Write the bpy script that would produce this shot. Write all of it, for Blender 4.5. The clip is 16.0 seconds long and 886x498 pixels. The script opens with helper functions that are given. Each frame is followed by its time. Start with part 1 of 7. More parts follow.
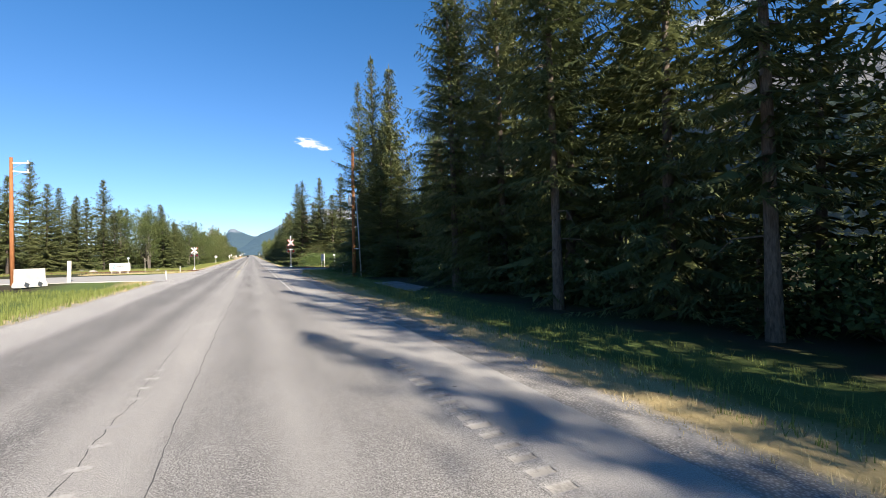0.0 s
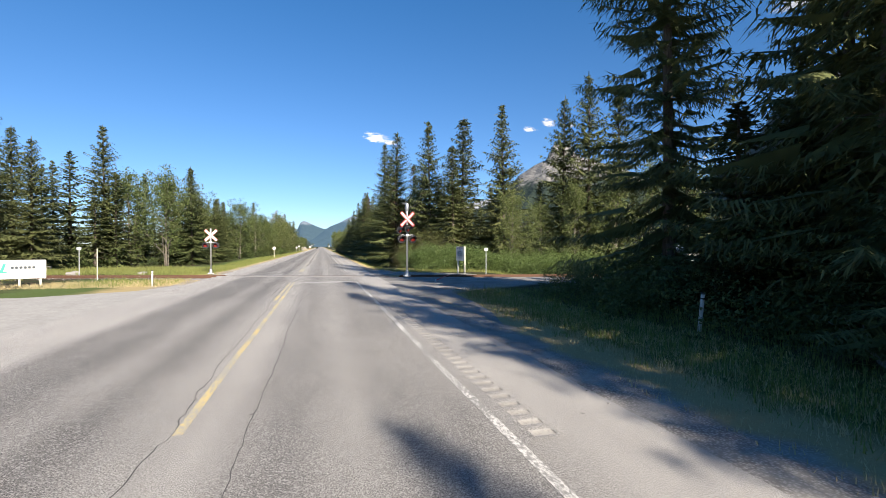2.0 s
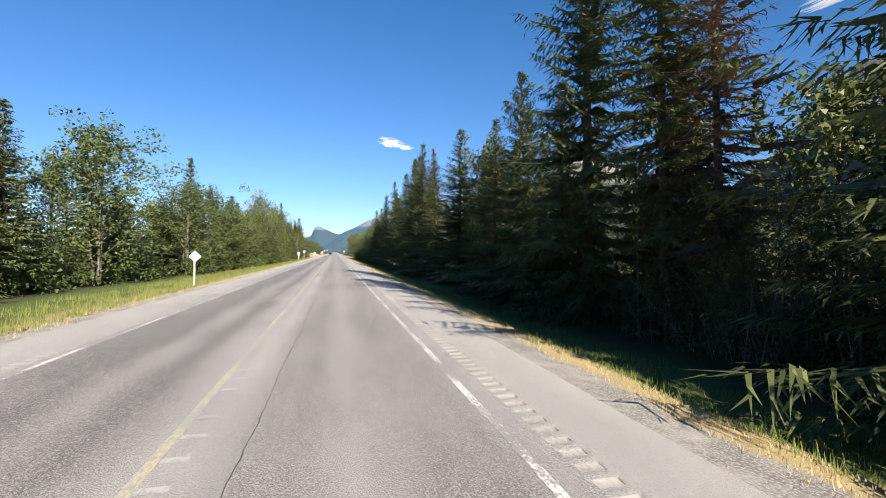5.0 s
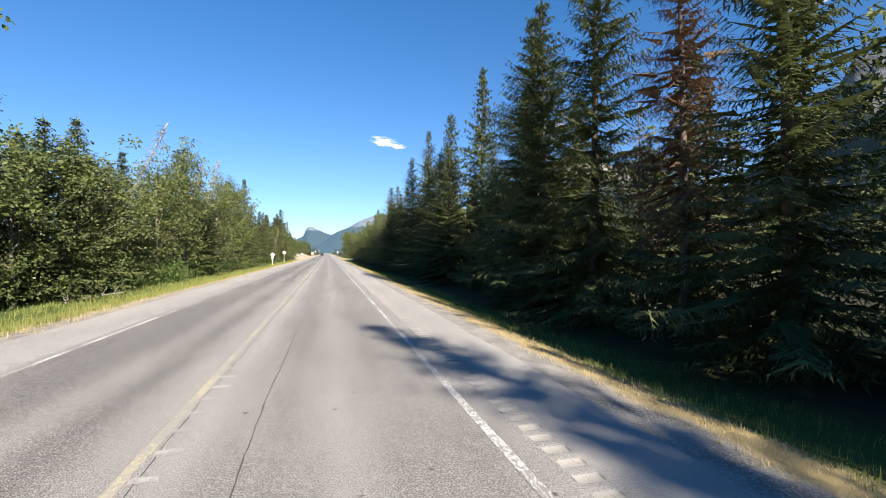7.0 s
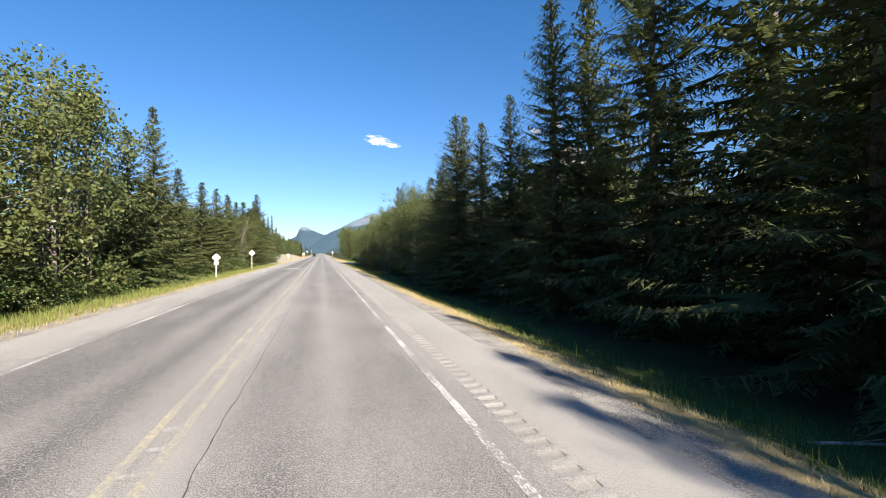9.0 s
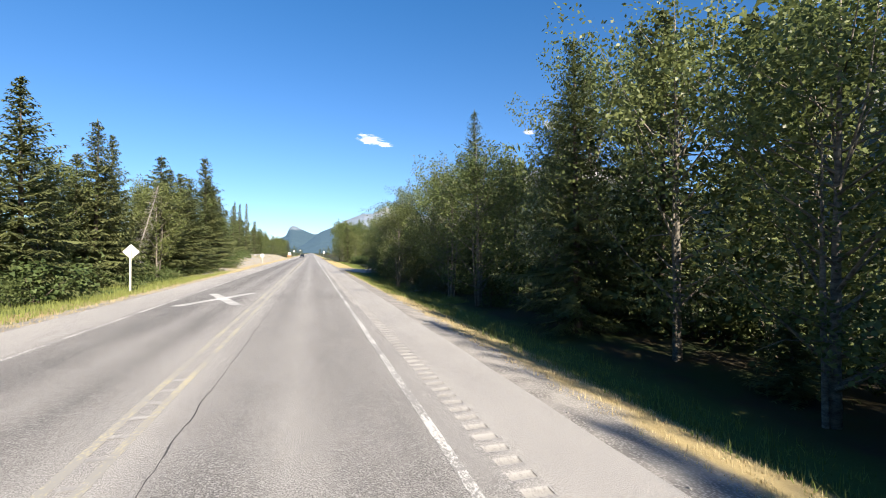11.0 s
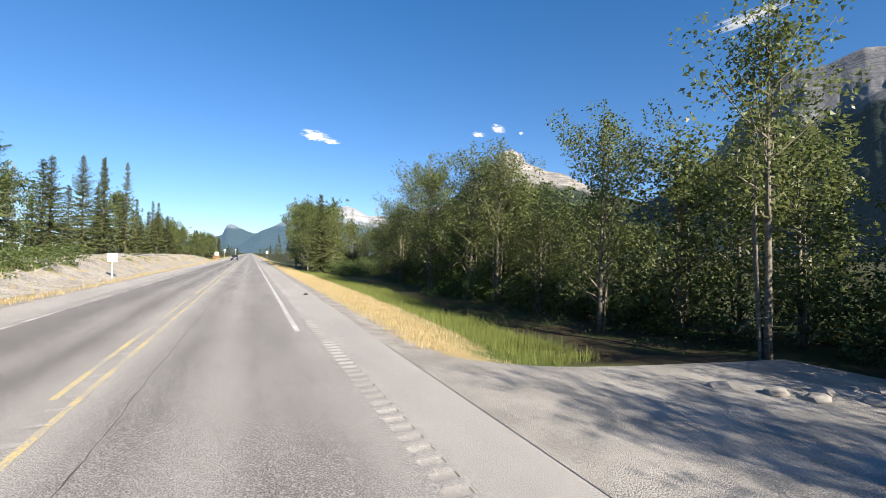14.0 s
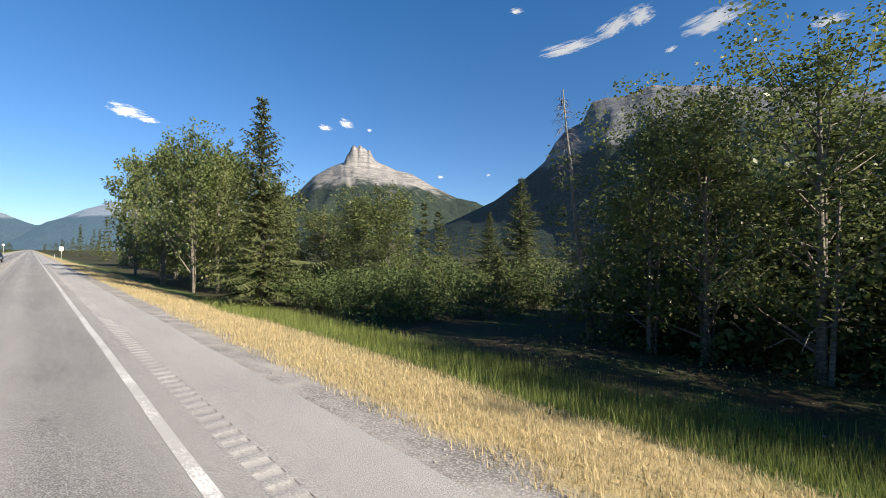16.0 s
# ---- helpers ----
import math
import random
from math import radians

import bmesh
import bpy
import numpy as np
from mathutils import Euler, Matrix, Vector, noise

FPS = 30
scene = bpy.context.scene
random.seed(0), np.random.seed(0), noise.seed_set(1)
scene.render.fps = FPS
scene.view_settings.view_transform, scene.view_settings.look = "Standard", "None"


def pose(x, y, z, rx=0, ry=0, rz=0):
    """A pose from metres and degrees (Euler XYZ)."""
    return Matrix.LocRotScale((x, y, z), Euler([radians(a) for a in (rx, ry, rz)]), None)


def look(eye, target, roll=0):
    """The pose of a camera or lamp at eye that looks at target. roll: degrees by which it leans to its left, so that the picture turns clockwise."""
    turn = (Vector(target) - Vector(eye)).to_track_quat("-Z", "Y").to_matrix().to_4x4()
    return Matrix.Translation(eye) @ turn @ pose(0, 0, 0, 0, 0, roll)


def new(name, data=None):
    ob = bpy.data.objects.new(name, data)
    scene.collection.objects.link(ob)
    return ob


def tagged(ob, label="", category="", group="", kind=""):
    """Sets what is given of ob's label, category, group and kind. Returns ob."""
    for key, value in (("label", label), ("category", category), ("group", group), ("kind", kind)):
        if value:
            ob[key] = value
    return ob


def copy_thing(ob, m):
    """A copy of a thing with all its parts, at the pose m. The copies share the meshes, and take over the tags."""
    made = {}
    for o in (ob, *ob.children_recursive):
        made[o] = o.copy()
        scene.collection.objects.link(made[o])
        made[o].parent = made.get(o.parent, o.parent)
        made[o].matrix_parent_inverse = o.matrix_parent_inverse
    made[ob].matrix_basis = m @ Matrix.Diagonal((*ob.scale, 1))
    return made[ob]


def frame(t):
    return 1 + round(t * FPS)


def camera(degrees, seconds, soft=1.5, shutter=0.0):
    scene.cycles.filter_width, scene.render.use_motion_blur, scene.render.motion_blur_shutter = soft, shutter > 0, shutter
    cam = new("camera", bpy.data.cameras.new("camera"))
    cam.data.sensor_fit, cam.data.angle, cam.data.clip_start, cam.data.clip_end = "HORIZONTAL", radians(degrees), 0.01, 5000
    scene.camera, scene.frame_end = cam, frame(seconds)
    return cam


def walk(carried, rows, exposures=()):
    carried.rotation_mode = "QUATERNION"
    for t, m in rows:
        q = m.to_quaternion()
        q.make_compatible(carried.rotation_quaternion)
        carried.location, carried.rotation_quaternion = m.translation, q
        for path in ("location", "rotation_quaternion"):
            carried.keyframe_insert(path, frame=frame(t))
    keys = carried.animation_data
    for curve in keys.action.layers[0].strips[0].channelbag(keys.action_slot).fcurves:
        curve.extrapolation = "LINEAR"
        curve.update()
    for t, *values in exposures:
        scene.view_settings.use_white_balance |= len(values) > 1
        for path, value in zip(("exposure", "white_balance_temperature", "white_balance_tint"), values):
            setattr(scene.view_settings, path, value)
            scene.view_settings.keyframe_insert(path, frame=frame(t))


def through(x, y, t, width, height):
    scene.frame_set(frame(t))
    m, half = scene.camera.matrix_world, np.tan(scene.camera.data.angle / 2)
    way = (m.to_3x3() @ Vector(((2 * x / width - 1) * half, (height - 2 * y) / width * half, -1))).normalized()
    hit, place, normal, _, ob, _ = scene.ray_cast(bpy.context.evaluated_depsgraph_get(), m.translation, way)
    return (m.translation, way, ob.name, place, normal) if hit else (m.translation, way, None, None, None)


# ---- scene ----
cam = camera(88.26, 16.0, soft=0.9, shutter=0.0)
PATH = [
    (0, -0.320, 0.000, 2.165, 90.283, 1.092, -22.730),
    (0.5, -0.292, 10.449, 2.182, 90.026, 0.802, -19.487),
    (1, -0.269, 20.964, 2.175, 89.809, 0.614, -17.164),
    (1.5, -0.238, 31.566, 2.152, 89.650, 0.306, -15.561),
    (2, -0.207, 42.236, 2.142, 89.680, 0.061, -14.901),
    (2.5, -0.170, 53.020, 2.140, 89.845, -0.110, -14.488),
    (3, -0.115, 63.795, 2.116, 89.990, -0.181, -13.960),
    (3.5, -0.102, 74.463, 2.142, 90.154, -0.028, -13.373),
    (4, -0.114, 84.962, 2.162, 90.338, -0.058, -13.152),
    (4.5, -0.133, 95.323, 2.151, 90.417, -0.167, -13.142),
    (7, -0.025, 147.634, 2.146, 90.427, 0.136, -14.138),
    (7.5, -0.047, 157.795, 2.155, 90.442, 0.392, -14.282),
    (8, -0.052, 167.943, 2.162, 90.394, 0.311, -14.349),
    (8.5, -0.032, 178.193, 2.143, 90.331, 0.507, -14.556),
    (9, 0.030, 188.386, 2.154, 90.409, 0.331, -14.880),
    (11.5, 0.475, 241.253, 2.166, 90.530, -0.158, -16.124),
    (12, 0.534, 251.718, 2.124, 90.544, -0.198, -16.192),
    (12.5, 0.579, 261.888, 2.144, 90.750, -0.453, -16.692),
    (13, 0.594, 271.975, 2.168, 90.811, -0.451, -17.995),
    (13.5, 0.607, 281.924, 2.133, 90.818, -0.429, -19.846),
    (14, 0.621, 291.828, 2.132, 90.793, -0.722, -22.832),
    (14.5, 0.611, 301.897, 2.155, 90.494, -0.433, -27.814),
    (15, 0.590, 312.155, 2.143, 90.477, -0.846, -33.541),
    (15.5, 0.582, 322.549, 2.153, 90.691, -0.857, -38.443),
    (16, 0.582, 333.020, 2.179, 90.811, -0.857, -42.088),
]
EXPOSURE = [(0.0, 1.44), (1.5, 1.41), (2.0, 1.32), (2.5, 1.18), (3.5, 1.17), (4.0, 1.3), (4.5, 1.37), (7.0, 1.5), (9.0, 1.49), (11.5, 1.55), (12.5, 1.56), (13.5, 1.45), (14.0, 1.4), (14.5, 1.33), (15.0, 1.29), (15.5, 1.27), (16.0, 1.24)]
walk(cam, [(t, pose(*row)) for t, *row in PATH], EXPOSURE)

# ---- light ----
SUN_EL, SUN_AZ = 28.0, 165.5          # azimuth clockwise from +y
SUN_DIR = Vector((math.sin(radians(SUN_AZ)) * math.cos(radians(SUN_EL)),
                  math.cos(radians(SUN_AZ)) * math.cos(radians(SUN_EL)), math.sin(radians(SUN_EL))))
world = bpy.data.worlds.new("sky")
scene.world = world
world.use_nodes = True
wn = world.node_tree.nodes
wl = world.node_tree.links
wn.clear()
sky = wn.new("ShaderNodeTexSky")
sky.sky_type = "NISHITA"
sky.sun_disc = False
sky.sun_elevation = radians(SUN_EL)
sky.sun_rotation = radians(SUN_AZ)
sky.altitude = 1300
sky.air_density = 1.0
sky.dust_density = 0.1
sky.ozone_density = 3.0
bg = wn.new("ShaderNodeBackground")
bg.inputs["Strength"].default_value = 0.055
wo = wn.new("ShaderNodeOutputWorld")
tint = wn.new("ShaderNodeMix")
tint.data_type, tint.blend_type = "RGBA", "MULTIPLY"
tint.inputs[0].default_value = 1.0
# clear mountain air: deep blue overhead, paler towards the horizon
where = wn.new("ShaderNodeTexCoord")
split = wn.new("ShaderNodeSeparateXYZ")
fade = wn.new("ShaderNodeValToRGB")
fade.color_ramp.elements[0].position, fade.color_ramp.elements[0].color = 0.0, (0.76, 0.84, 1.0, 1)
fade.color_ramp.elements[1].position, fade.color_ramp.elements[1].color = 0.5, (0.42, 0.92, 1.24, 1)
zenith = fade.color_ramp.elements.new(1.0)
zenith.color = (0.3, 0.7, 1.0, 1)
wl.new(where.outputs["Generated"], split.inputs[0])
wl.new(split.outputs["Z"], fade.inputs[0])
wl.new(fade.outputs[0], tint.inputs[7])
wl.new(sky.outputs["Color"], tint.inputs[6])
wl.new(tint.outputs[2], bg.inputs["Color"])
wl.new(bg.outputs["Background"], wo.inputs["Surface"])
sun_data = bpy.data.lights.new("sun", "SUN")
sun_data.energy = 5.0
sun_data.angle = radians(0.53)
sun_data.color = (1.0, 0.89, 0.75)
sun = new("sun", sun_data)
sun.matrix_world = look(SUN_DIR * 100, (0, 0, 0))

# ---- small tools ----


def mesh_of(name, verts, faces, mats=(), smooth=False, uv=None):
    me = bpy.data.meshes.new(name)
    me.from_pydata([tuple(map(float, v)) for v in verts], [], [tuple(map(int, f)) for f in faces])
    for m in mats:
        me.materials.append(m)
    if smooth:
        me.polygons.foreach_set("use_smooth", [True] * len(me.polygons))
    me.update()
    return me


def quick_mesh(name, verts, faces, material, smooth=False):
    """A mesh from numpy arrays: verts (n, 3) and faces (m, k) with one k."""
    verts, faces = np.asarray(verts, np.float32), np.asarray(faces, np.int32)
    me = bpy.data.meshes.new(name)
    me.vertices.add(len(verts))
    me.vertices.foreach_set("co", verts.ravel())
    k = faces.shape[1]
    me.loops.add(faces.size)
    me.loops.foreach_set("vertex_index", faces.ravel())
    me.polygons.add(len(faces))
    me.polygons.foreach_set("loop_start", np.arange(len(faces), dtype=np.int32) * k)
    me.polygons.foreach_set("loop_total", np.full(len(faces), k, np.int32))
    me.materials.append(material)
    me.update(calc_edges=True)
    if smooth:
        me.polygons.foreach_set("use_smooth", [True] * len(me.polygons))
    return me


def part(name, bm, material, parent, label="", smooth=False):
    """One mesh object from a bmesh, under a thing or a part."""
    me = bpy.data.meshes.new(name)
    bm.to_mesh(me)
    bm.free()
    me.materials.append(material)
    if smooth:
        me.polygons.foreach_set("use_smooth", [True] * len(me.polygons))
    ob = new(name, me)
    ob.parent = parent
    if label:
        tagged(ob, label)
    return ob


def add_box(bm, size, m=Matrix(), bevel=0.0):
    got = bmesh.ops.create_cube(bm, size=1.0, matrix=m @ Matrix.Diagonal((*size, 1)))
    if bevel:
        edges = list({e for v in got["verts"] for e in v.link_edges})
        bmesh.ops.bevel(bm, geom=edges, offset=bevel, segments=2, affect="EDGES", profile=0.7)
    return got["verts"]


def add_tube(bm, points, radii, sides=8, cap=True):
    """A tapered tube through points."""
    rings = []
    pts = [Vector(p) for p in points]
    for i, p in enumerate(pts):
        way = (pts[min(i + 1, len(pts) - 1)] - pts[max(i - 1, 0)]).normalized()
        a = way.orthogonal().normalized() if abs(way.z) < 0.99 else Vector((1, 0, 0))
        a = (a - way * a.dot(way)).normalized()
        b = way.cross(a)
        rings.append([bm.verts.new(p + (a * math.cos(k * math.tau / sides) + b * math.sin(k * math.tau / sides)) * radii[i]) for k in range(sides)])
    for r0, r1 in zip(rings, rings[1:]):
        for k in range(sides):
            bm.faces.new((r0[k], r0[(k + 1) % sides], r1[(k + 1) % sides], r1[k]))
    if cap:
        bm.faces.new(rings[0][::-1])
        bm.faces.new(rings[-1])


def empty(name, label, category, place=(0, 0, 0), turn=0.0, group="", kind=""):
    ob = new(name)
    ob.empty_display_size = 0.2
    ob.matrix_basis = pose(*place, 0, 0, turn)
    return tagged(ob, label, category, group, kind)


def smooth_step(a, b, x):
    t = np.clip((np.asarray(x, float) - a) / (b - a), 0, 1)
    return t * t * (3 - 2 * t)

# ---- materials ----
class Nodes:
    """Short hand for a node material."""

    def __init__(self, name):
        self.mat = bpy.data.materials.new(name)
        self.mat.use_nodes = True
        self.n, self.l = self.mat.node_tree.nodes, self.mat.node_tree.links
        self.bsdf = self.n["Principled BSDF"]
        self.out = self.n["Material Output"]
        self.coord = self.n.new("ShaderNodeTexCoord")
        self.geo = self.n.new("ShaderNodeNewGeometry")

    def link(self, a, b):
        self.l.new(a, b)

    def put(self, socket, value):
        if hasattr(value, "is_output"):
            self.l.new(value, socket)
        else:
            socket.default_value = value

    def noise(self, scale, detail=4.0, rough=0.55, where=None, stretch=None, distort=0.0):
        node = self.n.new("ShaderNodeTexNoise")
        node.inputs["Scale"].default_value = scale
        node.inputs["Detail"].default_value = detail
        node.inputs["Roughness"].default_value = rough
        node.inputs["Distortion"].default_value = distort
        src = where or self.geo.outputs["Position"]
        if stretch:
            mp = self.n.new("ShaderNodeMapping")
            mp.inputs["Scale"].default_value = stretch
            self.l.new(src, mp.inputs["Vector"])
            src = mp.outputs["Vector"]
        self.l.new(src, node.inputs["Vector"])
        return node.outputs["Fac"]

    def voronoi(self, scale, out="Distance", feature="F1", where=None, stretch=None):
        node = self.n.new("ShaderNodeTexVoronoi")
        node.feature = feature
        node.inputs["Scale"].default_value = scale
        src = where or self.geo.outputs["Position"]
        if stretch:
            mp = self.n.new("ShaderNodeMapping")
            mp.inputs["Scale"].default_value = stretch
            self.l.new(src, mp.inputs["Vector"])
            src = mp.outputs["Vector"]
        self.l.new(src, node.inputs["Vector"])
        return node.outputs[out]

    def ramp(self, fac, stops):
        node = self.n.new("ShaderNodeValToRGB")
        el = node.color_ramp.elements
        while len(el) < len(stops):
            el.new(0.5)
        for e, (p, c) in zip(el, stops):
            e.position = p
            e.color = (c, c, c, 1) if not hasattr(c, "__len__") else (*c, 1)
        self.l.new(fac, node.inputs["Fac"])
        return node.outputs["Color"]

    def mix(self, fac, a, b, mode="MIX"):
        node = self.n.new("ShaderNodeMix")
        node.data_type = "RGBA"
        node.blend_type = mode
        for s, v in ((node.inputs[0], fac), (node.inputs[6], a), (node.inputs[7], b)):
            if hasattr(v, "is_output"):
                self.l.new(v, s)
            elif hasattr(v, "__len__"):
                s.default_value = (*v, 1)
            else:
                s.default_value = v if s == node.inputs[0] else (v, v, v, 1)
        return node.outputs[2]

    def math(self, op, a, b=0.0, c=0.0):
        node = self.n.new("ShaderNodeMath")
        node.operation = op
        for s, v in zip(node.inputs, (a, b, c)):
            self.put(s, v)
        return node.outputs[0]

    def axis(self, k):
        node = self.n.new("ShaderNodeSeparateXYZ")
        self.l.new(self.geo.outputs["Position"], node.inputs[0])
        return node.outputs[k]

    def bump(self, height, strength=0.4, distance=0.01):
        node = self.n.new("ShaderNodeBump")
        node.inputs["Strength"].default_value = strength
        node.inputs["Distance"].default_value = distance
        self.l.new(height, node.inputs["Height"])
        self.l.new(node.outputs["Normal"], self.bsdf.inputs["Normal"])

    def done(self, color, rough=0.8, metal=0.0, spec=0.3):
        if hasattr(color, "__len__"):
            self.bsdf.inputs["Base Color"].default_value = (*color, 1)
        else:
            self.l.new(color, self.bsdf.inputs["Base Color"])
        self.put(self.bsdf.inputs["Roughness"], rough)
        self.bsdf.inputs["Metallic"].default_value = metal
        self.bsdf.inputs["Specular IOR Level"].default_value = spec
        return self.mat


def simple(name, color, rough=0.7, metal=0.0, var=0.25, scale=6.0, bump=0.15, spec=0.4):
    m = Nodes(name)
    c = tuple(color)
    n1, n2 = m.noise(scale, 5), m.noise(scale * 0.17, 3)
    a = m.mix(n1, tuple(v * (1 - var) for v in c), tuple(min(1, v * (1 + var)) for v in c))
    a = m.mix(m.ramp(n2, [(0.4, 0.0), (0.75, 0.5)]), a, tuple(v * (1 - var) for v in c))
    m.bump(n1, bump, 0.01)
    return m.done(a, rough, metal, spec)


def leaf_material(name, dark, light, yellow, amount=0.25, rough=0.55, through=0.35):
    """Foliage: colour varies leaf by leaf and tree by tree; some light passes through."""
    m = Nodes(name)
    info = m.n.new("ShaderNodeObjectInfo")
    isl = m.geo.outputs["Random Per Island"]
    c = m.mix(isl, dark, light)
    c = m.mix(m.math("MULTIPLY", m.ramp(info.outputs["Random"], [(0.3, 0.0), (1.0, 1.0)]), amount), c, yellow)
    patch = m.ramp(m.noise(0.9, 2), [(0.35, 0.0), (0.7, 0.6)])
    c = m.mix(patch, c, yellow if amount > 0.4 else light)
    m.done(c, rough, 0.0, 0.25)
    tr = m.n.new("ShaderNodeBsdfTranslucent")
    m.link(c, tr.inputs["Color"])
    mx = m.n.new("ShaderNodeMixShader")
    mx.inputs[0].default_value = through
    m.link(m.bsdf.outputs[0], mx.inputs[1])
    m.link(tr.outputs[0], mx.inputs[2])
    m.link(mx.outputs[0], m.out.inputs["Surface"])
    return m.mat


def road_material():
    m = Nodes("worn_asphalt")
    x = m.axis(0)
    wob = m.math("MULTIPLY", m.math("SUBTRACT", m.noise(0.35, 3, stretch=(1, 0.12, 1)), 0.5), 0.5)
    xs = m.math("ADD", x, wob)
    u = m.math("DIVIDE", m.math("ADD", xs, 8.0), 13.0)     # -8..5 m
    g = lambda p: (p + 8.0) / 13.0
    dust = m.ramp(u, [(g(-7.6), 0.95), (g(-5.85), 0.85), (g(-5.4), 0.15), (g(-4.3), -0.0), (g(-3.55), 0.42), (g(-2.9), 0.02),
                      (g(-2.2), 0.6), (g(-1.5), 0.75), (g(-1.05), 0.36), (g(-0.5), 0.22), (g(0.15), 0.55), (g(0.75), 0.26), (g(1.5), 0.3),
                      (g(2.0), 0.55), (g(2.5), 0.8), (g(3.9), 0.9)])
    agg = m.noise(66, 3, 0.9)
    agg2 = m.voronoi(70, "Color")
    fine = m.ramp(agg, [(0.42, 0.0), (0.58, 1.0)])
    dark = m.mix(fine, (0.022, 0.021, 0.022), (0.24, 0.232, 0.224))
    sep = m.n.new("ShaderNodeSeparateColor")
    m.link(agg2, sep.inputs[0])
    dark = m.mix(m.ramp(sep.outputs[0], [(0.7, 0.0), (0.9, 0.8)]), dark, (0.4, 0.39, 0.37))
    light = m.mix(fine, (0.17, 0.163, 0.154), (0.6, 0.577, 0.545))
    smooth_dust = m.mix(fine, (0.28, 0.269, 0.255), (0.49, 0.471, 0.444))
    light = m.mix(m.ramp(u, [(g(1.8), 0.0), (g(2.4), 1.0)]), light, smooth_dust)
    mott = m.ramp(m.noise(0.9, 5, 0.6, stretch=(1, 0.25, 1)), [(0.3, 0.0), (0.7, 1.0)])
    big = m.ramp(m.noise(0.12, 3), [(0.35, 0.0), (0.7, 1.0)])
    f = m.math("MULTIPLY_ADD", m.math("SUBTRACT", mott, 0.5), 0.3, dust)
    f = m.math("MULTIPLY_ADD", m.math("SUBTRACT", big, 0.5), 0.14, f)
    c = m.mix(m.math("MINIMUM", m.math("MAXIMUM", f, 0.0), 1.0), dark, light)
    # small tar and oil spots
    spots = m.math("MULTIPLY", m.ramp(m.voronoi(1.9, "Distance"), [(0.055, 1.0), (0.085, 0.0)]), m.ramp(m.noise(0.16, 2), [(0.5, 0.0), (0.6, 1.0)]))
    c = m.mix(m.math("MULTIPLY", spots, 0.7), c, (0.03, 0.03, 0.032))
    m.bump(m.math("ADD", agg, m.math("MULTIPLY", sep.outputs[0], 0.5)), 0.8, 0.008)
    return m.done(c, 0.88, 0.0, 0.25)


def paint_material(name, color, wear=0.5, under=(0.24, 0.235, 0.225)):
    m = Nodes(name)
    n = m.noise(26, 6, 0.8, stretch=(1, 0.45, 1))
    n2 = m.noise(0.6, 3)
    k = m.math("ADD", n, m.math("MULTIPLY", m.math("SUBTRACT", n2, 0.5), 0.6))
    mask = m.ramp(k, [(wear - 0.06, 1.0), (wear + 0.06, 0.0)])
    c = m.mix(mask, color, under)
    m.bump(m.noise(95, 3), 0.4, 0.005)
    return m.done(c, 0.75, 0.0, 0.3)


def ground_material():
    """Soil, gravel, dry and green grass, laid across the verge by distance from the road."""
    m = Nodes("verge_ground")
    x, y = m.axis(0), m.axis(1)
    w = m.math("MULTIPLY", m.math("SUBTRACT", m.noise(0.7, 4), 0.5), 1.4)
    right = m.math("ADD", m.math("SUBTRACT", x, 3.9), w)
    left = m.math("ADD", m.math("MULTIPLY", m.math("SUBTRACT", -7.6, x), 0.62), w)
    d = m.math("MAXIMUM", right, left)
    u = m.math("DIVIDE", m.math("ADD", d, 1.0), 9.0)
    g = lambda p: (p + 1.0) / 9.0
    n = m.noise(18, 5, 0.7)
    gravel = m.mix(m.ramp(m.voronoi(28, "Distance"), [(0.1, 0.0), (0.6, 1.0)]), (0.43, 0.408, 0.378), (0.19, 0.18, 0.167))
    gravel = m.mix(m.ramp(m.noise(1.3, 4), [(0.4, 0.0), (0.65, 0.7)]), gravel, (0.42, 0.395, 0.36))
    dry = m.mix(n, (0.3, 0.235, 0.11), (0.5, 0.4, 0.21))
    green = m.mix(n, (0.045, 0.075, 0.02), (0.13, 0.17, 0.05))
    litter = m.mix(n, (0.025, 0.022, 0.014), (0.075, 0.06, 0.035))
    litter = m.mix(m.ramp(m.noise(0.5, 4), [(0.45, 0.0), (0.6, 0.8)]), litter, (0.035, 0.055, 0.018))
    c = m.mix(m.ramp(u, [(g(0.55), 0.0), (g(0.95), 1.0)]), gravel, dry)
    late = m.math("MULTIPLY", m.ramp(m.math("DIVIDE", y, 400.0), [(0.755, 0.0), (0.79, 1.0)]), 0.105)      # the mown band widens past the driveway
    c = m.mix(m.ramp(m.math("SUBTRACT", u, late), [(g(1.7), 0.0), (g(2.5), 1.0)]), c, green)
    c = m.mix(m.ramp(u, [(g(4.2), 0.0), (g(5.6), 1.0)]), c, litter)
    m.bump(m.math("ADD", n, m.math("MULTIPLY", m.noise(60, 3), 0.5)), 0.7, 0.03)
    return m.done(c, 0.95, 0.0, 0.15)


def stony(name, a, b, scale=24, bump=0.8):
    m = Nodes(name)
    v = m.voronoi(scale, "Color")
    sep = m.n.new("ShaderNodeSeparateColor")
    m.link(v, sep.inputs[0])
    c = m.mix(sep.outputs[0], a, b)
    c = m.mix(m.ramp(m.voronoi(scale, "Distance"), [(0.3, 0.0), (0.75, 0.6)]), c, tuple(k * 0.35 for k in a))
    c = m.mix(m.ramp(m.noise(0.8, 4), [(0.4, 0.0), (0.7, 0.55)]), c, tuple(min(1, k * 1.15) for k in b))
    m.bump(m.math("SUBTRACT", 1.0, m.voronoi(scale, "Distance")), bump, 0.03)
    return m.done(c, 0.92, 0.0, 0.2)


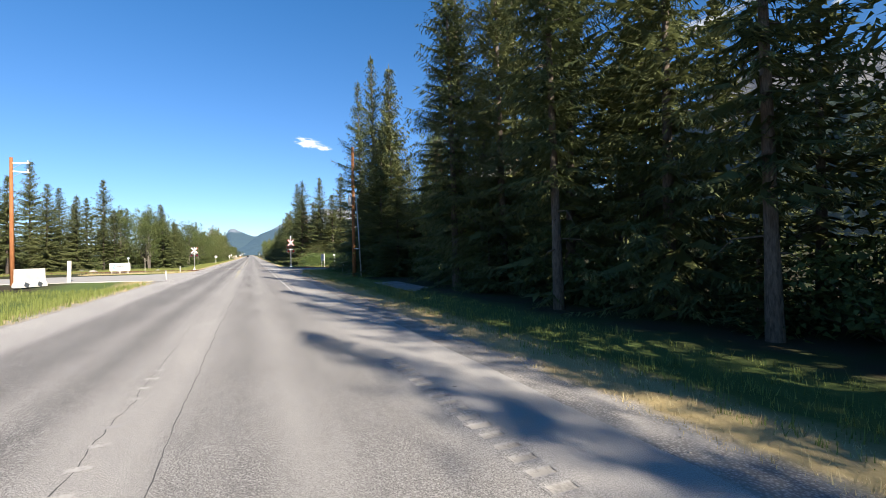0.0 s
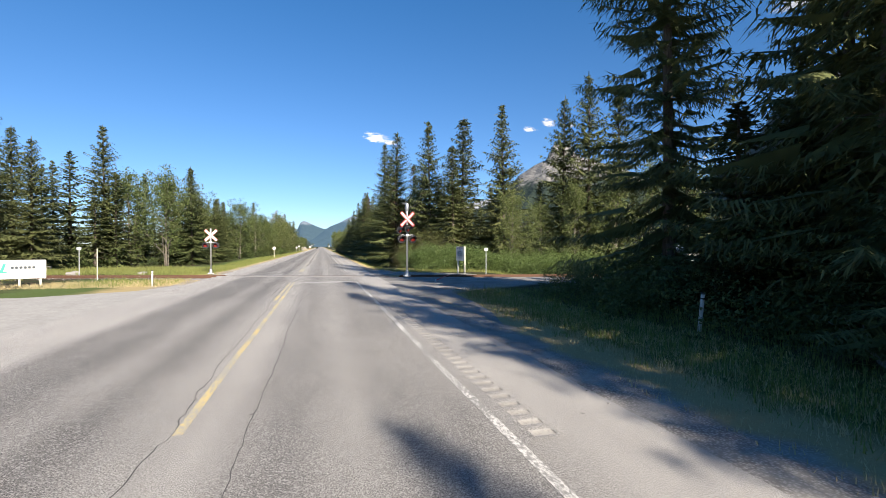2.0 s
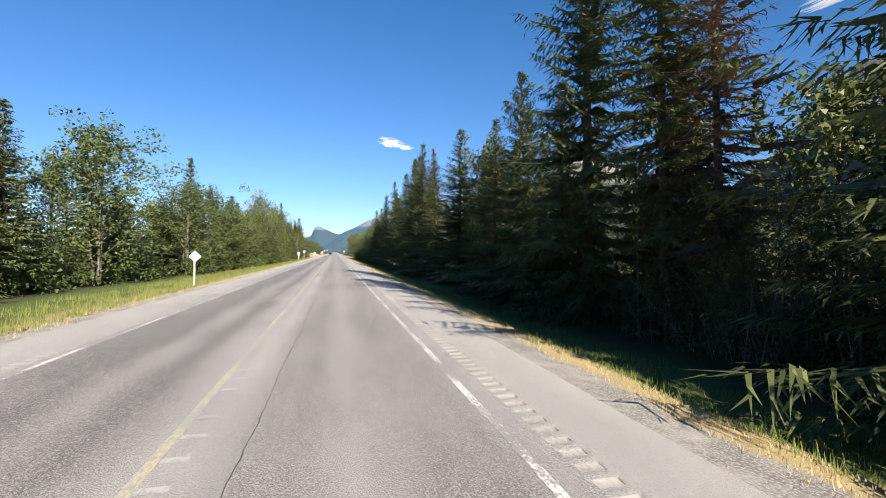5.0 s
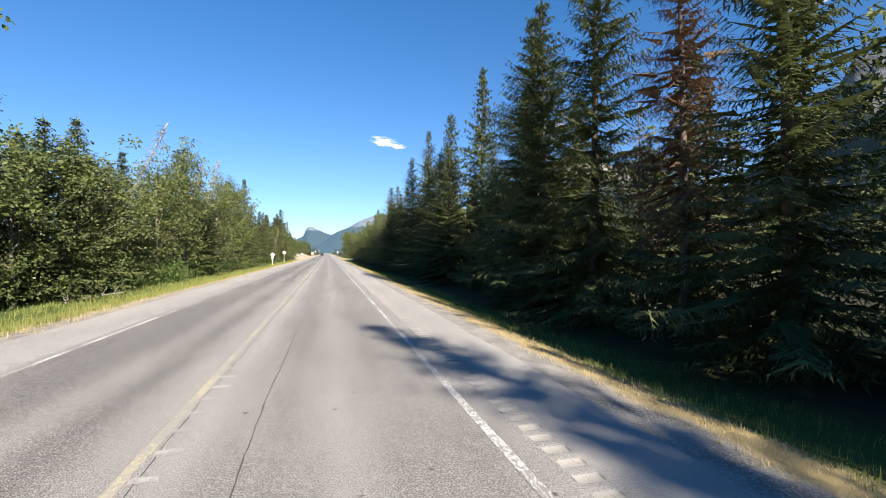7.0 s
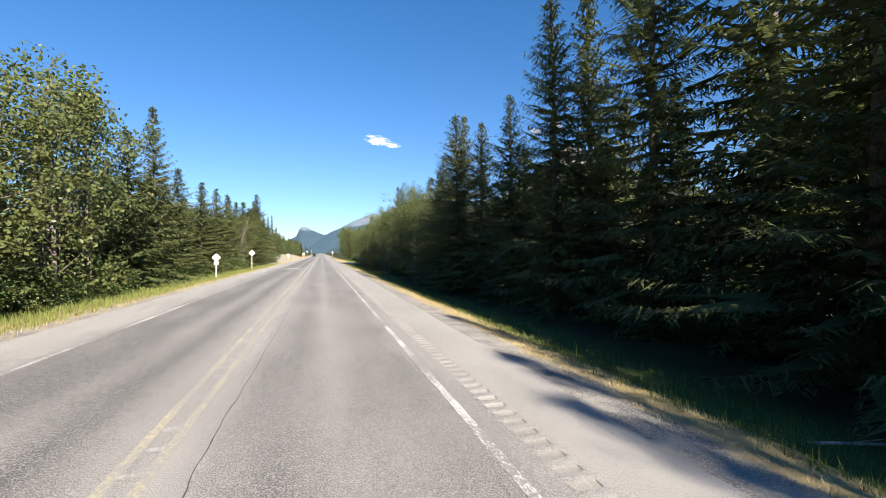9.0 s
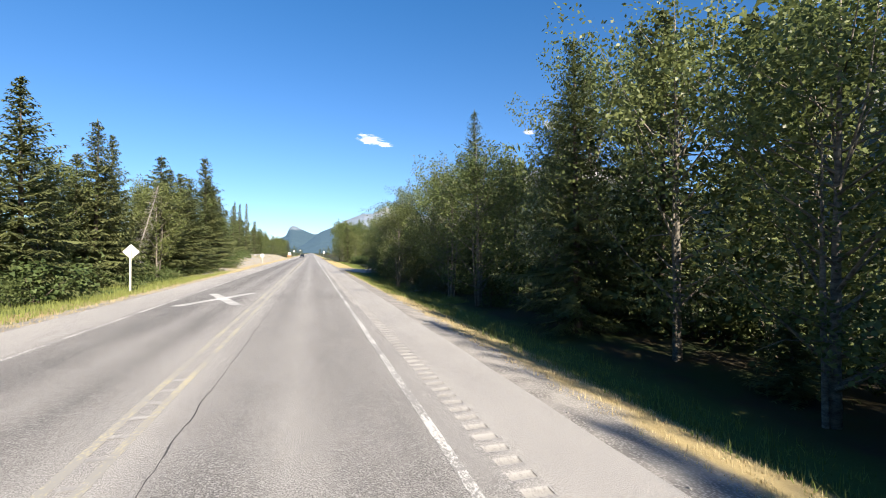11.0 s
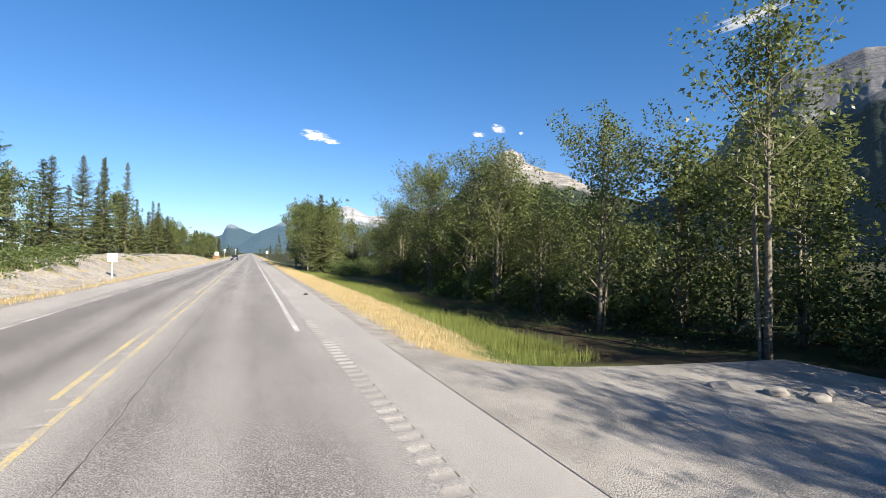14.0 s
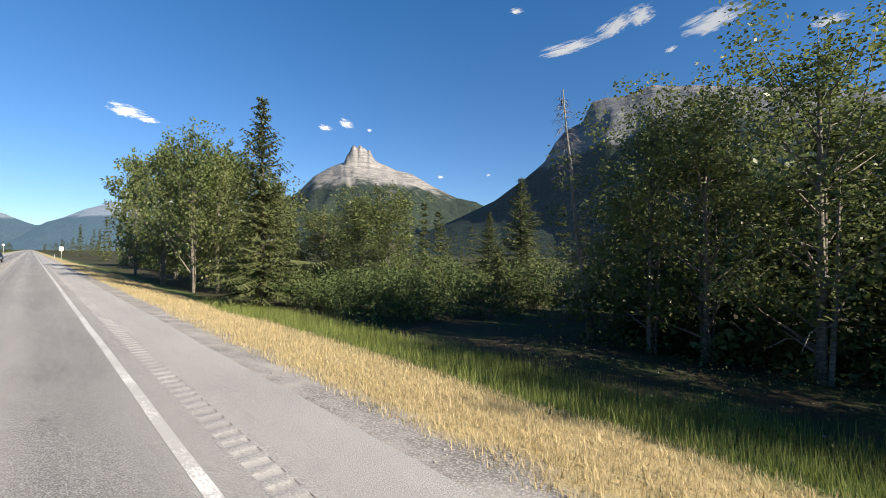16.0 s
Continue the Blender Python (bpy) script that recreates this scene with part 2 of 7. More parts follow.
def bark_material(name, a, b, band=(2, 2, 0.5), scale=9):
    m = Nodes(name)
    n = m.noise(scale, 6, 0.7, where=m.coord.outputs["Object"], stretch=band)
    c = m.mix(m.ramp(n, [(0.35, 0.0), (0.65, 1.0)]), a, b)
    m.bump(n, 0.6, 0.02)
    return m.done(c, 0.9, 0.0, 0.2)


def mountain_material(name, rock_a, rock_b, wood, tree_line, soft, haze_glow=0.0):
    """Bare limestone above, conifer forest below; a blue glow stands in for haze."""
    m = Nodes(name)
    z = m.axis(2)
    n = m.noise(0.006, 8, 0.65)
    strata = m.noise(0.01, 6, 0.7, stretch=(0.35, 0.35, 4.0), distort=1.2)
    rock = m.mix(m.ramp(strata, [(0.35, 0.0), (0.65, 1.0)]), rock_a, rock_b)
    rock = m.mix(m.ramp(m.noise(0.04, 6, 0.7), [(0.4, 0.0), (0.7, 0.5)]), rock, tuple(k * 0.6 for k in rock_a))
    # one wood colour, paler at each crown and darkened in the gaps
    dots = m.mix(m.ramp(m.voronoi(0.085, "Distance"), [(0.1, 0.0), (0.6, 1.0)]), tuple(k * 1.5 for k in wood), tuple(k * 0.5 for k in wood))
    level = m.math("MULTIPLY_ADD", m.math("SUBTRACT", n, 0.5), soft * 3.0, z)
    k = m.math("DIVIDE", m.math("SUBTRACT", level, tree_line - soft), soft * 2)
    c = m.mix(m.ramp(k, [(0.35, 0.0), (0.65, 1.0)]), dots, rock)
    m.bump(m.math("ADD", strata, m.noise(0.03, 8, 0.7)), 0.8, 12.0)
    # blue emission imitates the haze in front of far slopes
    if haze_glow:
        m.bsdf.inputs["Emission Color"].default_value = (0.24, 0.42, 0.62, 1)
        m.bsdf.inputs["Emission Strength"].default_value = haze_glow
    return m.done(c, 0.95, 0.0, 0.1)


ASPHALT = road_material()
WHITE_LINE = paint_material("worn_white_paint", (0.62, 0.605, 0.575), 0.525)
FRESH_LINE = paint_material("white_road_paint", (0.66, 0.65, 0.62), 0.55, (0.4, 0.39, 0.37))
YELLOW_LINE = paint_material("worn_yellow_paint", (0.58, 0.46, 0.2), 0.52, (0.34, 0.325, 0.285))
DUSTY_GROOVE = paint_material("dusty_groove", (0.4, 0.386, 0.366), 0.5, (0.28, 0.271, 0.258))
TAR = simple("tar_seal", (0.06, 0.06, 0.06), 0.75, 0, 0.35, 9)
GROUND = ground_material()
GRAVEL = stony("pale_gravel", (0.25, 0.24, 0.22), (0.42, 0.4, 0.365), 60, 0.5)
BALLAST = stony("rail_ballast", (0.17, 0.15, 0.13), (0.36, 0.33, 0.29), 14)
STONE = simple("limestone", (0.3, 0.285, 0.26), 0.9, 0, 0.35, 5, 0.6)
SPRUCE = leaf_material("spruce_needles", (0.024, 0.04, 0.017), (0.15, 0.173, 0.068), (0.195, 0.182, 0.072), 0.36, 0.6, 0.3)
POPLAR = leaf_material("poplar_leaves", (0.032, 0.062, 0.021), (0.172, 0.205, 0.072), (0.225, 0.213, 0.076), 0.32, 0.4, 0.44)
WILLOW = leaf_material("willow_leaves", (0.045, 0.055, 0.018), (0.128, 0.135, 0.046), (0.155, 0.12, 0.05), 0.36, 0.6, 0.45)
SHRUB = leaf_material("shrub_leaves", (0.03, 0.055, 0.018), (0.1, 0.135, 0.045), (0.15, 0.14, 0.05), 0.4, 0.65, 0.3)
LUSH = leaf_material("lush_bush_leaves", (0.026, 0.055, 0.015), (0.115, 0.17, 0.05), (0.15, 0.165, 0.052), 0.25, 0.5, 0.28)
RUST_NEEDLES = leaf_material("dead_rust_needles", (0.07, 0.05, 0.035), (0.17, 0.115, 0.075), (0.17, 0.085, 0.045), 0.3, 0.7, 0.15)
DRY_GRASS = leaf_material("dry_grass", (0.35, 0.28, 0.14), (0.57, 0.475, 0.275), (0.47, 0.39, 0.19), 0.3, 0.75, 0.35)
GREEN_GRASS = leaf_material("green_grass", (0.09, 0.118, 0.03), (0.25, 0.29, 0.08), (0.36, 0.32, 0.13), 0.35, 0.6, 0.4)
SPRUCE_BARK = bark_material("spruce_bark", (0.06, 0.048, 0.04), (0.17, 0.14, 0.115))
POPLAR_BARK = bark_material("poplar_bark", (0.075, 0.066, 0.052), (0.24, 0.215, 0.175), (1.5, 1.5, 3.0), 4)
SNAG_BARK = bark_material("grey_deadwood", (0.13, 0.12, 0.105), (0.36, 0.335, 0.3))
POLE_WOOD = bark_material("treated_pole_wood", (0.19, 0.075, 0.03), (0.33, 0.145, 0.06), (3, 3, 0.25), 7)
PALE_WOOD = bark_material("weathered_post_wood", (0.4, 0.38, 0.31), (0.62, 0.6, 0.5), (4, 4, 0.4), 8)
GALV = simple("galvanised_steel", (0.46, 0.47, 0.48), 0.42, 0.75, 0.2, 7, 0.05)
RUST = simple("rusty_steel", (0.15, 0.08, 0.052), 0.75, 0.4, 0.4, 14, 0.3)
RAIL_TOP = simple("polished_rail", (0.5, 0.47, 0.44), 0.3, 0.9, 0.15, 9, 0.05)
WHITE_PAINT = simple("white_enamel", (0.52, 0.52, 0.505), 0.5, 0, 0.08, 3, 0.05)
RED_PAINT = simple("red_reflective", (0.55, 0.05, 0.05), 0.45, 0, 0.12, 4, 0.05)
BLACK_PAINT = simple("black_enamel", (0.018, 0.018, 0.02), 0.4, 0, 0.25, 6, 0.05)
GREY_PAINT = simple("grey_enamel", (0.4, 0.42, 0.43), 0.45, 0.2, 0.12, 5, 0.05)
GREEN_PAINT = simple("green_print", (0.04, 0.33, 0.24), 0.5, 0, 0.08, 5, 0.03)
TEAL_PAINT = simple("teal_enamel", (0.04, 0.19, 0.17), 0.5, 0, 0.12, 3, 0.05)
DARK_PRINT = simple("dark_print", (0.05, 0.06, 0.07), 0.55, 0, 0.1, 5, 0.02)
PURPLE_PRINT = simple("purple_print", (0.17, 0.06, 0.16), 0.55, 0, 0.1, 5, 0.02)
CONCRETE = simple("weathered_concrete", (0.46, 0.45, 0.42), 0.88, 0, 0.2, 4, 0.4)
RED_LENS = simple("red_lens", (0.17, 0.014, 0.011), 0.25, 0, 0.15, 8, 0.1, 0.6)
LAMP_GLASS = simple("lamp_cover", (0.6, 0.6, 0.58), 0.2, 0, 0.05, 5, 0.0, 0.7)
RUBBER = simple("tyre_rubber", (0.02, 0.02, 0.02), 0.8, 0, 0.2, 9)
CAR_PAINT = simple("dark_car_paint", (0.03, 0.035, 0.045), 0.25, 0.3, 0.05, 3, 0.0, 0.6)
CAR_GLASS = simple("dark_glass", (0.02, 0.025, 0.03), 0.08, 0, 0.05, 3, 0.0, 0.8)

# ---- the ground ----
ROAD_L, ROAD_R = -7.6, 3.65
RAIL_Y, RAIL_SLOPE = 76.26, -0.248       # the track crosses at y = RAIL_Y + RAIL_SLOPE * x


def bumps(x, y, s):
    return np.array([noise.noise((a * s, b * s, 3.7)) for a, b in zip(np.ravel(x), np.ravel(y))]).reshape(np.shape(x))


def ground_height(x, y):
    """Height of the ground: road bank, ditches, forest floor, crossing and berms."""
    x, y = np.asarray(x, float), np.asarray(y, float)
    r = x - ROAD_R
    l = ROAD_L - x
    zr = np.interp(r, [-1, 0, 0.8, 1.8, 3.4, 4.8, 7, 30, 400], [-0.05, -0.02, -0.1, -0.32, -0.85, -1.0, -0.85, -0.7, -0.7])
    zl = np.interp(l, [-1, 0, 0.8, 2.0, 4.0, 7, 30, 400], [-0.05, -0.02, -0.08, -0.22, -0.5, -0.42, -0.35, -0.3])
    z = np.where(x > -2, zr, zl)
    off = np.maximum(np.maximum(r, l), 0)
    z = z + smooth_step(1.0, 5.0, off) * (0.14 * bumps(x, y, 0.35) + 0.25 * bumps(x, y, 0.07))
    # no ditch before the crossing: the wood stands about as high as the road
    k = (1 - smooth_step(67, 76, y)) * (x > 0)
    z = z * (1 - 0.85 * k) + 0.12 * (1 - smooth_step(52, 58, y)) * (x > 0) * smooth_step(3.5, 6.0, r)
    # level ground at the crossing and its side roads
    flat = smooth_step(60, 67, y) * (1 - smooth_step(86, 92, y))
    flat_l = smooth_step(44, 52, y) * (1 - smooth_step(86, 92, y)) * (1 - smooth_step(22, 34, l))
    k = np.where(x > -2, flat * (1 - smooth_step(9, 16, r)), flat_l)
    z = z * (1 - k) + k * (-0.07)
    # driveway through the ditch
    k = smooth_step(289, 293, y) * (1 - smooth_step(299, 303, y)) * (x > 0)
    z = z * (1 - k) + k * np.where(r < 12, -0.02 - 0.05 * np.maximum(r, 0), -0.6)
    # past the driveway the bank falls gently
    z = z + smooth_step(302, 308, y) * (x > 0) * np.interp(r, [0.8, 1.8, 3.4, 4.8, 7], [0.0, 0.14, 0.45, 0.32, 0.08])
    # rubble bank beside the far carriageway
    k = smooth_step(296, 345, y) * (1 - smooth_step(440, 480, y)) * smooth_step(1.6, 6.5, l) * (1 - smooth_step(16, 26, l))
    z = z + k * (1.75 + 0.5 * bumps(x, y, 0.09) + 0.25 * bumps(x, y, 0.4))
    return z


def build_ground():
    xs = np.concatenate([[-3000, -900, -300, -150, -90], np.arange(-60, -24, 3.0), np.arange(-24, -7.6, 0.7), [-7.6, -6.9],
                         [-2.0, 3.0, 3.65], np.arange(4.05, 16, 0.5), np.arange(16, 40, 2.0), [46, 60, 90, 150, 300, 900, 3000]])
    ys = np.concatenate([[-2500, -600, -150, -60], np.arange(-30, 440, 2.0), np.arange(440, 700, 10.0), [800, 1000, 1500, 2500, 4500]])
    gx, gy = np.meshgrid(xs, ys)
    gz = ground_height(gx, gy)
    v = np.stack([gx, gy, gz], -1).reshape(-1, 3)
    w = len(xs)
    i = (np.arange(len(ys) - 1)[:, None] * w + np.arange(w - 1)).ravel()
    f = np.stack([i, i + 1, i + w + 1, i + w], -1)
    ob = new("ground", quick_mesh("ground", v, f, GROUND, True))
    tagged(ob, "grassy verge, ditch and forest floor beside the road", "ground", kind="structure")


build_ground()


def strip(name, x0, x1, y0, y1, z, material, label, category, kind="structure", step=8.0, wobble=0.0):
    """A flat ribbon along the road; its edges may wander."""
    n = max(2, int((y1 - y0) / step) + 1)
    ys = np.linspace(y0, y1, n)
    wa = np.array([noise.noise((x0, a * 0.35, 1.0)) for a in ys]) * wobble
    wb = np.array([noise.noise((x1 + 9, a * 0.35, 2.0)) for a in ys]) * wobble
    v = np.concatenate([np.stack([x0 + wa, ys, np.full(n, z)], -1), np.stack([x1 + wb, ys, np.full(n, z)], -1)])
    i = np.arange(n - 1)
    f = np.stack([i, i + n, i + n + 1, i + 1], -1)
    ob = new(name, quick_mesh(name, v, f, material))
    return tagged(ob, label, category, kind=kind)


strip("road", ROAD_L, ROAD_R, -120, 1500, 0.0, ASPHALT, "worn grey two-lane asphalt road with dusty shoulders", "road", wobble=0.07, step=0.8)

# ---- mountains, far off ----
def ridge_height(angle, points):
    return np.interp(angle, [p[0] for p in points], [p[1] for p in points])


def mountain(name, label, points, distance, depth, material, rough, seed, face=0.55, eye=(0, 170.0), block=90.0, wall=0.0):
    """A massif: its crest follows (azimuth, elevation) seen from the middle of the road; flanks fall to both sides with gullies."""
    a0, a1 = points[0][0], points[-1][0]
    na, nd = max(40, int((a1 - a0) * 7)), 46
    az = np.linspace(a0, a1, na)
    verts = []
    for i, d in enumerate(np.linspace(-1.0, 0.7, nd)):
        for a in az:
            far = distance * math.sin(radians(wall)) / math.sin(radians(a)) if wall and a > wall else distance
            full = math.tan(radians(float(ridge_height(a, points)))) * far
            crest = min(full, math.tan(radians(block)) * far)
            r = far + d * depth
            x, y = r * math.sin(radians(a)), r * math.cos(radians(a))
            fall = (1 - abs(d)) if d < 0 else (1 - d / 0.75)
            fall = max(fall, 0.0) ** (1.0 / (0.55 + face))
            gully = noise.fractal((x * 0.0016 + seed, y * 0.0016, seed * 2.1), 0.9, 2.1, 6)
            rib = abs(noise.noise((a * 0.55 + seed, d * 1.6, seed))) - 0.25
            z = crest * fall + rough * crest * (gully * 0.8 + rib * 0.18) * math.sin(math.pi * min(1, fall)) ** 0.8
            if abs(d) < 0.02:
                z = crest * (1 + 0.02 * gully)
            z += (full - crest) * (0.85 + 0.35 * noise.noise((a * 2.3, d * 9, seed))) * (1 - smooth_step(0.07, 0.13, abs(d) + 0.03 * gully))
            verts.append((x + eye[0], y + eye[1], z - 12 if abs(d) > 0.6 else z))
    i = (np.arange(nd - 1)[:, None] * na + np.arange(na - 1)).ravel()
    f = np.stack([i, i + 1, i + na + 1, i + na], -1)
    ob = new(name, quick_mesh(name, verts, f, material))
    return tagged(ob, label, "mountain", kind="structure")


# last number: strength of the blue glow that imitates haze
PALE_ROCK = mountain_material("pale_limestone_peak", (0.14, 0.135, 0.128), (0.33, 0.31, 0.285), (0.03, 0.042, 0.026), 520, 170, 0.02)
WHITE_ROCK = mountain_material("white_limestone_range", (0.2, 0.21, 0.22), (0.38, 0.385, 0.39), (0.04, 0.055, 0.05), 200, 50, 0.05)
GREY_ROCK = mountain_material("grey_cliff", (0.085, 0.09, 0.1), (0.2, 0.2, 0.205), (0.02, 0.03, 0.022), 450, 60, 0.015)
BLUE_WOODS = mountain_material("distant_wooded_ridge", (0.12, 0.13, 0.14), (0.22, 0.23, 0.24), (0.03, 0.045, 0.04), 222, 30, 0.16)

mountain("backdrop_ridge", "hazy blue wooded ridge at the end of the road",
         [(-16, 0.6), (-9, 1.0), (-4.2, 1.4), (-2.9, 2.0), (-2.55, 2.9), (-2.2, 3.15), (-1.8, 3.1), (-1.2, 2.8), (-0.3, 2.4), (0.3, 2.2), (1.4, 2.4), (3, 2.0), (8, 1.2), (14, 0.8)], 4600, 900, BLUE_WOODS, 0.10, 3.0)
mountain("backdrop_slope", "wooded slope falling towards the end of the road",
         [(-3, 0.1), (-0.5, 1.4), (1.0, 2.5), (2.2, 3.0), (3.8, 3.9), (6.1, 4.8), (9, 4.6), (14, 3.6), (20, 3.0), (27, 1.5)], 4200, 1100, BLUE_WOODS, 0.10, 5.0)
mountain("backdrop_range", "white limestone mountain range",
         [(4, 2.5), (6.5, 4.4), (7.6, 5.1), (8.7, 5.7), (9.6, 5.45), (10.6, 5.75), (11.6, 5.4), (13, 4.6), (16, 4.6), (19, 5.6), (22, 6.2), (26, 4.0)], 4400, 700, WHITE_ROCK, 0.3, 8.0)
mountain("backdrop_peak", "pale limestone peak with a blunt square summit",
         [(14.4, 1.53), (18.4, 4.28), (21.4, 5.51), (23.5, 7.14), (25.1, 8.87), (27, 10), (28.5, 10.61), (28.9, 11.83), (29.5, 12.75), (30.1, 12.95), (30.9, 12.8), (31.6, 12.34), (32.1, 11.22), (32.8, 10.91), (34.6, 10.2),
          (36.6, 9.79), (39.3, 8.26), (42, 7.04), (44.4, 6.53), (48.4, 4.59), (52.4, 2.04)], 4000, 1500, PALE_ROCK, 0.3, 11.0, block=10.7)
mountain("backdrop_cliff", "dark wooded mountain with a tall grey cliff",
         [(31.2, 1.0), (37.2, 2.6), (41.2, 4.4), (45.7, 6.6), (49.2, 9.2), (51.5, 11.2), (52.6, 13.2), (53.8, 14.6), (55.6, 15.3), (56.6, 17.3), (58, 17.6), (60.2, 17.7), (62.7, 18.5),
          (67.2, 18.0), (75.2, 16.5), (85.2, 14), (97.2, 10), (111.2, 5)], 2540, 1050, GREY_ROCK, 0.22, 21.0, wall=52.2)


# ---- clouds ----
def cloud_material():
    m = Nodes("thin_cloud")
    n = m.noise(1.5, 9, 0.62, where=m.coord.outputs["Object"], stretch=(1.0, 1.0, 2.2), distort=0.6)
    grad = m.n.new("ShaderNodeTexGradient")
    grad.gradient_type = "SPHERICAL"
    m.link(m.coord.outputs["Object"], grad.inputs["Vector"])
    a = m.math("ADD", m.math("MULTIPLY", grad.outputs["Fac"], 1.1), m.math("MULTIPLY", m.math("SUBTRACT", n, 0.5), 2.2))
    alpha = m.ramp(a, [(0.36, 0.0), (0.85, 0.9)])
    m.done((0.3, 0.3, 0.3), 1.0, 0.0, 0.0)
    # the cloud's own glow stands in for sunlight falling on it
    m.bsdf.inputs["Emission Color"].default_value = (1.0, 0.985, 0.97, 1)
    m.bsdf.inputs["Emission Strength"].default_value = 0.26
    m.link(alpha, m.bsdf.inputs["Alpha"])
    return m.mat


CLOUD = cloud_material()


def cloud(az, el, half_w, half_h, tilt=0.0):
    """A thin sheet of cloud high up and far away, facing the valley."""
    r = 4300.0
    c = Vector((math.sin(radians(az)) * math.cos(radians(el)), math.cos(radians(az)) * math.cos(radians(el)), math.sin(radians(el)))) * r
    n = 15
    vs, fs = [], []
    for j in range(n):
        for i in range(n):
            u, w = i / (n - 1) * 2 - 1, j / (n - 1) * 2 - 1
            vs.append((u, 0.18 * noise.noise((u * 2 + az, w * 2, el)), w))
    for j in range(n - 1):
        for i in range(n - 1):
            k = j * n + i
            fs.append((k, k + 1, k + n + 1, k + n))
    ob = new("backdrop_cloud", mesh_of("cloud", vs, fs, [CLOUD], True))
    w, h = r * math.tan(radians(half_w)), r * math.tan(radians(half_h))
    ob.matrix_basis = Matrix.Translation(c + Vector((0, 170, 0))) @ pose(0, 0, 0, el, 0, -az) @ pose(0, 0, 0, 0, tilt, 0) @ Matrix.Diagonal((w, 30, h, 1))
    ob.visible_shadow = False
    return tagged(ob, "small wispy white cloud in a clear sky", "cloud", kind="structure")


for row in ((6.9, 13.6, 2.3, 0.95, 6), (8.7, 13.1, 1.3, 0.5, 4), (26.4, 14.5, 1.1, 0.5, 8), (28.8, 15.1, 1.2, 0.75, 20), (31.5, 14.6, 0.4, 0.3, 0), (40.2, 9.5, 0.6, 0.3, 0), (46, 9.8, 0.35, 0.25, 0),
            (55.5, 23.6, 4.6, 1.0, -10), (60.5, 25.2, 3.0, 1.3, -25), (63.2, 25.8, 1.8, 1.6, 0), (70.5, 24.2, 4.2, 1.7, -14), (66.3, 22.2, 0.9, 0.4, -20), (49.0, 27.5, 1.0, 0.5, 0), (80, 22.0, 2.0, 0.8, 0)):
    cloud(*row)

# ---- trees ----
def blades(base, way, side, length, width, droop, kite=False):
    """Narrow blades from base along way, tip drooping: three corners, or four as a kite."""
    n = len(base)
    tip = base + way * length[:, None]
    tip[:, 2] -= droop * length
    mid = base + way * (length * 0.42)[:, None]
    mid[:, 2] -= droop * length * 0.25
    half = side * (width * 0.5)[:, None]
    if kite:
        v = np.stack([base, mid - half, tip, mid + half], 1).reshape(-1, 3)
        return v, np.arange(n * 4).reshape(-1, 4)
    v = np.stack([base - half * 0.9, base + half * 0.9, tip], 1).reshape(-1, 3)
    return v, np.arange(n * 3).reshape(-1, 3)


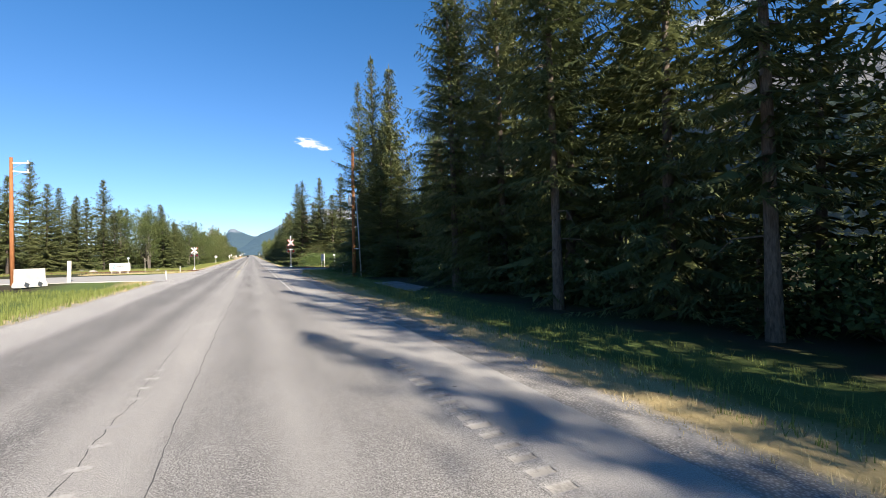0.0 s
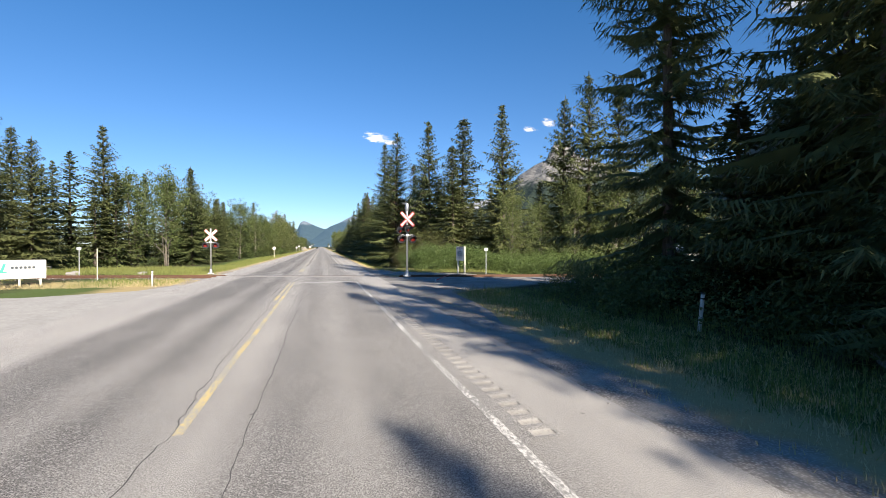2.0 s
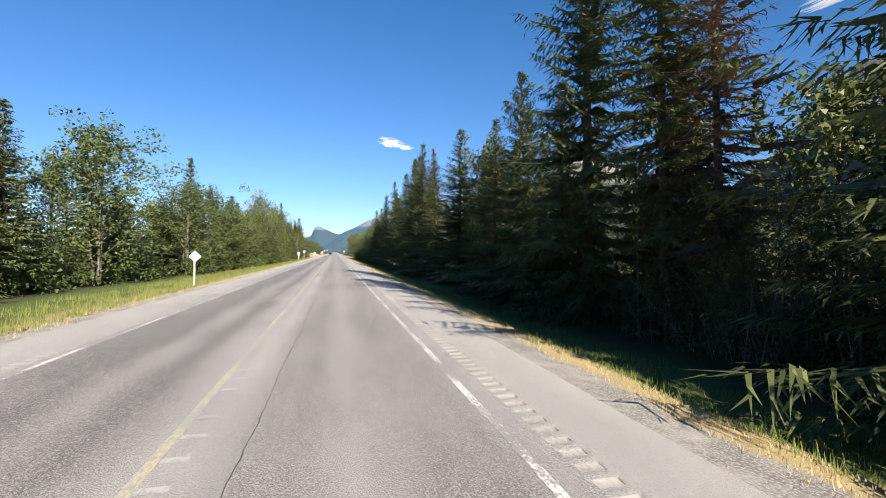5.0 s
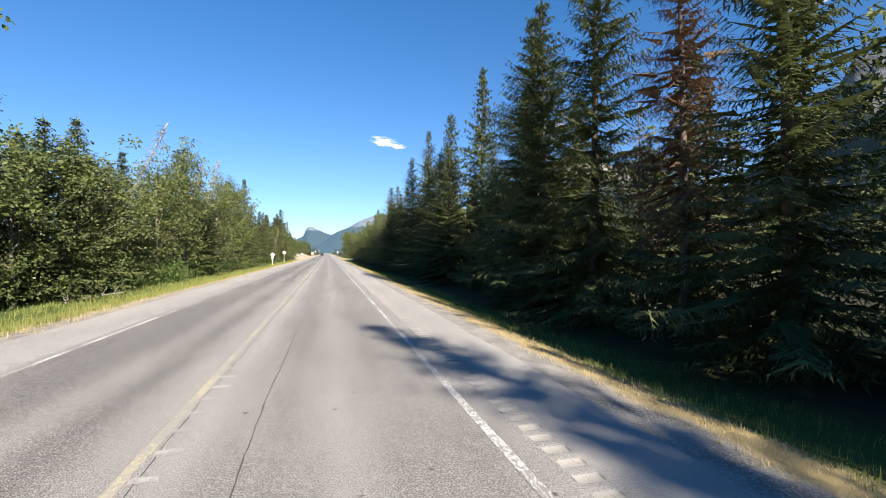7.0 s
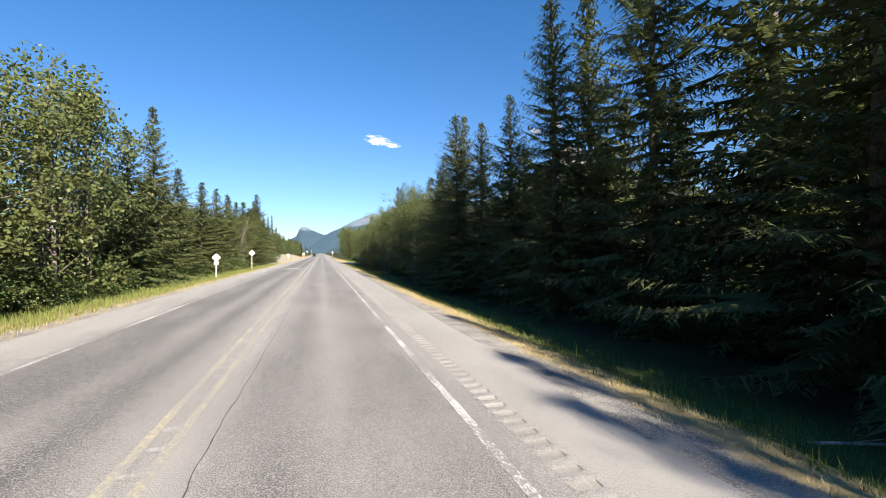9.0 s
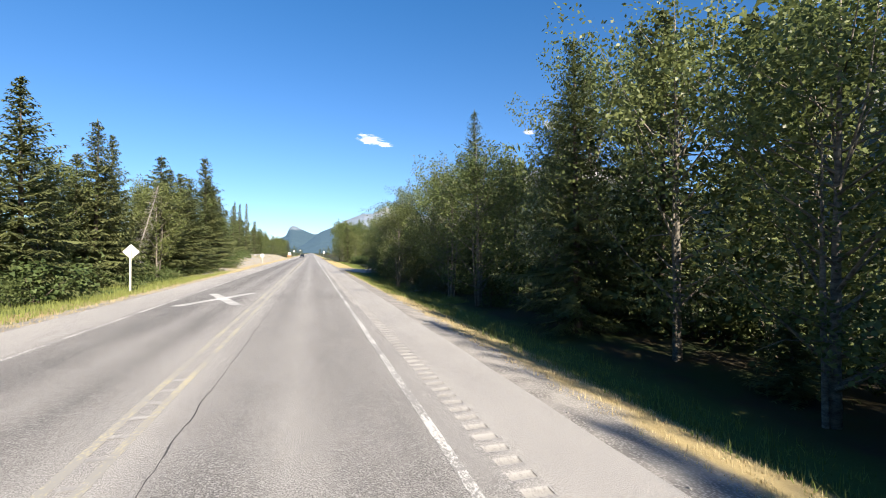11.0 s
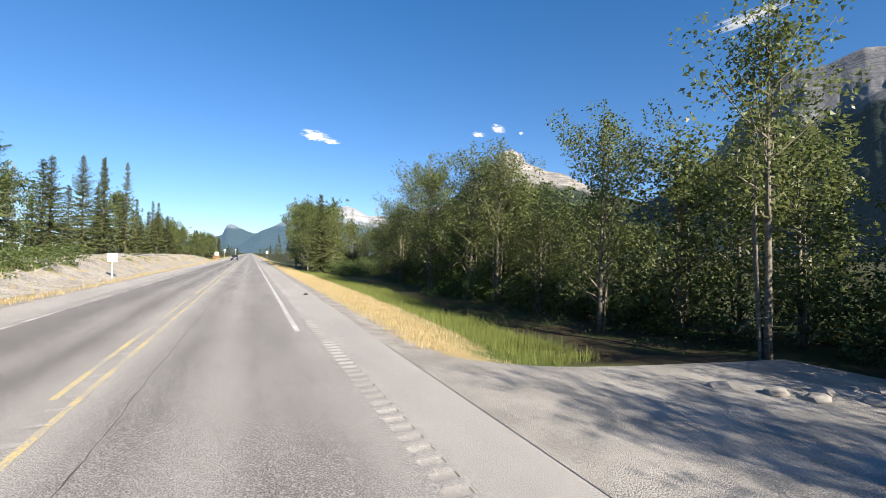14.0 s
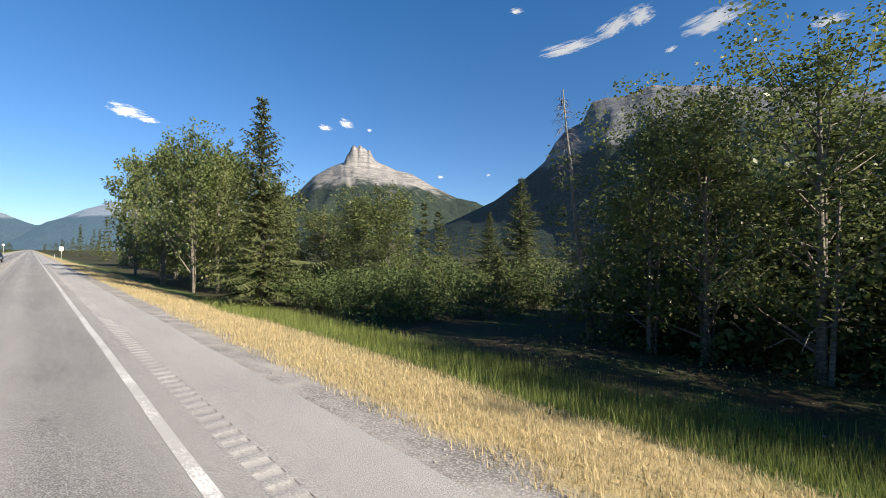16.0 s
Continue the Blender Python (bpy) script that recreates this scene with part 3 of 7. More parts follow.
def spruce_crown(rng, height, radius, low, step, twig, width, thin=1.0, sub=1, blade=0.4, mats=True):
    """Whorls of drooping boughs, each a flat frond: a dense inner mat, side twigs swept forward and hanging sprays."""
    vs, fs, at = [], [], 0

    def put(got):
        nonlocal at
        vs.append(got[0]), fs.append(got[1] + at)
        at += len(got[0])

    z = low
    while z < height - 0.2:
        k = (z - low) / (height - low)
        r = radius * (1 - k) ** 0.9 * (0.74 + 0.46 * rng.random()) + 0.14
        if k < 0.12:
            r *= 0.75 + 2.0 * k
        nb = max(4, int(round((7.2 - 2.2 * k) * thin)))
        turn = rng.random() * math.tau
        for b in range(nb):
            az = turn + b * math.tau / nb + rng.normal(0, 0.25)
            rl = r * (0.55 + 0.6 * rng.random())
            out = np.array([math.cos(az), math.sin(az), 0])
            across = np.array([-out[1], out[0], 0])
            root_z = z + rng.normal(0, 0.12)
            sag = -0.2 - 0.3 * (1 - k) + 0.62 * k

            def axis(q):
                q = np.asarray(q, float)
                line = out * (q * rl)[:, None]
                line[:, 2] = root_z + rl * (sag * q + 0.24 * q * q)
                return line

            if mats:
                ends = axis([0.04, 0.45, 0.4, 0.88])
                for i, half in ((0, 0.15), (2, 0.12)):
                    way = ends[i + 1] - ends[i]
                    ln = np.linalg.norm(way)
                    side = across + np.array([0, 0, rng.normal(0, 0.35)])
                    put(blades(ends[i:i + 1], (way / ln)[None], side[None], np.array([ln]), np.array([half * rl + 0.1]), np.array([0.05])))
            ns = max(4, int(rl / twig))
            s = (np.arange(ns) + rng.random(ns) * 0.8) / ns
            s = 0.1 + 0.9 * s
            line = axis(s) + rng.normal(0, 0.03, (ns, 3))
            for sgn in (-1, 1):
                spread = 0.75 + 0.35 * rng.random(ns)
                way = out * np.cos(spread)[:, None] + across * (sgn * np.sin(spread))[:, None]
                way[:, 2] += rng.normal(-0.06, 0.12, ns)
                ln = np.minimum((0.25 * rl * (1 - 0.72 * s) + 0.17) * (0.7 + 0.6 * rng.random(ns)), 0.65)
                sd = np.stack([-way[:, 1], way[:, 0], rng.normal(0, 0.3, ns)], -1)
                put(blades(line, way, sd, ln, width * (0.8 + 0.5 * rng.random(ns)), 0.2 + 0.3 * rng.random(ns)))
                if sub > 1:
                    m = ns * (sub - 1)
                    u = (np.arange(sub - 1)[None, :] + rng.random((ns, sub - 1))) / (sub - 1)
                    far = u * ln[:, None] * 0.85
                    root = line[:, None, :] + way[:, None, :] * far[..., None]
                    root[..., 2] -= 0.3 * far
                    root = root.reshape(-1, 3)
                    turn2 = np.where(rng.random(m) < 0.5, 1.0, -1.0)
                    w0 = np.repeat(way, sub - 1, 0)
                    w2 = w0 * 0.75 + np.stack([-w0[:, 1], w0[:, 0], 0 * turn2], -1) * (turn2 * 0.65)[:, None] + rng.normal(0, 0.16, (m, 3))
                    w2[:, 2] -= 0.12 + 0.25 * rng.random(m)
                    w2 /= np.linalg.norm(w2, axis=1)[:, None] + 1e-6
                    sd = np.cross(w2, rng.normal(0, 0.35, (m, 3)) + np.array([0, 0, 1.0]))
                    sd /= np.linalg.norm(sd, axis=1)[:, None] + 1e-6
                    put(blades(root, w2, sd, blade * (1 - 0.3 * k) * (0.6 + 0.7 * rng.random(m)), width * (0.7 + 0.6 * rng.random(m)), 0.1 + 0.3 * rng.random(m)))
            put(blades(line[-1:], out[None] + np.array([[0, 0, 0.15]]), across[None], np.array([0.14 + 0.12 * rl]), np.array([width]), np.array([0.1])))
        z += step * (0.75 + 0.5 * rng.random()) * (1 - 0.5 * k)
    up = np.array([[0, 0, height - 0.5]] * 3)
    a = rng.random(3) * math.tau
    put(blades(up, np.stack([np.cos(a) * 0.1, np.sin(a) * 0.1, np.ones(3)], -1), np.stack([-np.sin(a), np.cos(a), 0 * a], -1), np.full(3, 0.7), np.full(3, 0.12), np.zeros(3)))
    return np.concatenate(vs), np.concatenate(fs)


def trunk_mesh(name, rng, height, r0, material, lean=0.02, stubs=0, limbs=(), sides=8, fork=5):
    """A tapered trunk, a little crooked, with dead stubs or given limbs."""
    bm = bmesh.new()
    n = 7
    off = np.cumsum(rng.normal(0, lean * height / n, (n, 2)), 0)
    pts = [(0, 0, -0.4)] + [(off[i][0], off[i][1], height * (i + 1) / n) for i in range(n)]
    rad = [r0 * 1.35] + [r0 * (1 - 0.93 * ((i + 1) / n)) + 0.012 for i in range(n)]
    add_tube(bm, pts, rad, sides)
    for _ in range(stubs):
        z = height * (0.08 + 0.55 * rng.random())
        a = rng.random() * math.tau
        ln = 0.5 + 1.3 * rng.random()
        x, y = np.interp(z, [p[2] for p in pts], [p[0] for p in pts]), np.interp(z, [p[2] for p in pts], [p[1] for p in pts])
        add_tube(bm, [(x, y, z), (x + math.cos(a) * ln * 0.6, y + math.sin(a) * ln * 0.6, z - 0.05), (x + math.cos(a) * ln, y + math.sin(a) * ln, z - 0.3 * ln)], [0.03, 0.018, 0.006], 4, False)
    for p in limbs:
        add_tube(bm, p[0], p[1], fork, False)
    me = bpy.data.meshes.new(name)
    bm.to_mesh(me)
    bm.free()
    me.materials.append(material)
    me.polygons.foreach_set("use_smooth", [True] * len(me.polygons))
    return me


def leaf_cloud(rng, centres, radii, count, size, kite=False):
    """Leaves scattered in uneven clumps: kites where seen near, triangles far off."""
    centres, radii = np.asarray(centres), np.asarray(radii)
    pick = rng.choice(len(centres), count, p=radii ** 2 / (radii ** 2).sum())
    d = rng.normal(0, 1, (count, 3))
    d /= np.linalg.norm(d, axis=1)[:, None]
    q = centres[pick] + d * (radii[pick] * (0.3 + 0.75 * rng.random(count) ** 0.5))[:, None] * np.array([1, 1, 0.85])
    face = rng.normal(0, 1, (count, 3)) + 0.7 * d + np.array([0, 0, 0.7])      # leaves turn outwards and up
    way = np.cross(face, rng.normal(0, 1, (count, 3)))
    way /= np.linalg.norm(way, axis=1)[:, None] + 1e-6
    sd = np.cross(way, face)
    sd /= np.linalg.norm(sd, axis=1)[:, None] + 1e-6
    ln = size * (0.65 + 0.7 * rng.random(count))
    return blades(q, way, sd, ln * (1.15 if kite else 1.0), ln * (0.72 if kite else 0.85), np.zeros(count), kite)


def broad_tree(rng, height, radius, low, limbs, leaves, size, kite=False):
    """Stems, ascending limbs and many leafy twigs of a poplar, full almost to the ground."""
    cs, rs, ls = [], [], []
    for i in range(limbs):
        k = (i + rng.random()) / limbs
        z0 = low + (height - low) * 0.8 * k
        a = i * 2.4 + rng.normal(0, 0.6)
        wide = math.sin(math.pi * min(1.0, 0.3 + 0.68 * k)) ** 0.6
        reach = radius * wide * (0.55 + 0.6 * rng.random())
        rise = min(reach * (0.5 + 1.0 * rng.random()), height * (0.99 - 0.1 * rng.random()) - z0)
        p1 = (math.cos(a) * reach * 0.45, math.sin(a) * reach * 0.45, z0 + rise * 0.35)
        p2 = (math.cos(a) * reach * 0.9, math.sin(a) * reach * 0.9, z0 + rise * 0.85)
        ls.append(([(0, 0, z0), p1, p2], [0.01 * height * (1 - 0.75 * k) * 0.45 + 0.012, 0.016, 0.004]))
        for w in (0.4, 0.62, 0.82, 1.03):
            bend = 0.9 if w < 0.5 else 1.0
            cs.append(np.array([math.cos(a) * reach * w, math.sin(a) * reach * w, z0 + rise * w * bend]) + rng.normal(0, 0.22, 3))
            rs.append((0.42 + 0.4 * rng.random()) * (1.2 - 0.4 * w))
    # leading shoots
    for q in range(5):
        a = rng.random() * math.tau
        d = radius * 0.4 * rng.random()
        top = height * (0.84 + 0.12 * rng.random()) if q else height
        d = d if q else 0.0
        ls.append(([(0, 0, height * 0.5), (math.cos(a) * d * 0.7, math.sin(a) * d * 0.7, height * 0.66), (math.cos(a) * d, math.sin(a) * d, top * 0.975)], [0.03, 0.02, 0.004]))
        for w in (0.74, 0.8, 0.86, 0.91, 0.955, 0.985):
            cs.append(np.array([math.cos(a) * d, math.sin(a) * d, top * w]) + rng.normal(0, 0.08, 3))
            rs.append(0.8 * (1.14 - w) + 0.14)
    v, f = leaf_cloud(rng, cs, rs, leaves, size, kite)
    for q in range(2):
        a = rng.random() * math.tau
        d = 0.3 + 0.3 * rng.random()
        t = height * (0.5 + 0.15 * rng.random())
        ls.append(([(math.cos(a) * 0.15, math.sin(a) * 0.15, -0.3), (math.cos(a) * d * 0.8, math.sin(a) * d * 0.8, t * 0.5), (math.cos(a) * d, math.sin(a) * d, t)], [0.06, 0.045, 0.01]))
    return v, f, ls


TREE_KINDS = {
    # name: (label, category, builder)
    "spruce": "tall dark green spruce with drooping boughs",
    "slim_spruce": "slim narrow spruce with a bare lower trunk",
    "poplar": "leafy balsam poplar with a pale trunk",
    "thin_poplar": "tall sparse balsam poplar with a bare pale trunk",
    "shrub": "dense green willow shrub at the forest edge",
    "dead_spruce": "dying spruce with rust-brown needles",
    "snag": "bare grey dead tree trunk with broken twigs",
    "young_spruce": "young bushy spruce in the undergrowth",
}
PROTOS = {}
BUILT = {}


def build_tree(kind, variant, fine):
    """A tree of nominal height (spruce 16, poplar 10, shrub 3) at the origin; fine is 0, 1 or 2."""
    rng = np.random.default_rng((len(kind) * 31 + variant * 7 + fine * 3) % 9973)
    step, twig, sub, wide, blade = ((0.75, 0.42, 1, 0.34, 0.4), (0.53, 0.195, 2, 0.14, 0.29), (0.48, 0.135, 3, 0.062, 0.22))[fine]
    if kind in ("spruce", "slim_spruce", "dead_spruce"):
        slim = kind != "spruce"
        rad = (3.2 if slim else 4.5) * (0.9 + 0.2 * rng.random())
        low = (3.8 if slim else 0.5) * (0.8 + 0.4 * rng.random())
        if kind == "dead_spruce":
            wide *= 0.6
        v, f = spruce_crown(rng, 16.0, rad, low, step, twig, wide, 0.95 if slim else 1.0, sub, blade)
        trunk = trunk_mesh("trunk", rng, 15.7, 0.19 if slim else 0.23, SPRUCE_BARK, 0.006, 14 if slim else 4, sides=8 if fine == 2 else 6)
        crown = quick_mesh("crown", v, f, RUST_NEEDLES if kind == "dead_spruce" else SPRUCE)
    elif kind == "young_spruce":
        v, f = spruce_crown(rng, 5.0, 1.5, 0.15, 0.28 if fine else 0.4, 0.2 if fine else 0.3, 0.075 if fine else 0.16, 1.0, 2 if fine else 1, 0.24)
        trunk = trunk_mesh("trunk", rng, 4.9, 0.07, SPRUCE_BARK, 0.004, 0, sides=6)
        crown = quick_mesh("crown", v, f, SPRUCE)
    elif kind == "poplar":
        v, f, ls = broad_tree(rng, 10.0, 2.6 + 0.5 * rng.random(), 0.35 + 0.5 * rng.random(), 29, (3600, 6600, 11500)[fine], (0.24, 0.148, 0.1)[fine], fine > 0)
        trunk = trunk_mesh("trunk", rng, 9.0, 0.095, POPLAR_BARK, 0.008, 3, ls, 8 if fine == 2 else 6, 5 if fine == 2 else 3)
        crown = quick_mesh("crown", v, f, POPLAR)
    elif kind == "thin_poplar":
        v, f, ls = broad_tree(rng, 10.0, 1.9, 3.4, 22, 4200, 0.12)
        trunk = trunk_mesh("trunk", rng, 9.4, 0.09, POPLAR_BARK, 0.008, 4, ls)
        crown = quick_mesh("crown", v, f, POPLAR)
    elif kind == "shrub":
        cs = [(rng.normal(0, 0.75), rng.normal(0, 0.75), 0.3 + 2.3 * rng.random() ** 1.2) for _ in range(20)]
        v, f = leaf_cloud(rng, cs, [0.4 + 0.35 * rng.random() for _ in cs], (900, 1500, 1900)[fine], (0.21, 0.145, 0.11)[fine], fine == 2)
        ls = [([(0, 0, -0.1), (c[0] * 0.5, c[1] * 0.5, c[2] * 0.6), c], [0.03, 0.018, 0.006]) for c in cs[:9]]
        trunk = trunk_mesh("trunk", rng, 1.2, 0.03, SPRUCE_BARK, 0.05, 0, ls, 5, 3)
        crown = quick_mesh("crown", v, f, SHRUB)
    else:
        ls = []
        for _ in range(30):
            z = 2 + 10 * rng.random()
            a = rng.random() * math.tau
            ln = (0.35 + 1.2 * rng.random()) * (1.15 - z / 14)
            ls.append(([(0, 0, z), (math.cos(a) * ln * 0.6, math.sin(a) * ln * 0.6, z + 0.05), (math.cos(a) * ln, math.sin(a) * ln, z - 0.25 * ln)], [0.022, 0.013, 0.004]))
        trunk = trunk_mesh("trunk", rng, 12.5, 0.12, SNAG_BARK, 0.016, 4, ls)
        v, f = spruce_crown(rng, 12.3, 1.2, 2.5, 0.55, 0.16, 0.022, 0.75, 2, 0.5, False)
        crown = quick_mesh("crown", v, f, SNAG_BARK)
    return trunk, crown


NOMINAL = {"spruce": 16.0, "slim_spruce": 16.0, "dead_spruce": 16.0, "young_spruce": 5.0, "poplar": 10.0, "thin_poplar": 10.0, "shrub": 3.0, "snag": 12.5}


def tree_at(kind, x, y, height, fine=2, wide=1.0, variant=None, tilt=0.0):
    """One tree of that height, rooted in the ground."""
    rng = BUILT.setdefault("rng", np.random.default_rng(42))
    fine = int(fine)
    n = (4 if fine else 3) if kind in ("spruce", "poplar") else 2
    key = (kind, int(rng.integers(n)) if variant is None else variant, fine)
    s = height / NOMINAL[kind]
    z = float(ground_height(x, y))
    sx = s * wide * (0.55 + 0.45 / max(s, 0.5)) if kind != "shrub" else s * wide
    turn = pose(x, y, z - 0.05, 0, tilt, 0) if kind == "snag" else pose(x, y, z - 0.05, tilt * math.cos(x), tilt * math.sin(x), float(rng.random() * 360))
    m = turn @ Matrix.Diagonal((sx, sx, s, 1))
    if key not in PROTOS:
        trunk, crown = build_tree(*key)
        top = new("shrub" if kind == "shrub" else "sapling" if kind == "young_spruce" else "tree")
        tagged(top, TREE_KINDS[kind], "shrub" if kind == "shrub" else "sapling" if kind == "young_spruce" else "tree", "roadside shrubs" if kind == "shrub" else "roadside trees")
        new("trunk", trunk).parent = top
        if crown:
            new("crown", crown).parent = top
        top.matrix_basis = m
        PROTOS[key] = top
        top.scale = m.to_scale()
        return top
    proto = PROTOS[key]
    got = copy_thing(proto, pose(0, 0, 0))
    got.matrix_basis = m
    return got


# trees that stand out: kind, x, y, height, spread
# first four of RIGHT_0: unseen trees, added for the shadows they cast ahead
RIGHT_0 = (("slim_spruce", 10.6, 1.5, 18.6, 0.9), ("slim_spruce", 10.4, -6.5, 19.2, 1), ("spruce", 11.2, -15, 20.3, 0.8), ("slim_spruce", 10.8, -24, 20.3, 1), ("spruce", 12.6, 56.8, 23.8, 0.8), ("spruce", 14.6, 51.9, 21.4, 0.75),
           ("spruce", 13.4, 46.3, 22, 0.85))
RIGHT_A = (("spruce", 12.4, 49.8, 23.9, 0.72), ("spruce", 11.2, 43.3, 12.9, 1), ("spruce", 10.9, 42.0, 13.4, 0.9), ("spruce", 10.4, 47.6, 9.8, 0.8), ("spruce", 11.6, 38.7, 7.6, 1.0), ("spruce", 12.6, 27.2, 23.8, 0.85),
           ("spruce", 12.5, 21.9, 20.2, 0.9), ("slim_spruce", 11.2, 25.4, 21.0, 1.0), ("poplar", 12.4, 23.8, 13.5, 0.8), ("spruce", 12.2, 15.9, 19.4, 0.85), ("spruce", 11.8, 10.5, 17.7, 0.8), ("slim_spruce", 9.8, 13.5, 18.9, 0.8), ("spruce", 16.1, 40.3, 15.6, 0.75), ("poplar", 15.0, 38.6, 14.2, 0.55), ("dead_spruce", 14.5, 35.7, 11.6, 0.6), ("poplar", 14.5, 34.6, 8.4, 0.9), ("poplar", 15.2, 31.6, 8.6, 1.0), ("poplar", 17.6, 33.5, 9.2, 1.1), ("poplar", 13.4, 30.4, 6.5, 1.1), ("snag", 13.7, 33.2, 9.0, 0.6), ("spruce", 15.3, 25.0, 24.0, 0.85),
           ("spruce", 14.5, 42.5, 7.8, 1.0), ("spruce", 16.5, 45.4, 8.0, 1.0), ("spruce", 18.8, 42.3, 12.2, 0.8), ("spruce", 19.5, 29.0, 15, 0.8),
           ("poplar", 20.5, 33, 9.5, 1.1), ("slim_spruce", 15.5, 50, 13.2, 1.1), ("slim_spruce", 10.5, 6.6, 17.7, 0.8), ("spruce", 15.6, 54.3, 9, 1),
           ("spruce", 17.8, 55.1, 9, 1), ("spruce", 19, 56.9, 7, 1.1), ("slim_spruce", 20.2, 53.6, 10.5, 0.9), ("spruce", 18, 48.9, 11.1, 1), ("spruce", 23, 57.8, 7, 1.1))
RIGHT_B = (("spruce", 10.4, 109.3, 19.9, 1.12), ("slim_spruce", 11.6, 120, 18.1, 1.12), ("spruce", 13.6, 100.3, 19.3, 1), ("slim_spruce", 17.1, 98, 19.3, 1.38), ("slim_spruce", 15.2, 95, 15, 1.12), ("spruce", 21.3, 94.2, 20, 0.94),
           ("poplar", 13, 105.3, 15, 0.7), ("spruce", 27.4, 91, 20.7, 0.94), ("spruce", 29.6, 89, 22.8, 0.94), ("slim_spruce", 33.2, 87.9, 20.3, 1.38), ("dead_spruce", 12.6, 108, 15, 1), ("dead_spruce", 13.5, 102.4, 13, 1),
           ("poplar", 24.5, 90.5, 8.5, 0.8), ("young_spruce", 29, 91.9, 7.9, 0.9), ("poplar", 20, 88.6, 9.5, 0.9), ("poplar", 27, 87.6, 10.5, 0.9), ("poplar", 31.2, 86, 12.4, 0.8), ("poplar", 34.6, 84.6, 12.8, 0.85), ("poplar", 38, 83.4, 13, 0.9))
RIGHT_C = (("spruce", 11, 124.4, 21.5, 1), ("dead_spruce", 12, 118, 15.6, 1), ("spruce", 11.2, 133, 14.8, 1), ("spruce", 11.3, 127.7, 12.2, 1), ("spruce", 11, 146.7, 14.4, 1.1), ("spruce", 11.8, 138.9, 13.3, 1),
           ("spruce", 11, 156.4, 13.5, 1), ("dead_spruce", 11.8, 160.7, 15.9, 0.9), ("spruce", 11, 165, 17.5, 0.9), ("spruce", 11.2, 169.7, 16.4, 1.1), ("spruce", 12.6, 173.6, 17.6, 1.1), ("poplar", 12.5, 175.7, 13.6, 0.7))
RIGHT_D = (("spruce", 13.5, 187.5, 20.1, 0.8), ("spruce", 12.6, 181.5, 11.5, 0.75), ("spruce", 11.4, 190.8, 13.4, 1), ("spruce", 11.6, 195.5, 13.8, 1.1), ("spruce", 13.9, 199.5, 19.5, 0.9), ("spruce", 12.4, 203.2, 18.2, 0.9), ("spruce", 11, 208.4, 16, 0.8),
           ("spruce", 13.5, 209, 16.5, 0.85), ("spruce", 11, 219.2, 12.4, 0.9), ("spruce", 11.3, 214.4, 12.8, 0.9), ("spruce", 11.2, 224.3, 14.4, 0.9), ("spruce", 10.2, 221.8, 13.8, 0.9), ("spruce", 11.4, 232.5, 10.5, 0.9), ("poplar", 10.6, 241.5, 11.1, 1.1), ("poplar", 9.9, 236.9, 9.1, 1.1),
           ("spruce", 10, 245.7, 11.2, 0.8), ("spruce", 10.6, 228.5, 12, 1), ("poplar", 12.5, 237, 9.5, 1))
RIGHT_E = (("poplar", 12.8, 252.2, 11.9, 1), ("poplar", 12, 247.8, 12.9, 0.9), ("spruce", 15.5, 249.2, 14.4, 0.9), ("poplar", 9.9, 256, 10.2, 1.2), ("poplar", 10, 261.9, 9.8, 1.1), ("spruce", 12.4, 263.6, 14, 0.75), ("poplar", 11.2, 268.5, 11.5, 0.95),
           ("poplar", 11.8, 274.7, 11.9, 0.9), ("poplar", 8.1, 272.1, 8.2, 1.15), ("poplar", 9.3, 276.6, 9.8, 1.2), ("poplar", 9.3, 286.1, 4.3, 1.2), ("poplar", 11, 280.7, 11.4, 1.1), ("poplar", 8.6, 282.8, 7.2, 1.2),
           ("poplar", 12.4, 286.6, 5.6, 1.2), ("poplar", 13.4, 290.2, 5.9, 1.2), ("poplar", 14, 293.2, 6.1, 1.2), ("poplar", 12.8, 264.8, 12, 1), ("poplar", 12.8, 276.9, 10.8, 1))
RIGHT_F = (("thin_poplar", 13.2, 299.6, 10.2, 1), ("poplar", 16.2, 294.7, 7.3, 1.1), ("poplar", 18.5, 291.3, 7.3, 1.2), ("poplar", 16.8, 300.8, 7.8, 1.1), ("poplar", 20, 297.5, 7.6, 1.2), ("poplar", 16.5, 287.4, 6.7, 1.2),
           ("poplar", 19.5, 304.6, 8, 1.1), ("poplar", 11.2, 284.8, 6.6, 1.2), ("poplar", 15.4, 304.1, 8, 1), ("poplar", 13.3, 306, 9.1, 1), ("poplar", 14.6, 311.9, 6.3, 1.2), ("poplar", 14.6, 316.5, 10.4, 1.1),
           ("poplar", 14.4, 319.7, 10.8, 1.15), ("poplar", 17.5, 321.5, 7.9, 1.15), ("poplar", 14, 326, 11, 1.1), ("poplar", 12.9, 323.3, 10.5, 1), ("poplar", 15.6, 329.7, 5.7, 1.3), ("poplar", 14.2, 335, 9, 1.2),
           ("poplar", 14.8, 337.6, 8.7, 1.15), ("poplar", 14.8, 339.2, 8.2, 1), ("snag", 15.5, 341.6, 8.7, 1), ("poplar", 20, 360.4, 8.3, 1.3))
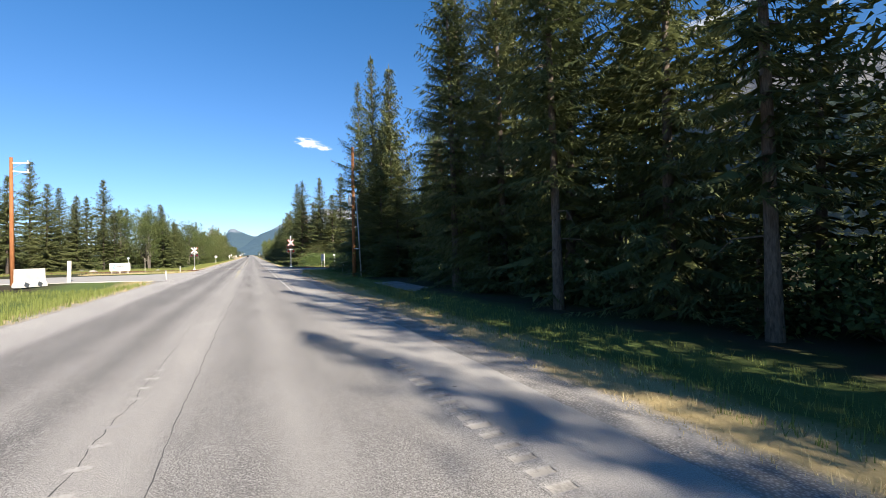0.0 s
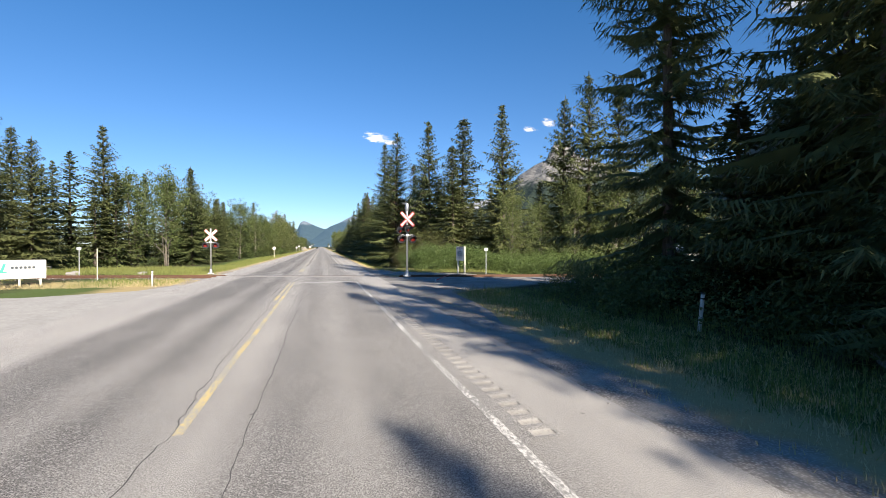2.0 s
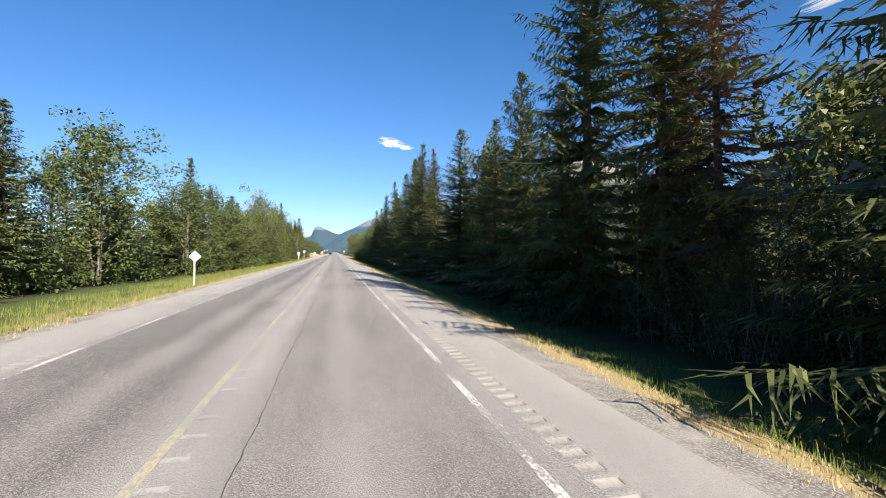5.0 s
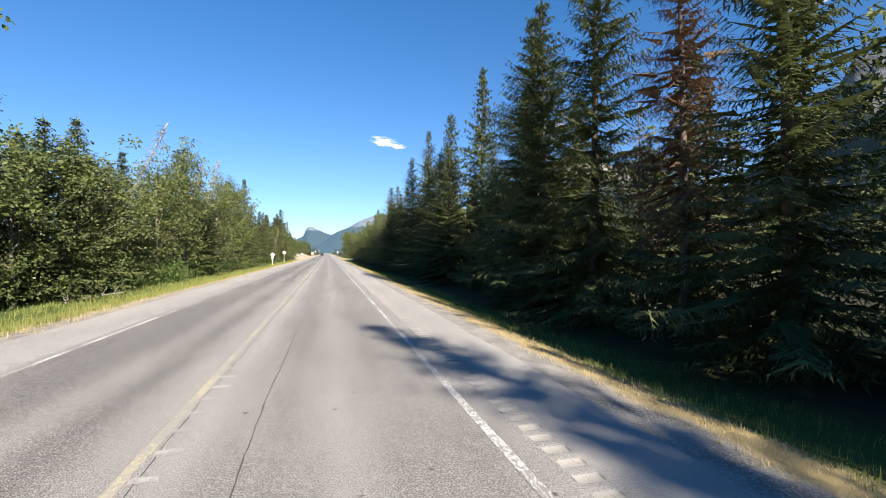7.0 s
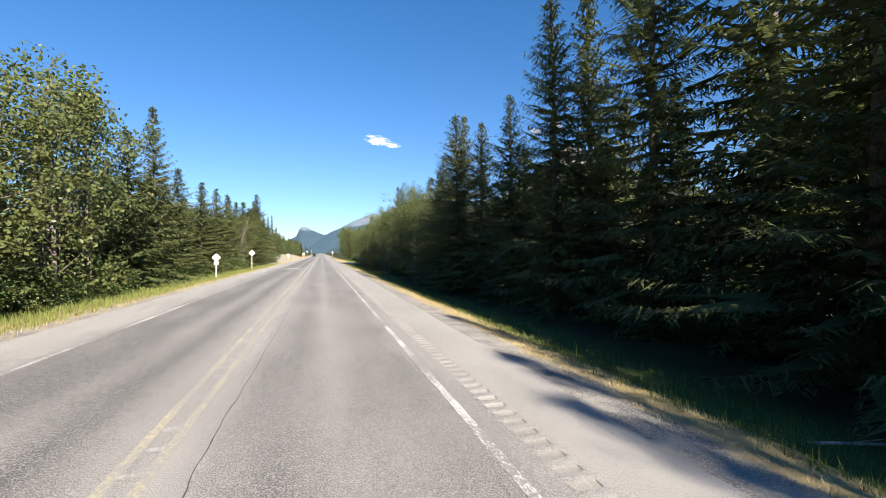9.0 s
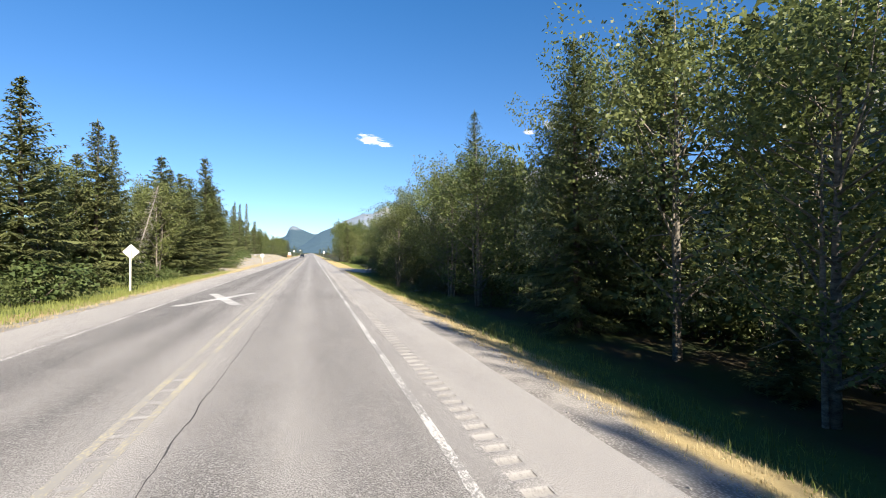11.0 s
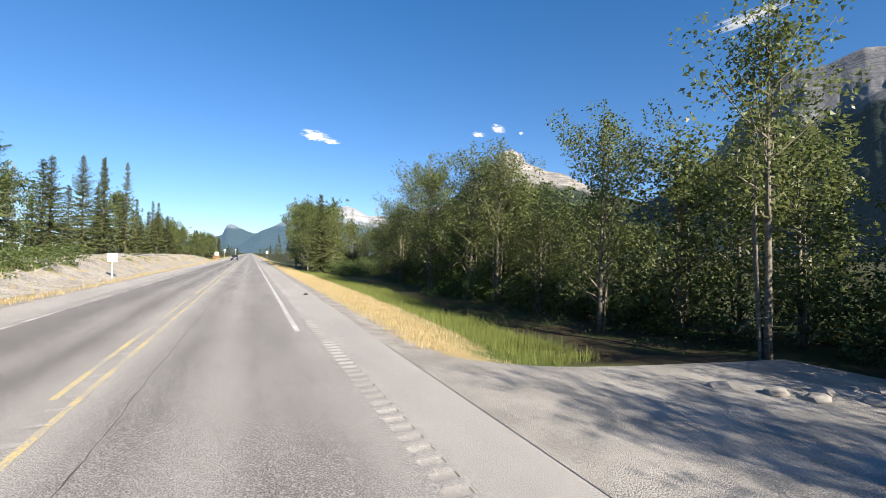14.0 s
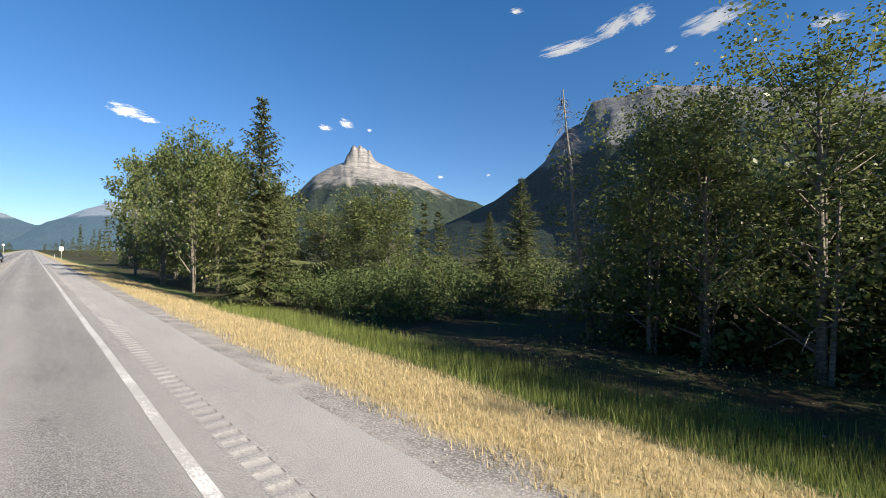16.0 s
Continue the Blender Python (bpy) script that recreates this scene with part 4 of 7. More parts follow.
RIGHT_G = (("spruce", 9.8, 357.6, 11.4, 0.85), ("poplar", 9.2, 369.2, 12.6, 0.9), ("poplar", 9.6, 381, 13.9, 0.9), ("poplar", 10, 398.7, 15.8, 0.9), ("poplar", 10.8, 369, 11.1, 1), ("poplar", 12.6, 372.5, 12.4, 1), ("poplar", 12.4, 378, 13.2, 1), ("poplar", 11.6, 386, 14, 1), ("poplar", 12.8, 366.5, 9.6, 1.1), ("poplar", 17, 374, 9.6, 1.1), ("poplar", 22, 367, 8.4, 1.1), ("poplar", 14.2, 432.1, 17.3, 1),
           ("poplar", 15.5, 382.5, 14.5, 0.9), ("poplar", 19, 368.4, 7.2, 1.2), ("spruce", 30, 356.1, 9.3, 0.9), ("spruce", 32, 361.6, 6.9, 0.8), ("poplar", 19, 363, 8, 1.2))
LEFT_A = (("spruce", -27.7, 111.6, 18.5, 1), ("spruce", -38, 106.9, 21, 0.9), ("poplar", -25, 112, 13.6, 1.2), ("poplar", -22, 117.4, 12.5, 1.2), ("poplar", -19.5, 121.8, 12.1, 1.2), ("spruce", -28, 96.5, 13.4, 1),
          ("spruce", -31, 99.4, 15.1, 1), ("spruce", -30, 90.1, 14.6, 0.9), ("slim_spruce", -33, 85.4, 14.6, 1), ("spruce", -36, 89.3, 15.8, 1), ("poplar", -16.2, 142.3, 12.4, 1.3), ("spruce", -17.6, 112.6, 13.1, 0.9),
          ("spruce", -18.5, 116.5, 14.3, 0.9), ("poplar", -19.5, 108.2, 13.1, 1.1))
LEFT_B = (("spruce", -17.2, 124.5, 10, 0.9), ("spruce", -17.5, 127.3, 10.8, 0.9), ("spruce", -18.2, 132.1, 11.4, 0.9), ("slim_spruce", -18, 136, 11, 0.9), ("spruce", -16.5, 164.2, 13.4, 0.9), ("spruce", -15, 177.1, 10.1, 0.9),
          ("spruce", -15.6, 181.9, 11.4, 0.9), ("snag", -19.6, 191.6, 15.2, 1.15), ("poplar", -15.5, 159.4, 10.5, 1.25), ("poplar", -15.2, 167.5, 11.1, 1.3), ("poplar", -14.8, 179, 9.7, 1.3), ("poplar", -15.4, 184.6, 9.7, 1.2),
          ("poplar", -14.8, 197, 11.6, 1.2), ("spruce", -14.8, 206.2, 11.2, 1.2), ("poplar", -14.5, 173.6, 8.8, 1.2), ("poplar", -14.6, 192.7, 10.6, 1.2), ("poplar", -14.1, 199.1, 14.5, 1), ("snag", -16, 207, 14.2, 1),
          ("snag", -17, 205.1, 13.1, 1))
LEFT_C = (("poplar", -14, 211.7, 11.5, 1.2), ("poplar", -13.6, 217, 13.4, 1.2), ("poplar", -14.2, 222, 14.7, 1), ("spruce", -14, 233.6, 15.7, 0.8), ("spruce", -14, 227.9, 12.1, 1), ("spruce", -14.4, 240.7, 11.6, 1),
          ("spruce", -14, 248.8, 11.1, 1), ("spruce", -14.6, 260.4, 12, 1), ("spruce", -15, 270.1, 12.4, 0.9), ("spruce", -15.6, 274.2, 12.2, 0.8), ("poplar", -14.2, 281.4, 10.4, 1), ("snag", -15, 277, 8.8, 1),
          ("spruce", -15, 287, 11.3, 0.9), ("spruce", -14.6, 294.1, 10.7, 1))
LEFT_D = (("spruce", -14.8, 306.1, 16.7, 1.1), ("spruce", -19.8, 305.7, 14.8, 1.2), ("spruce", -15.2, 298.7, 12.7, 1.2), ("spruce", -14.8, 291.8, 12.2, 1.2), ("spruce", -14.6, 284.2, 12.7, 1.2), ("spruce", -16.5, 317, 13.4, 1.2),
          ("spruce", -16, 313.5, 10.4, 1.2), ("poplar", -15.6, 319.4, 9, 1.2), ("spruce", -18, 324.7, 16.3, 1), ("spruce", -18.5, 331.3, 14.7, 0.9), ("spruce", -19, 338.8, 12.8, 0.9), ("spruce", -21, 358.4, 11.8, 0.8),
          ("spruce", -20.5, 368.1, 14, 0.7), ("spruce", -20, 374.4, 14.7, 0.7), ("spruce", -23.2, 389.2, 16.9, 0.6), ("spruce", -19.9, 388.2, 16.2, 0.6), ("spruce", -21, 401.6, 11.2, 0.7), ("spruce", -21, 418.3, 12.6, 0.7),
          ("spruce", -22, 433.5, 13.8, 0.7))
TAKEN = []
for rows in (RIGHT_0, RIGHT_A, RIGHT_B, RIGHT_C, RIGHT_D, RIGHT_E, RIGHT_F, RIGHT_G, LEFT_A, LEFT_B, LEFT_C, LEFT_D):
    for kind, x, y, h, w in rows:
        near = 0 < x < (15.2 if y > 250 else 12.7) and y < 345
        tree_at(kind, x, y, h, 2 if near else 1 if y < 370 else 0, w, tilt=24.0 if kind == "snag" and x < -19 else 14.0 if kind == "snag" and x < 0 else -14.0 if kind == "snag" and y > 300 else 1.0)
        TAKEN.append((x, y))


def clear_of(x, y, gap):
    return all((x - a) ** 2 + (y - b) ** 2 > gap * gap for a, b in TAKEN)


def right_edge(y):
    """How far from the middle the woods begin on the right."""
    return float(np.interp(y, [-30, 59, 61, 80, 86, 98, 110, 125, 288, 292, 300, 304, 342, 344, 368, 372, 600],
                           [10.5, 11.5, 19, 26, 26, 19, 14, 11.5, 11.5, 16, 18, 15.5, 15.5, 24, 24, 15.5, 15]))


def left_edge(y):
    return float(np.interp(y, [-30, 30, 40, 92, 100, 120, 140, 170, 290, 305, 330, 370, 480, 600], [-40, -40, -42, -38, -30, -19, -17.5, -15, -15, -16, -19, -22, -22, -16]))


def right_height(y):
    return float(np.interp(y, [0, 26, 32, 47, 50, 60, 100, 180, 215, 240, 270, 300, 330, 340, 346, 370, 380, 450], [17, 17, 9, 9, 15, 15, 16, 15.5, 12.5, 13, 11, 7.5, 7.9, 8.0, 5, 6, 14, 15]))


def left_height(y):
    return float(np.interp(y, [60, 110, 160, 250, 300, 380, 450], [14.5, 13.5, 10.5, 11.5, 12, 12.5, 13]))


wood_rng = np.random.default_rng(5)


FAR_KINDS = {}


def joined_trees(rows, label):
    """Trees behind the edge, one mesh for all: rows of kind, x, y, height, spread, turn."""
    vs, fs, ms, at = [], [], [], 0
    mats = []
    for kind, x, y, height, wide, turn in rows:
        key = (kind, int(turn * 100) % 3)
        if key not in FAR_KINDS:
            FAR_KINDS[key] = build_tree(kind, key[1], 0)
        s = height / NOMINAL[kind]
        sx = s * wide * (0.55 + 0.45 / max(s, 0.5))
        r = np.array([[math.cos(turn), -math.sin(turn), 0], [math.sin(turn), math.cos(turn), 0], [0, 0, 1]]) * np.array([[sx], [sx], [s]])
        root = np.array([x, y, float(ground_height(x, y)) - 0.05])
        for me in FAR_KINDS[key]:
            if me is None:
                continue
            if me.materials[0] not in mats:
                mats.append(me.materials[0])
            v = np.empty(len(me.vertices) * 3)
            me.vertices.foreach_get("co", v)
            vs.append(v.reshape(-1, 3) @ r.T + root)
            me.calc_loop_triangles()
            t = np.empty(len(me.loop_triangles) * 3, np.int32)
            me.loop_triangles.foreach_get("vertices", t)
            fs.append(t.reshape(-1, 3) + at)
            ms.append(np.full(len(t) // 3, mats.index(me.materials[0]), np.int32))
            at += len(me.vertices)
    me = quick_mesh("woods", np.concatenate(vs), np.concatenate(fs), mats[0])
    for m in mats[1:]:
        me.materials.append(m)
    me.polygons.foreach_set("material_index", np.concatenate(ms))
    tagged(new("woods", me), label, "woods", kind="stuff")


def fill(side, y0, y1, first, last, gap, fine, limit):
    """More trees behind the edge, no two on one spot."""
    made = 0
    rows = []
    for _ in range(limit * 14):
        if made >= limit:
            break
        y = y0 + (y1 - y0) * wood_rng.random()
        if side > 0 and 58 < y < 86:
            continue
        e = (right_edge(y) if side > 0 else left_edge(y)) + side * (first + (last - first) * wood_rng.random())
        if not clear_of(e, y, gap):
            continue
        h = right_height(y) * ((0.75 if y > 240 else 0.52) + 0.34 * wood_rng.random()) if side > 0 else left_height(y) * (0.7 + 0.34 * wood_rng.random())
        p = wood_rng.random()
        broad = 0.75 if side > 0 and 252 < y < 350 else 0.18 if side > 0 else 0.28
        kind = "poplar" if p < broad else "slim_spruce" if p < broad + 0.25 else "snag" if p > 0.97 else "dead_spruce" if p > 0.945 and side > 0 else "spruce"
        wide = 0.85 + 0.3 * wood_rng.random()
        if fine:
            tree_at(kind, e, y, h, fine, wide, tilt=1.2)
        else:
            rows.append((kind, e, y, h, wide, float(wood_rng.random() * math.tau)))
        TAKEN.append((e, y))
        made += 1
    if rows:
        joined_trees(rows, "spruces and poplars standing behind the trees at the road" if side > 0 else "spruces and poplars behind the trees across the road")


joined_trees([("spruce", 12.4 + 7.5 * float(wood_rng.random()), 37.0 + 17.0 * float(wood_rng.random()), 5.6 + 2.0 * float(wood_rng.random()), 1.25, float(wood_rng.random() * 6)) for _ in range(9)], "thick young spruces behind the roadside trees")
# unseen trees behind the start, added only to shade the near wood
fill(1, -45, 4, 4.0, 11.0, 2.8, 0, 15)
fill(1, 2, 46, 1.5, 6.0, 2.6, 0, 11)
fill(1, 174, 240, 0.8, 4.5, 2.0, 0, 14)
fill(1, -4, 272, 0.8, 6.0, 2.5, 0, 48)
fill(1, 314, 345, 1.0, 9.0, 2.0, 0, 30)
fill(1, 344, 440, 0.6, 6.0, 2.8, 0, 12)
fill(-1, 76, 132, -0.2, 6.0, 2.4, 0, 26)
fill(-1, 132, 300, 0.0, 3.0, 2.3, 1, 34)
fill(-1, 132, 300, 2.0, 6.0, 2.3, 0, 30)
fill(-1, 300, 430, 0.0, 7.0, 2.8, 0, 18)
fill(-1, 430, 600, 0.0, 6.0, 3.0, 0, 44)


# undergrowth along both edges
def undergrowth(side, y0, y1, n, lo, hi, off0, off1):
    for _ in range(n):
        y = y0 + (y1 - y0) * wood_rng.random()
        if side > 0 and (58 < y < 92 and off0 < -1.5 or 287 < y < 303):
            continue
        e = (right_edge(y) if side > 0 else left_edge(y)) + side * (off0 + (off1 - off0) * wood_rng.random())
        young = wood_rng.random() < 0.3
        h = lo + (hi - lo) * wood_rng.random()
        tree_at("young_spruce" if young else "shrub", e, y, h * (1.3 if young else 1.0), (2 if wood_rng.random() < 0.35 else 1) if side > 0 else 0, 0.9 + 0.5 * wood_rng.random())


undergrowth(1, -5, 58, 34, 0.8, 3.4, -1.0, 4)
undergrowth(1, 53, 62, 7, 1.5, 3.0, -0.5, 3)
undergrowth(1, 82, 94, 20, 1.2, 2.4, -9.5, -1)
undergrowth(1, 112, 132, 16, 2.0, 3.6, -1.5, 1)
undergrowth(1, 128, 286, 60, 0.8, 3.0, -1.2, 4)
undergrowth(1, 302, 345, 26, 0.8, 2.2, -1.0, 5)
undergrowth(1, 348, 372, 30, 1.2, 3.4, -9.0, 6)
undergrowth(1, 372, 450, 20, 1.0, 2.6, -2.0, 3)
undergrowth(-1, 88, 130, 26, 1.0, 2.2, -3.0, 3)
undergrowth(-1, 130, 300, 70, 1.0, 3.2, -2.0, 1.5)


# ---- woods beyond, one mesh a side ----
def far_woods(name, label, x0, x1, y0, y1, count, seed, h0, h1, edge=None, rough=1.0):
    rng = np.random.default_rng(seed)
    shapes = [spruce_crown(np.random.default_rng(k), 16.0, 2.7, 0.8, 1.0 * rough, 0.75 * rough, 0.75 * rough, 0.65, mats=False) for k in (1, 2, 3)]
    vs, fs, at = [], [], 0
    for _ in range(count):
        y = y0 + (y1 - y0) * rng.random()
        x = x0 + (x1 - x0) * rng.random() ** 1.3
        if edge:
            if x > 0 and 56 < y < 86:      # the railway's clearing
                continue
            x += edge(y)
        v, f = shapes[int(rng.integers(3))]
        s = (h0 + (h1 - h0) * rng.random()) / 16.0
        a = rng.random() * math.tau
        r = np.array([[math.cos(a), -math.sin(a), 0], [math.sin(a), math.cos(a), 0], [0, 0, 1]]) * s
        vs.append(v @ r.T + np.array([x, y, -0.7]))
        fs.append(f + at)
        at += len(v)
    ob = new(name, quick_mesh(name, np.concatenate(vs), np.concatenate(fs), SPRUCE))
    tagged(ob, label, "woods", kind="stuff")


far_woods("far_woods", "dense dark spruce forest receding behind the road", 5, 50, -30, 290, 100, 1, 9, 15, right_edge, rough=1.2)
far_woods("far_woods", "spruce forest across the road receding into the distance", -4, -50, 70, 480, 120, 2, 8, 13, left_edge, rough=1.2)
far_woods("far_woods", "far spruce woods lining the road towards the mountains", 15, 90, 440, 1300, 130, 3, 9, 14, rough=1.5)
far_woods("far_woods", "far spruce woods lining the road towards the mountains", -18, -100, 440, 1300, 130, 4, 8, 12, rough=1.5)
far_woods("far_woods", "low spruce woods below the mountains", 16, 120, 296, 470, 150, 6, 4, 7, rough=1.4)
far_woods("far_woods", "spruce woods beyond the gravel lot", -44, -90, 30, 110, 120, 7, 12, 17, rough=1.2)


far_woods("far_woods", "wide spruce forest on the valley floor", 40, 190, -40, 640, 280, 8, 8, 14, rough=3.0)
far_woods("far_woods", "wide spruce forest on the valley floor", -50, -200, -40, 640, 280, 9, 8, 14, rough=3.0)
far_woods("far_woods", "wide spruce forest on the valley floor", 48, 190, 86, 275, 420, 10, 8, 13, rough=3.0)
far_woods("far_woods", "wide spruce forest on the valley floor", -56, -200, 86, 420, 520, 11, 8, 12, rough=3.0)


def thicket(label, side, y0, y1, off0, off1, count, seed, hi, leaves=230, size=0.22, nearest=9.3, edge=None, material=None, skew=0.0, stems=0):
    """Dense low growth filling the woods, leaf by leaf, in one mesh."""
    rng = np.random.default_rng(seed)
    vs, fs, at = [], [], 0
    sv, sf, sn = [], [], 0
    for _ in range(count):
        y = y0 + (y1 - y0) * rng.random()
        if side > 0 and not edge and (61 < y < 78 or 288 < y < 302 and off0 < 3):
            continue
        x = (edge(y) if edge else right_edge(y) if side > 0 else left_edge(y)) + side * (off0 + (off1 - off0) * rng.random() ** 1.3)
        if side > 0 and x < nearest:
            continue
        y += skew * (x - 4.0)
        h = hi * (0.45 + 0.55 * rng.random())
        z = float(ground_height(x, y))
        cs = [(x + rng.normal(0, 0.6), y + rng.normal(0, 0.6), z + h * rng.random()) for _ in range(5)]
        v, f = leaf_cloud(rng, cs, [0.5 + 0.3 * rng.random() for _ in cs], leaves, size)
        vs.append(v), fs.append(f + at)
        at += len(v)
        if stems:
            roots = np.array([x, y, z]) + rng.normal(0, 1, (stems, 3)) * np.array([0.45, 0.45, 0])
            way = np.stack([rng.normal(0, 0.3, stems), rng.normal(0, 0.3, stems), np.ones(stems)], -1)
            a = rng.random(stems) * math.tau
            long = h * (0.5 + 0.5 * rng.random(stems))
            v, f = blades(roots, way, np.stack([np.cos(a), np.sin(a), 0 * a], -1), long, 0.02 + 0.02 * rng.random(stems), np.zeros(stems))
            sv.append(v), sf.append(f + sn)
            sn += len(v)
    if stems:
        tagged(new("bush_stems", quick_mesh("bush_stems", np.concatenate(sv), np.concatenate(sf), POPLAR_BARK)), "thin bare grey-brown stems of the bushes", "stems", kind="stuff")
    ob = new("undergrowth", quick_mesh("undergrowth", np.concatenate(vs), np.concatenate(fs), material or SHRUB))
    tagged(ob, label, "undergrowth", kind="stuff")


thicket("dense dark undergrowth below the spruces", 1, -8, 286, 0.6, 6, 480, 1, 3.0, 130, 0.25)
thicket("dense undergrowth below the poplars", 1, 300, 450, -1.0, 7, 240, 2, 2.8, 160)
thicket("low bushes along the far edge of the woods", -1, 84, 300, -0.6, 4, 330, 3, 2.6, 150, 0.24)
thicket("dense green bushes beyond the ditch by the railway", 1, 83.2, 91, 0.0, 26.0, 230, 4, 2.3, 850, 0.1, 8.6, lambda y: 8.7, LUSH, -0.25)
thicket("tall brownish willow scrub at the edge of the ditch", 1, 92, 123, 0.0, 3.2, 150, 5, 5.2, 1200, 0.06, 7.9, lambda y: 10.9 - 0.01 * (y - 90), WILLOW, 0.0, 16)
thicket("brownish willow bushes at the ditch beyond the railway", 1, 87, 101, 0.0, 2.2, 34, 15, 3.3, 900, 0.07, 7.9, lambda y: 9.4, WILLOW, 0.0, 10)
thicket("low green bushes at the foot of the poplars across the road", -1, 186, 244, 0.0, 3.0, 80, 16, 2.4, 330, 0.11, 0, lambda y: -13.0, LUSH)
thicket("green bushes between the poplar stems past the driveway", 1, 313, 325, 0.0, 2.2, 26, 17, 2.3, 420, 0.1, 9.5, lambda y: 13.4, LUSH)
thicket("low scrub in the open ground below the mountains", 1, 347, 372, -12.5, 2, 160, 6, 2.0, 260, 0.14, 11.5)
thicket("low dark weeds on the forest floor under the poplars", 1, 301, 346, -6.5, 3.0, 90, 8, 0.4, 220, 0.05, 9.0)
thicket("weedy brush beside the access road", 1, 46, 66.5, 0.0, 8.0, 120, 9, 1.7, 420, 0.085, 7.4, lambda y: 8.4 + 0.62 * max(0, y - 58))
thicket("low green bushes on the verge below the far spruces", -1, 268, 345, 0.8, 4.5, 85, 10, 1.2, 220, 0.16, 0, lambda y: -11.2 - 0.03 * max(0, y - 300))
thicket("dense bushes behind the gravel driveway", 1, 278, 303, 0.0, 8.0, 130, 11, 3.0, 260, 0.13, 9.5, lambda y: 11.0 if y < 288 else 14.6)
thicket("dense dark growth between the poplar stems", 1, 304, 342, 0.0, 5.0, 120, 12, 4.2, 200, 0.16, 9.5, lambda y: 14.8)
thicket("grey-leaved willow bushes at the edge of the ditch", 1, 264, 291, 0.0, 2.4, 72, 13, 2.6, 300, 0.085, 8.0, lambda y: 8.7, WILLOW, 0.0, 8)
thicket("dark grey-green willow bushes beside the driveway rubble", 1, 280.5, 292, 0.0, 2.0, 46, 14, 2.5, 260, 0.09, 8.0, lambda y: 8.3, SHRUB)

# ---- markings and scars of the road ----
def ribbon(name, x0, x1, y0, y1, z, material, label, category="road marking", slope=0.0, step=2.0, wobble=0.0, ends=True):
    """A thin painted band; slope turns it across the road."""
    n = max(2, int(abs(y1 - y0) / step) + 1)
    ys = np.linspace(y0, y1, n)
    j = np.array([noise.noise((x0 * 3, a * 0.8, 5.0)) for a in ys]) * wobble
    v = np.concatenate([np.stack([x0 + j, ys + slope * x0, np.full(n, z)], -1), np.stack([x1 + j, ys + slope * x1, np.full(n, z)], -1)])
    i = np.arange(n - 1)
    f = np.stack([i, i + n, i + n + 1, i + 1], -1)
    return tagged(new(name, quick_mesh(name, v, f, material)), label, category, kind="structure")


MARK = 0.004
for y0, y1 in ((27, 70.6), (83.0, 87.4), (94.5, 294.8)):
    ribbon("edge_line", 1.78, 1.9, y0, y1, MARK, WHITE_LINE, "worn white edge line on the asphalt", wobble=0.02)
ribbon("edge_line", 1.77, 1.91, 304.9, 700, MARK, FRESH_LINE, "bright white edge line on the asphalt", wobble=0.02)
for y0, y1 in ((86, 89.5), (93.5, 270), (270, 700)):
    ribbon("edge_line", -5.6, -5.49, y0, y1, MARK, WHITE_LINE, "worn white edge line of the far lane", wobble=0.02)
for x in (-2.05, -1.85):
    ribbon("centre_line", x, x + 0.11, 48 if x > -2 else 61.5, 70.8, MARK, YELLOW_LINE, "yellow centre line, scuffed and faded", wobble=0.02)
    ribbon("centre_line", x, x + 0.11, 82.6, 87.0, MARK, YELLOW_LINE, "yellow centre line, scuffed and faded", wobble=0.01)
FAINT_YELLOW = paint_material("faint_yellow_paint", (0.46, 0.41, 0.28), 0.545, (0.31, 0.3, 0.275))
ribbon("centre_line", -1.98, -1.86, 87.0, 290.9, MARK, FAINT_YELLOW, "almost worn-out yellow centre line", wobble=0.02)
ribbon("centre_line", -1.66, -1.55, 165, 296.9, MARK, FAINT_YELLOW, "almost worn-out yellow centre line", wobble=0.02)
ribbon("centre_line", -1.66, -1.56, 297, 700, MARK, YELLOW_LINE, "solid yellow centre line", wobble=0.01)
for k in range(22):
    ribbon("centre_dash", -2.0, -1.9, 291 + k * 9.0, 297.6 + k * 9.0, MARK, YELLOW_LINE, "yellow dash of the centre line", wobble=0.01)
for x0, x1, y in ((-1.78, 1.76, 70.68), (-1.78, 1.76, 70.06), (-4.5, -3.55, 83.18), (-4.55, -3.35, 82.42), (-2.7, -2.12, 83.32), (-2.75, -2.12, 82.56)):
    ribbon("stop_line", x0, x1, y, y + 0.2, MARK, paint_material("stop_line_paint", (0.72, 0.71, 0.68), 0.5) if y > 70.5 else WHITE_LINE, "thin white stop line before the railway", slope=0.0, step=0.2)
for a, b in (((-4.86, 251.25), (-2.6, 257.0)), ((-4.55, 257.0), (-2.62, 251.2))):
    d = (Vector(b) - Vector(a)).normalized()
    s = Vector((-d.y, d.x)) * 0.22
    z = MARK if a[1] < 254 else MARK * 1.6
    vs = [(*(Vector(p) + q), z) for p, q in ((a, -s), (b, -s), (b, s), (a, s))]
    tagged(new("crossing_mark", mesh_of("crossing_mark", vs, [(0, 1, 2, 3)], [FRESH_LINE])), "white diagonal stroke of the painted railway cross", "road marking", kind="structure")


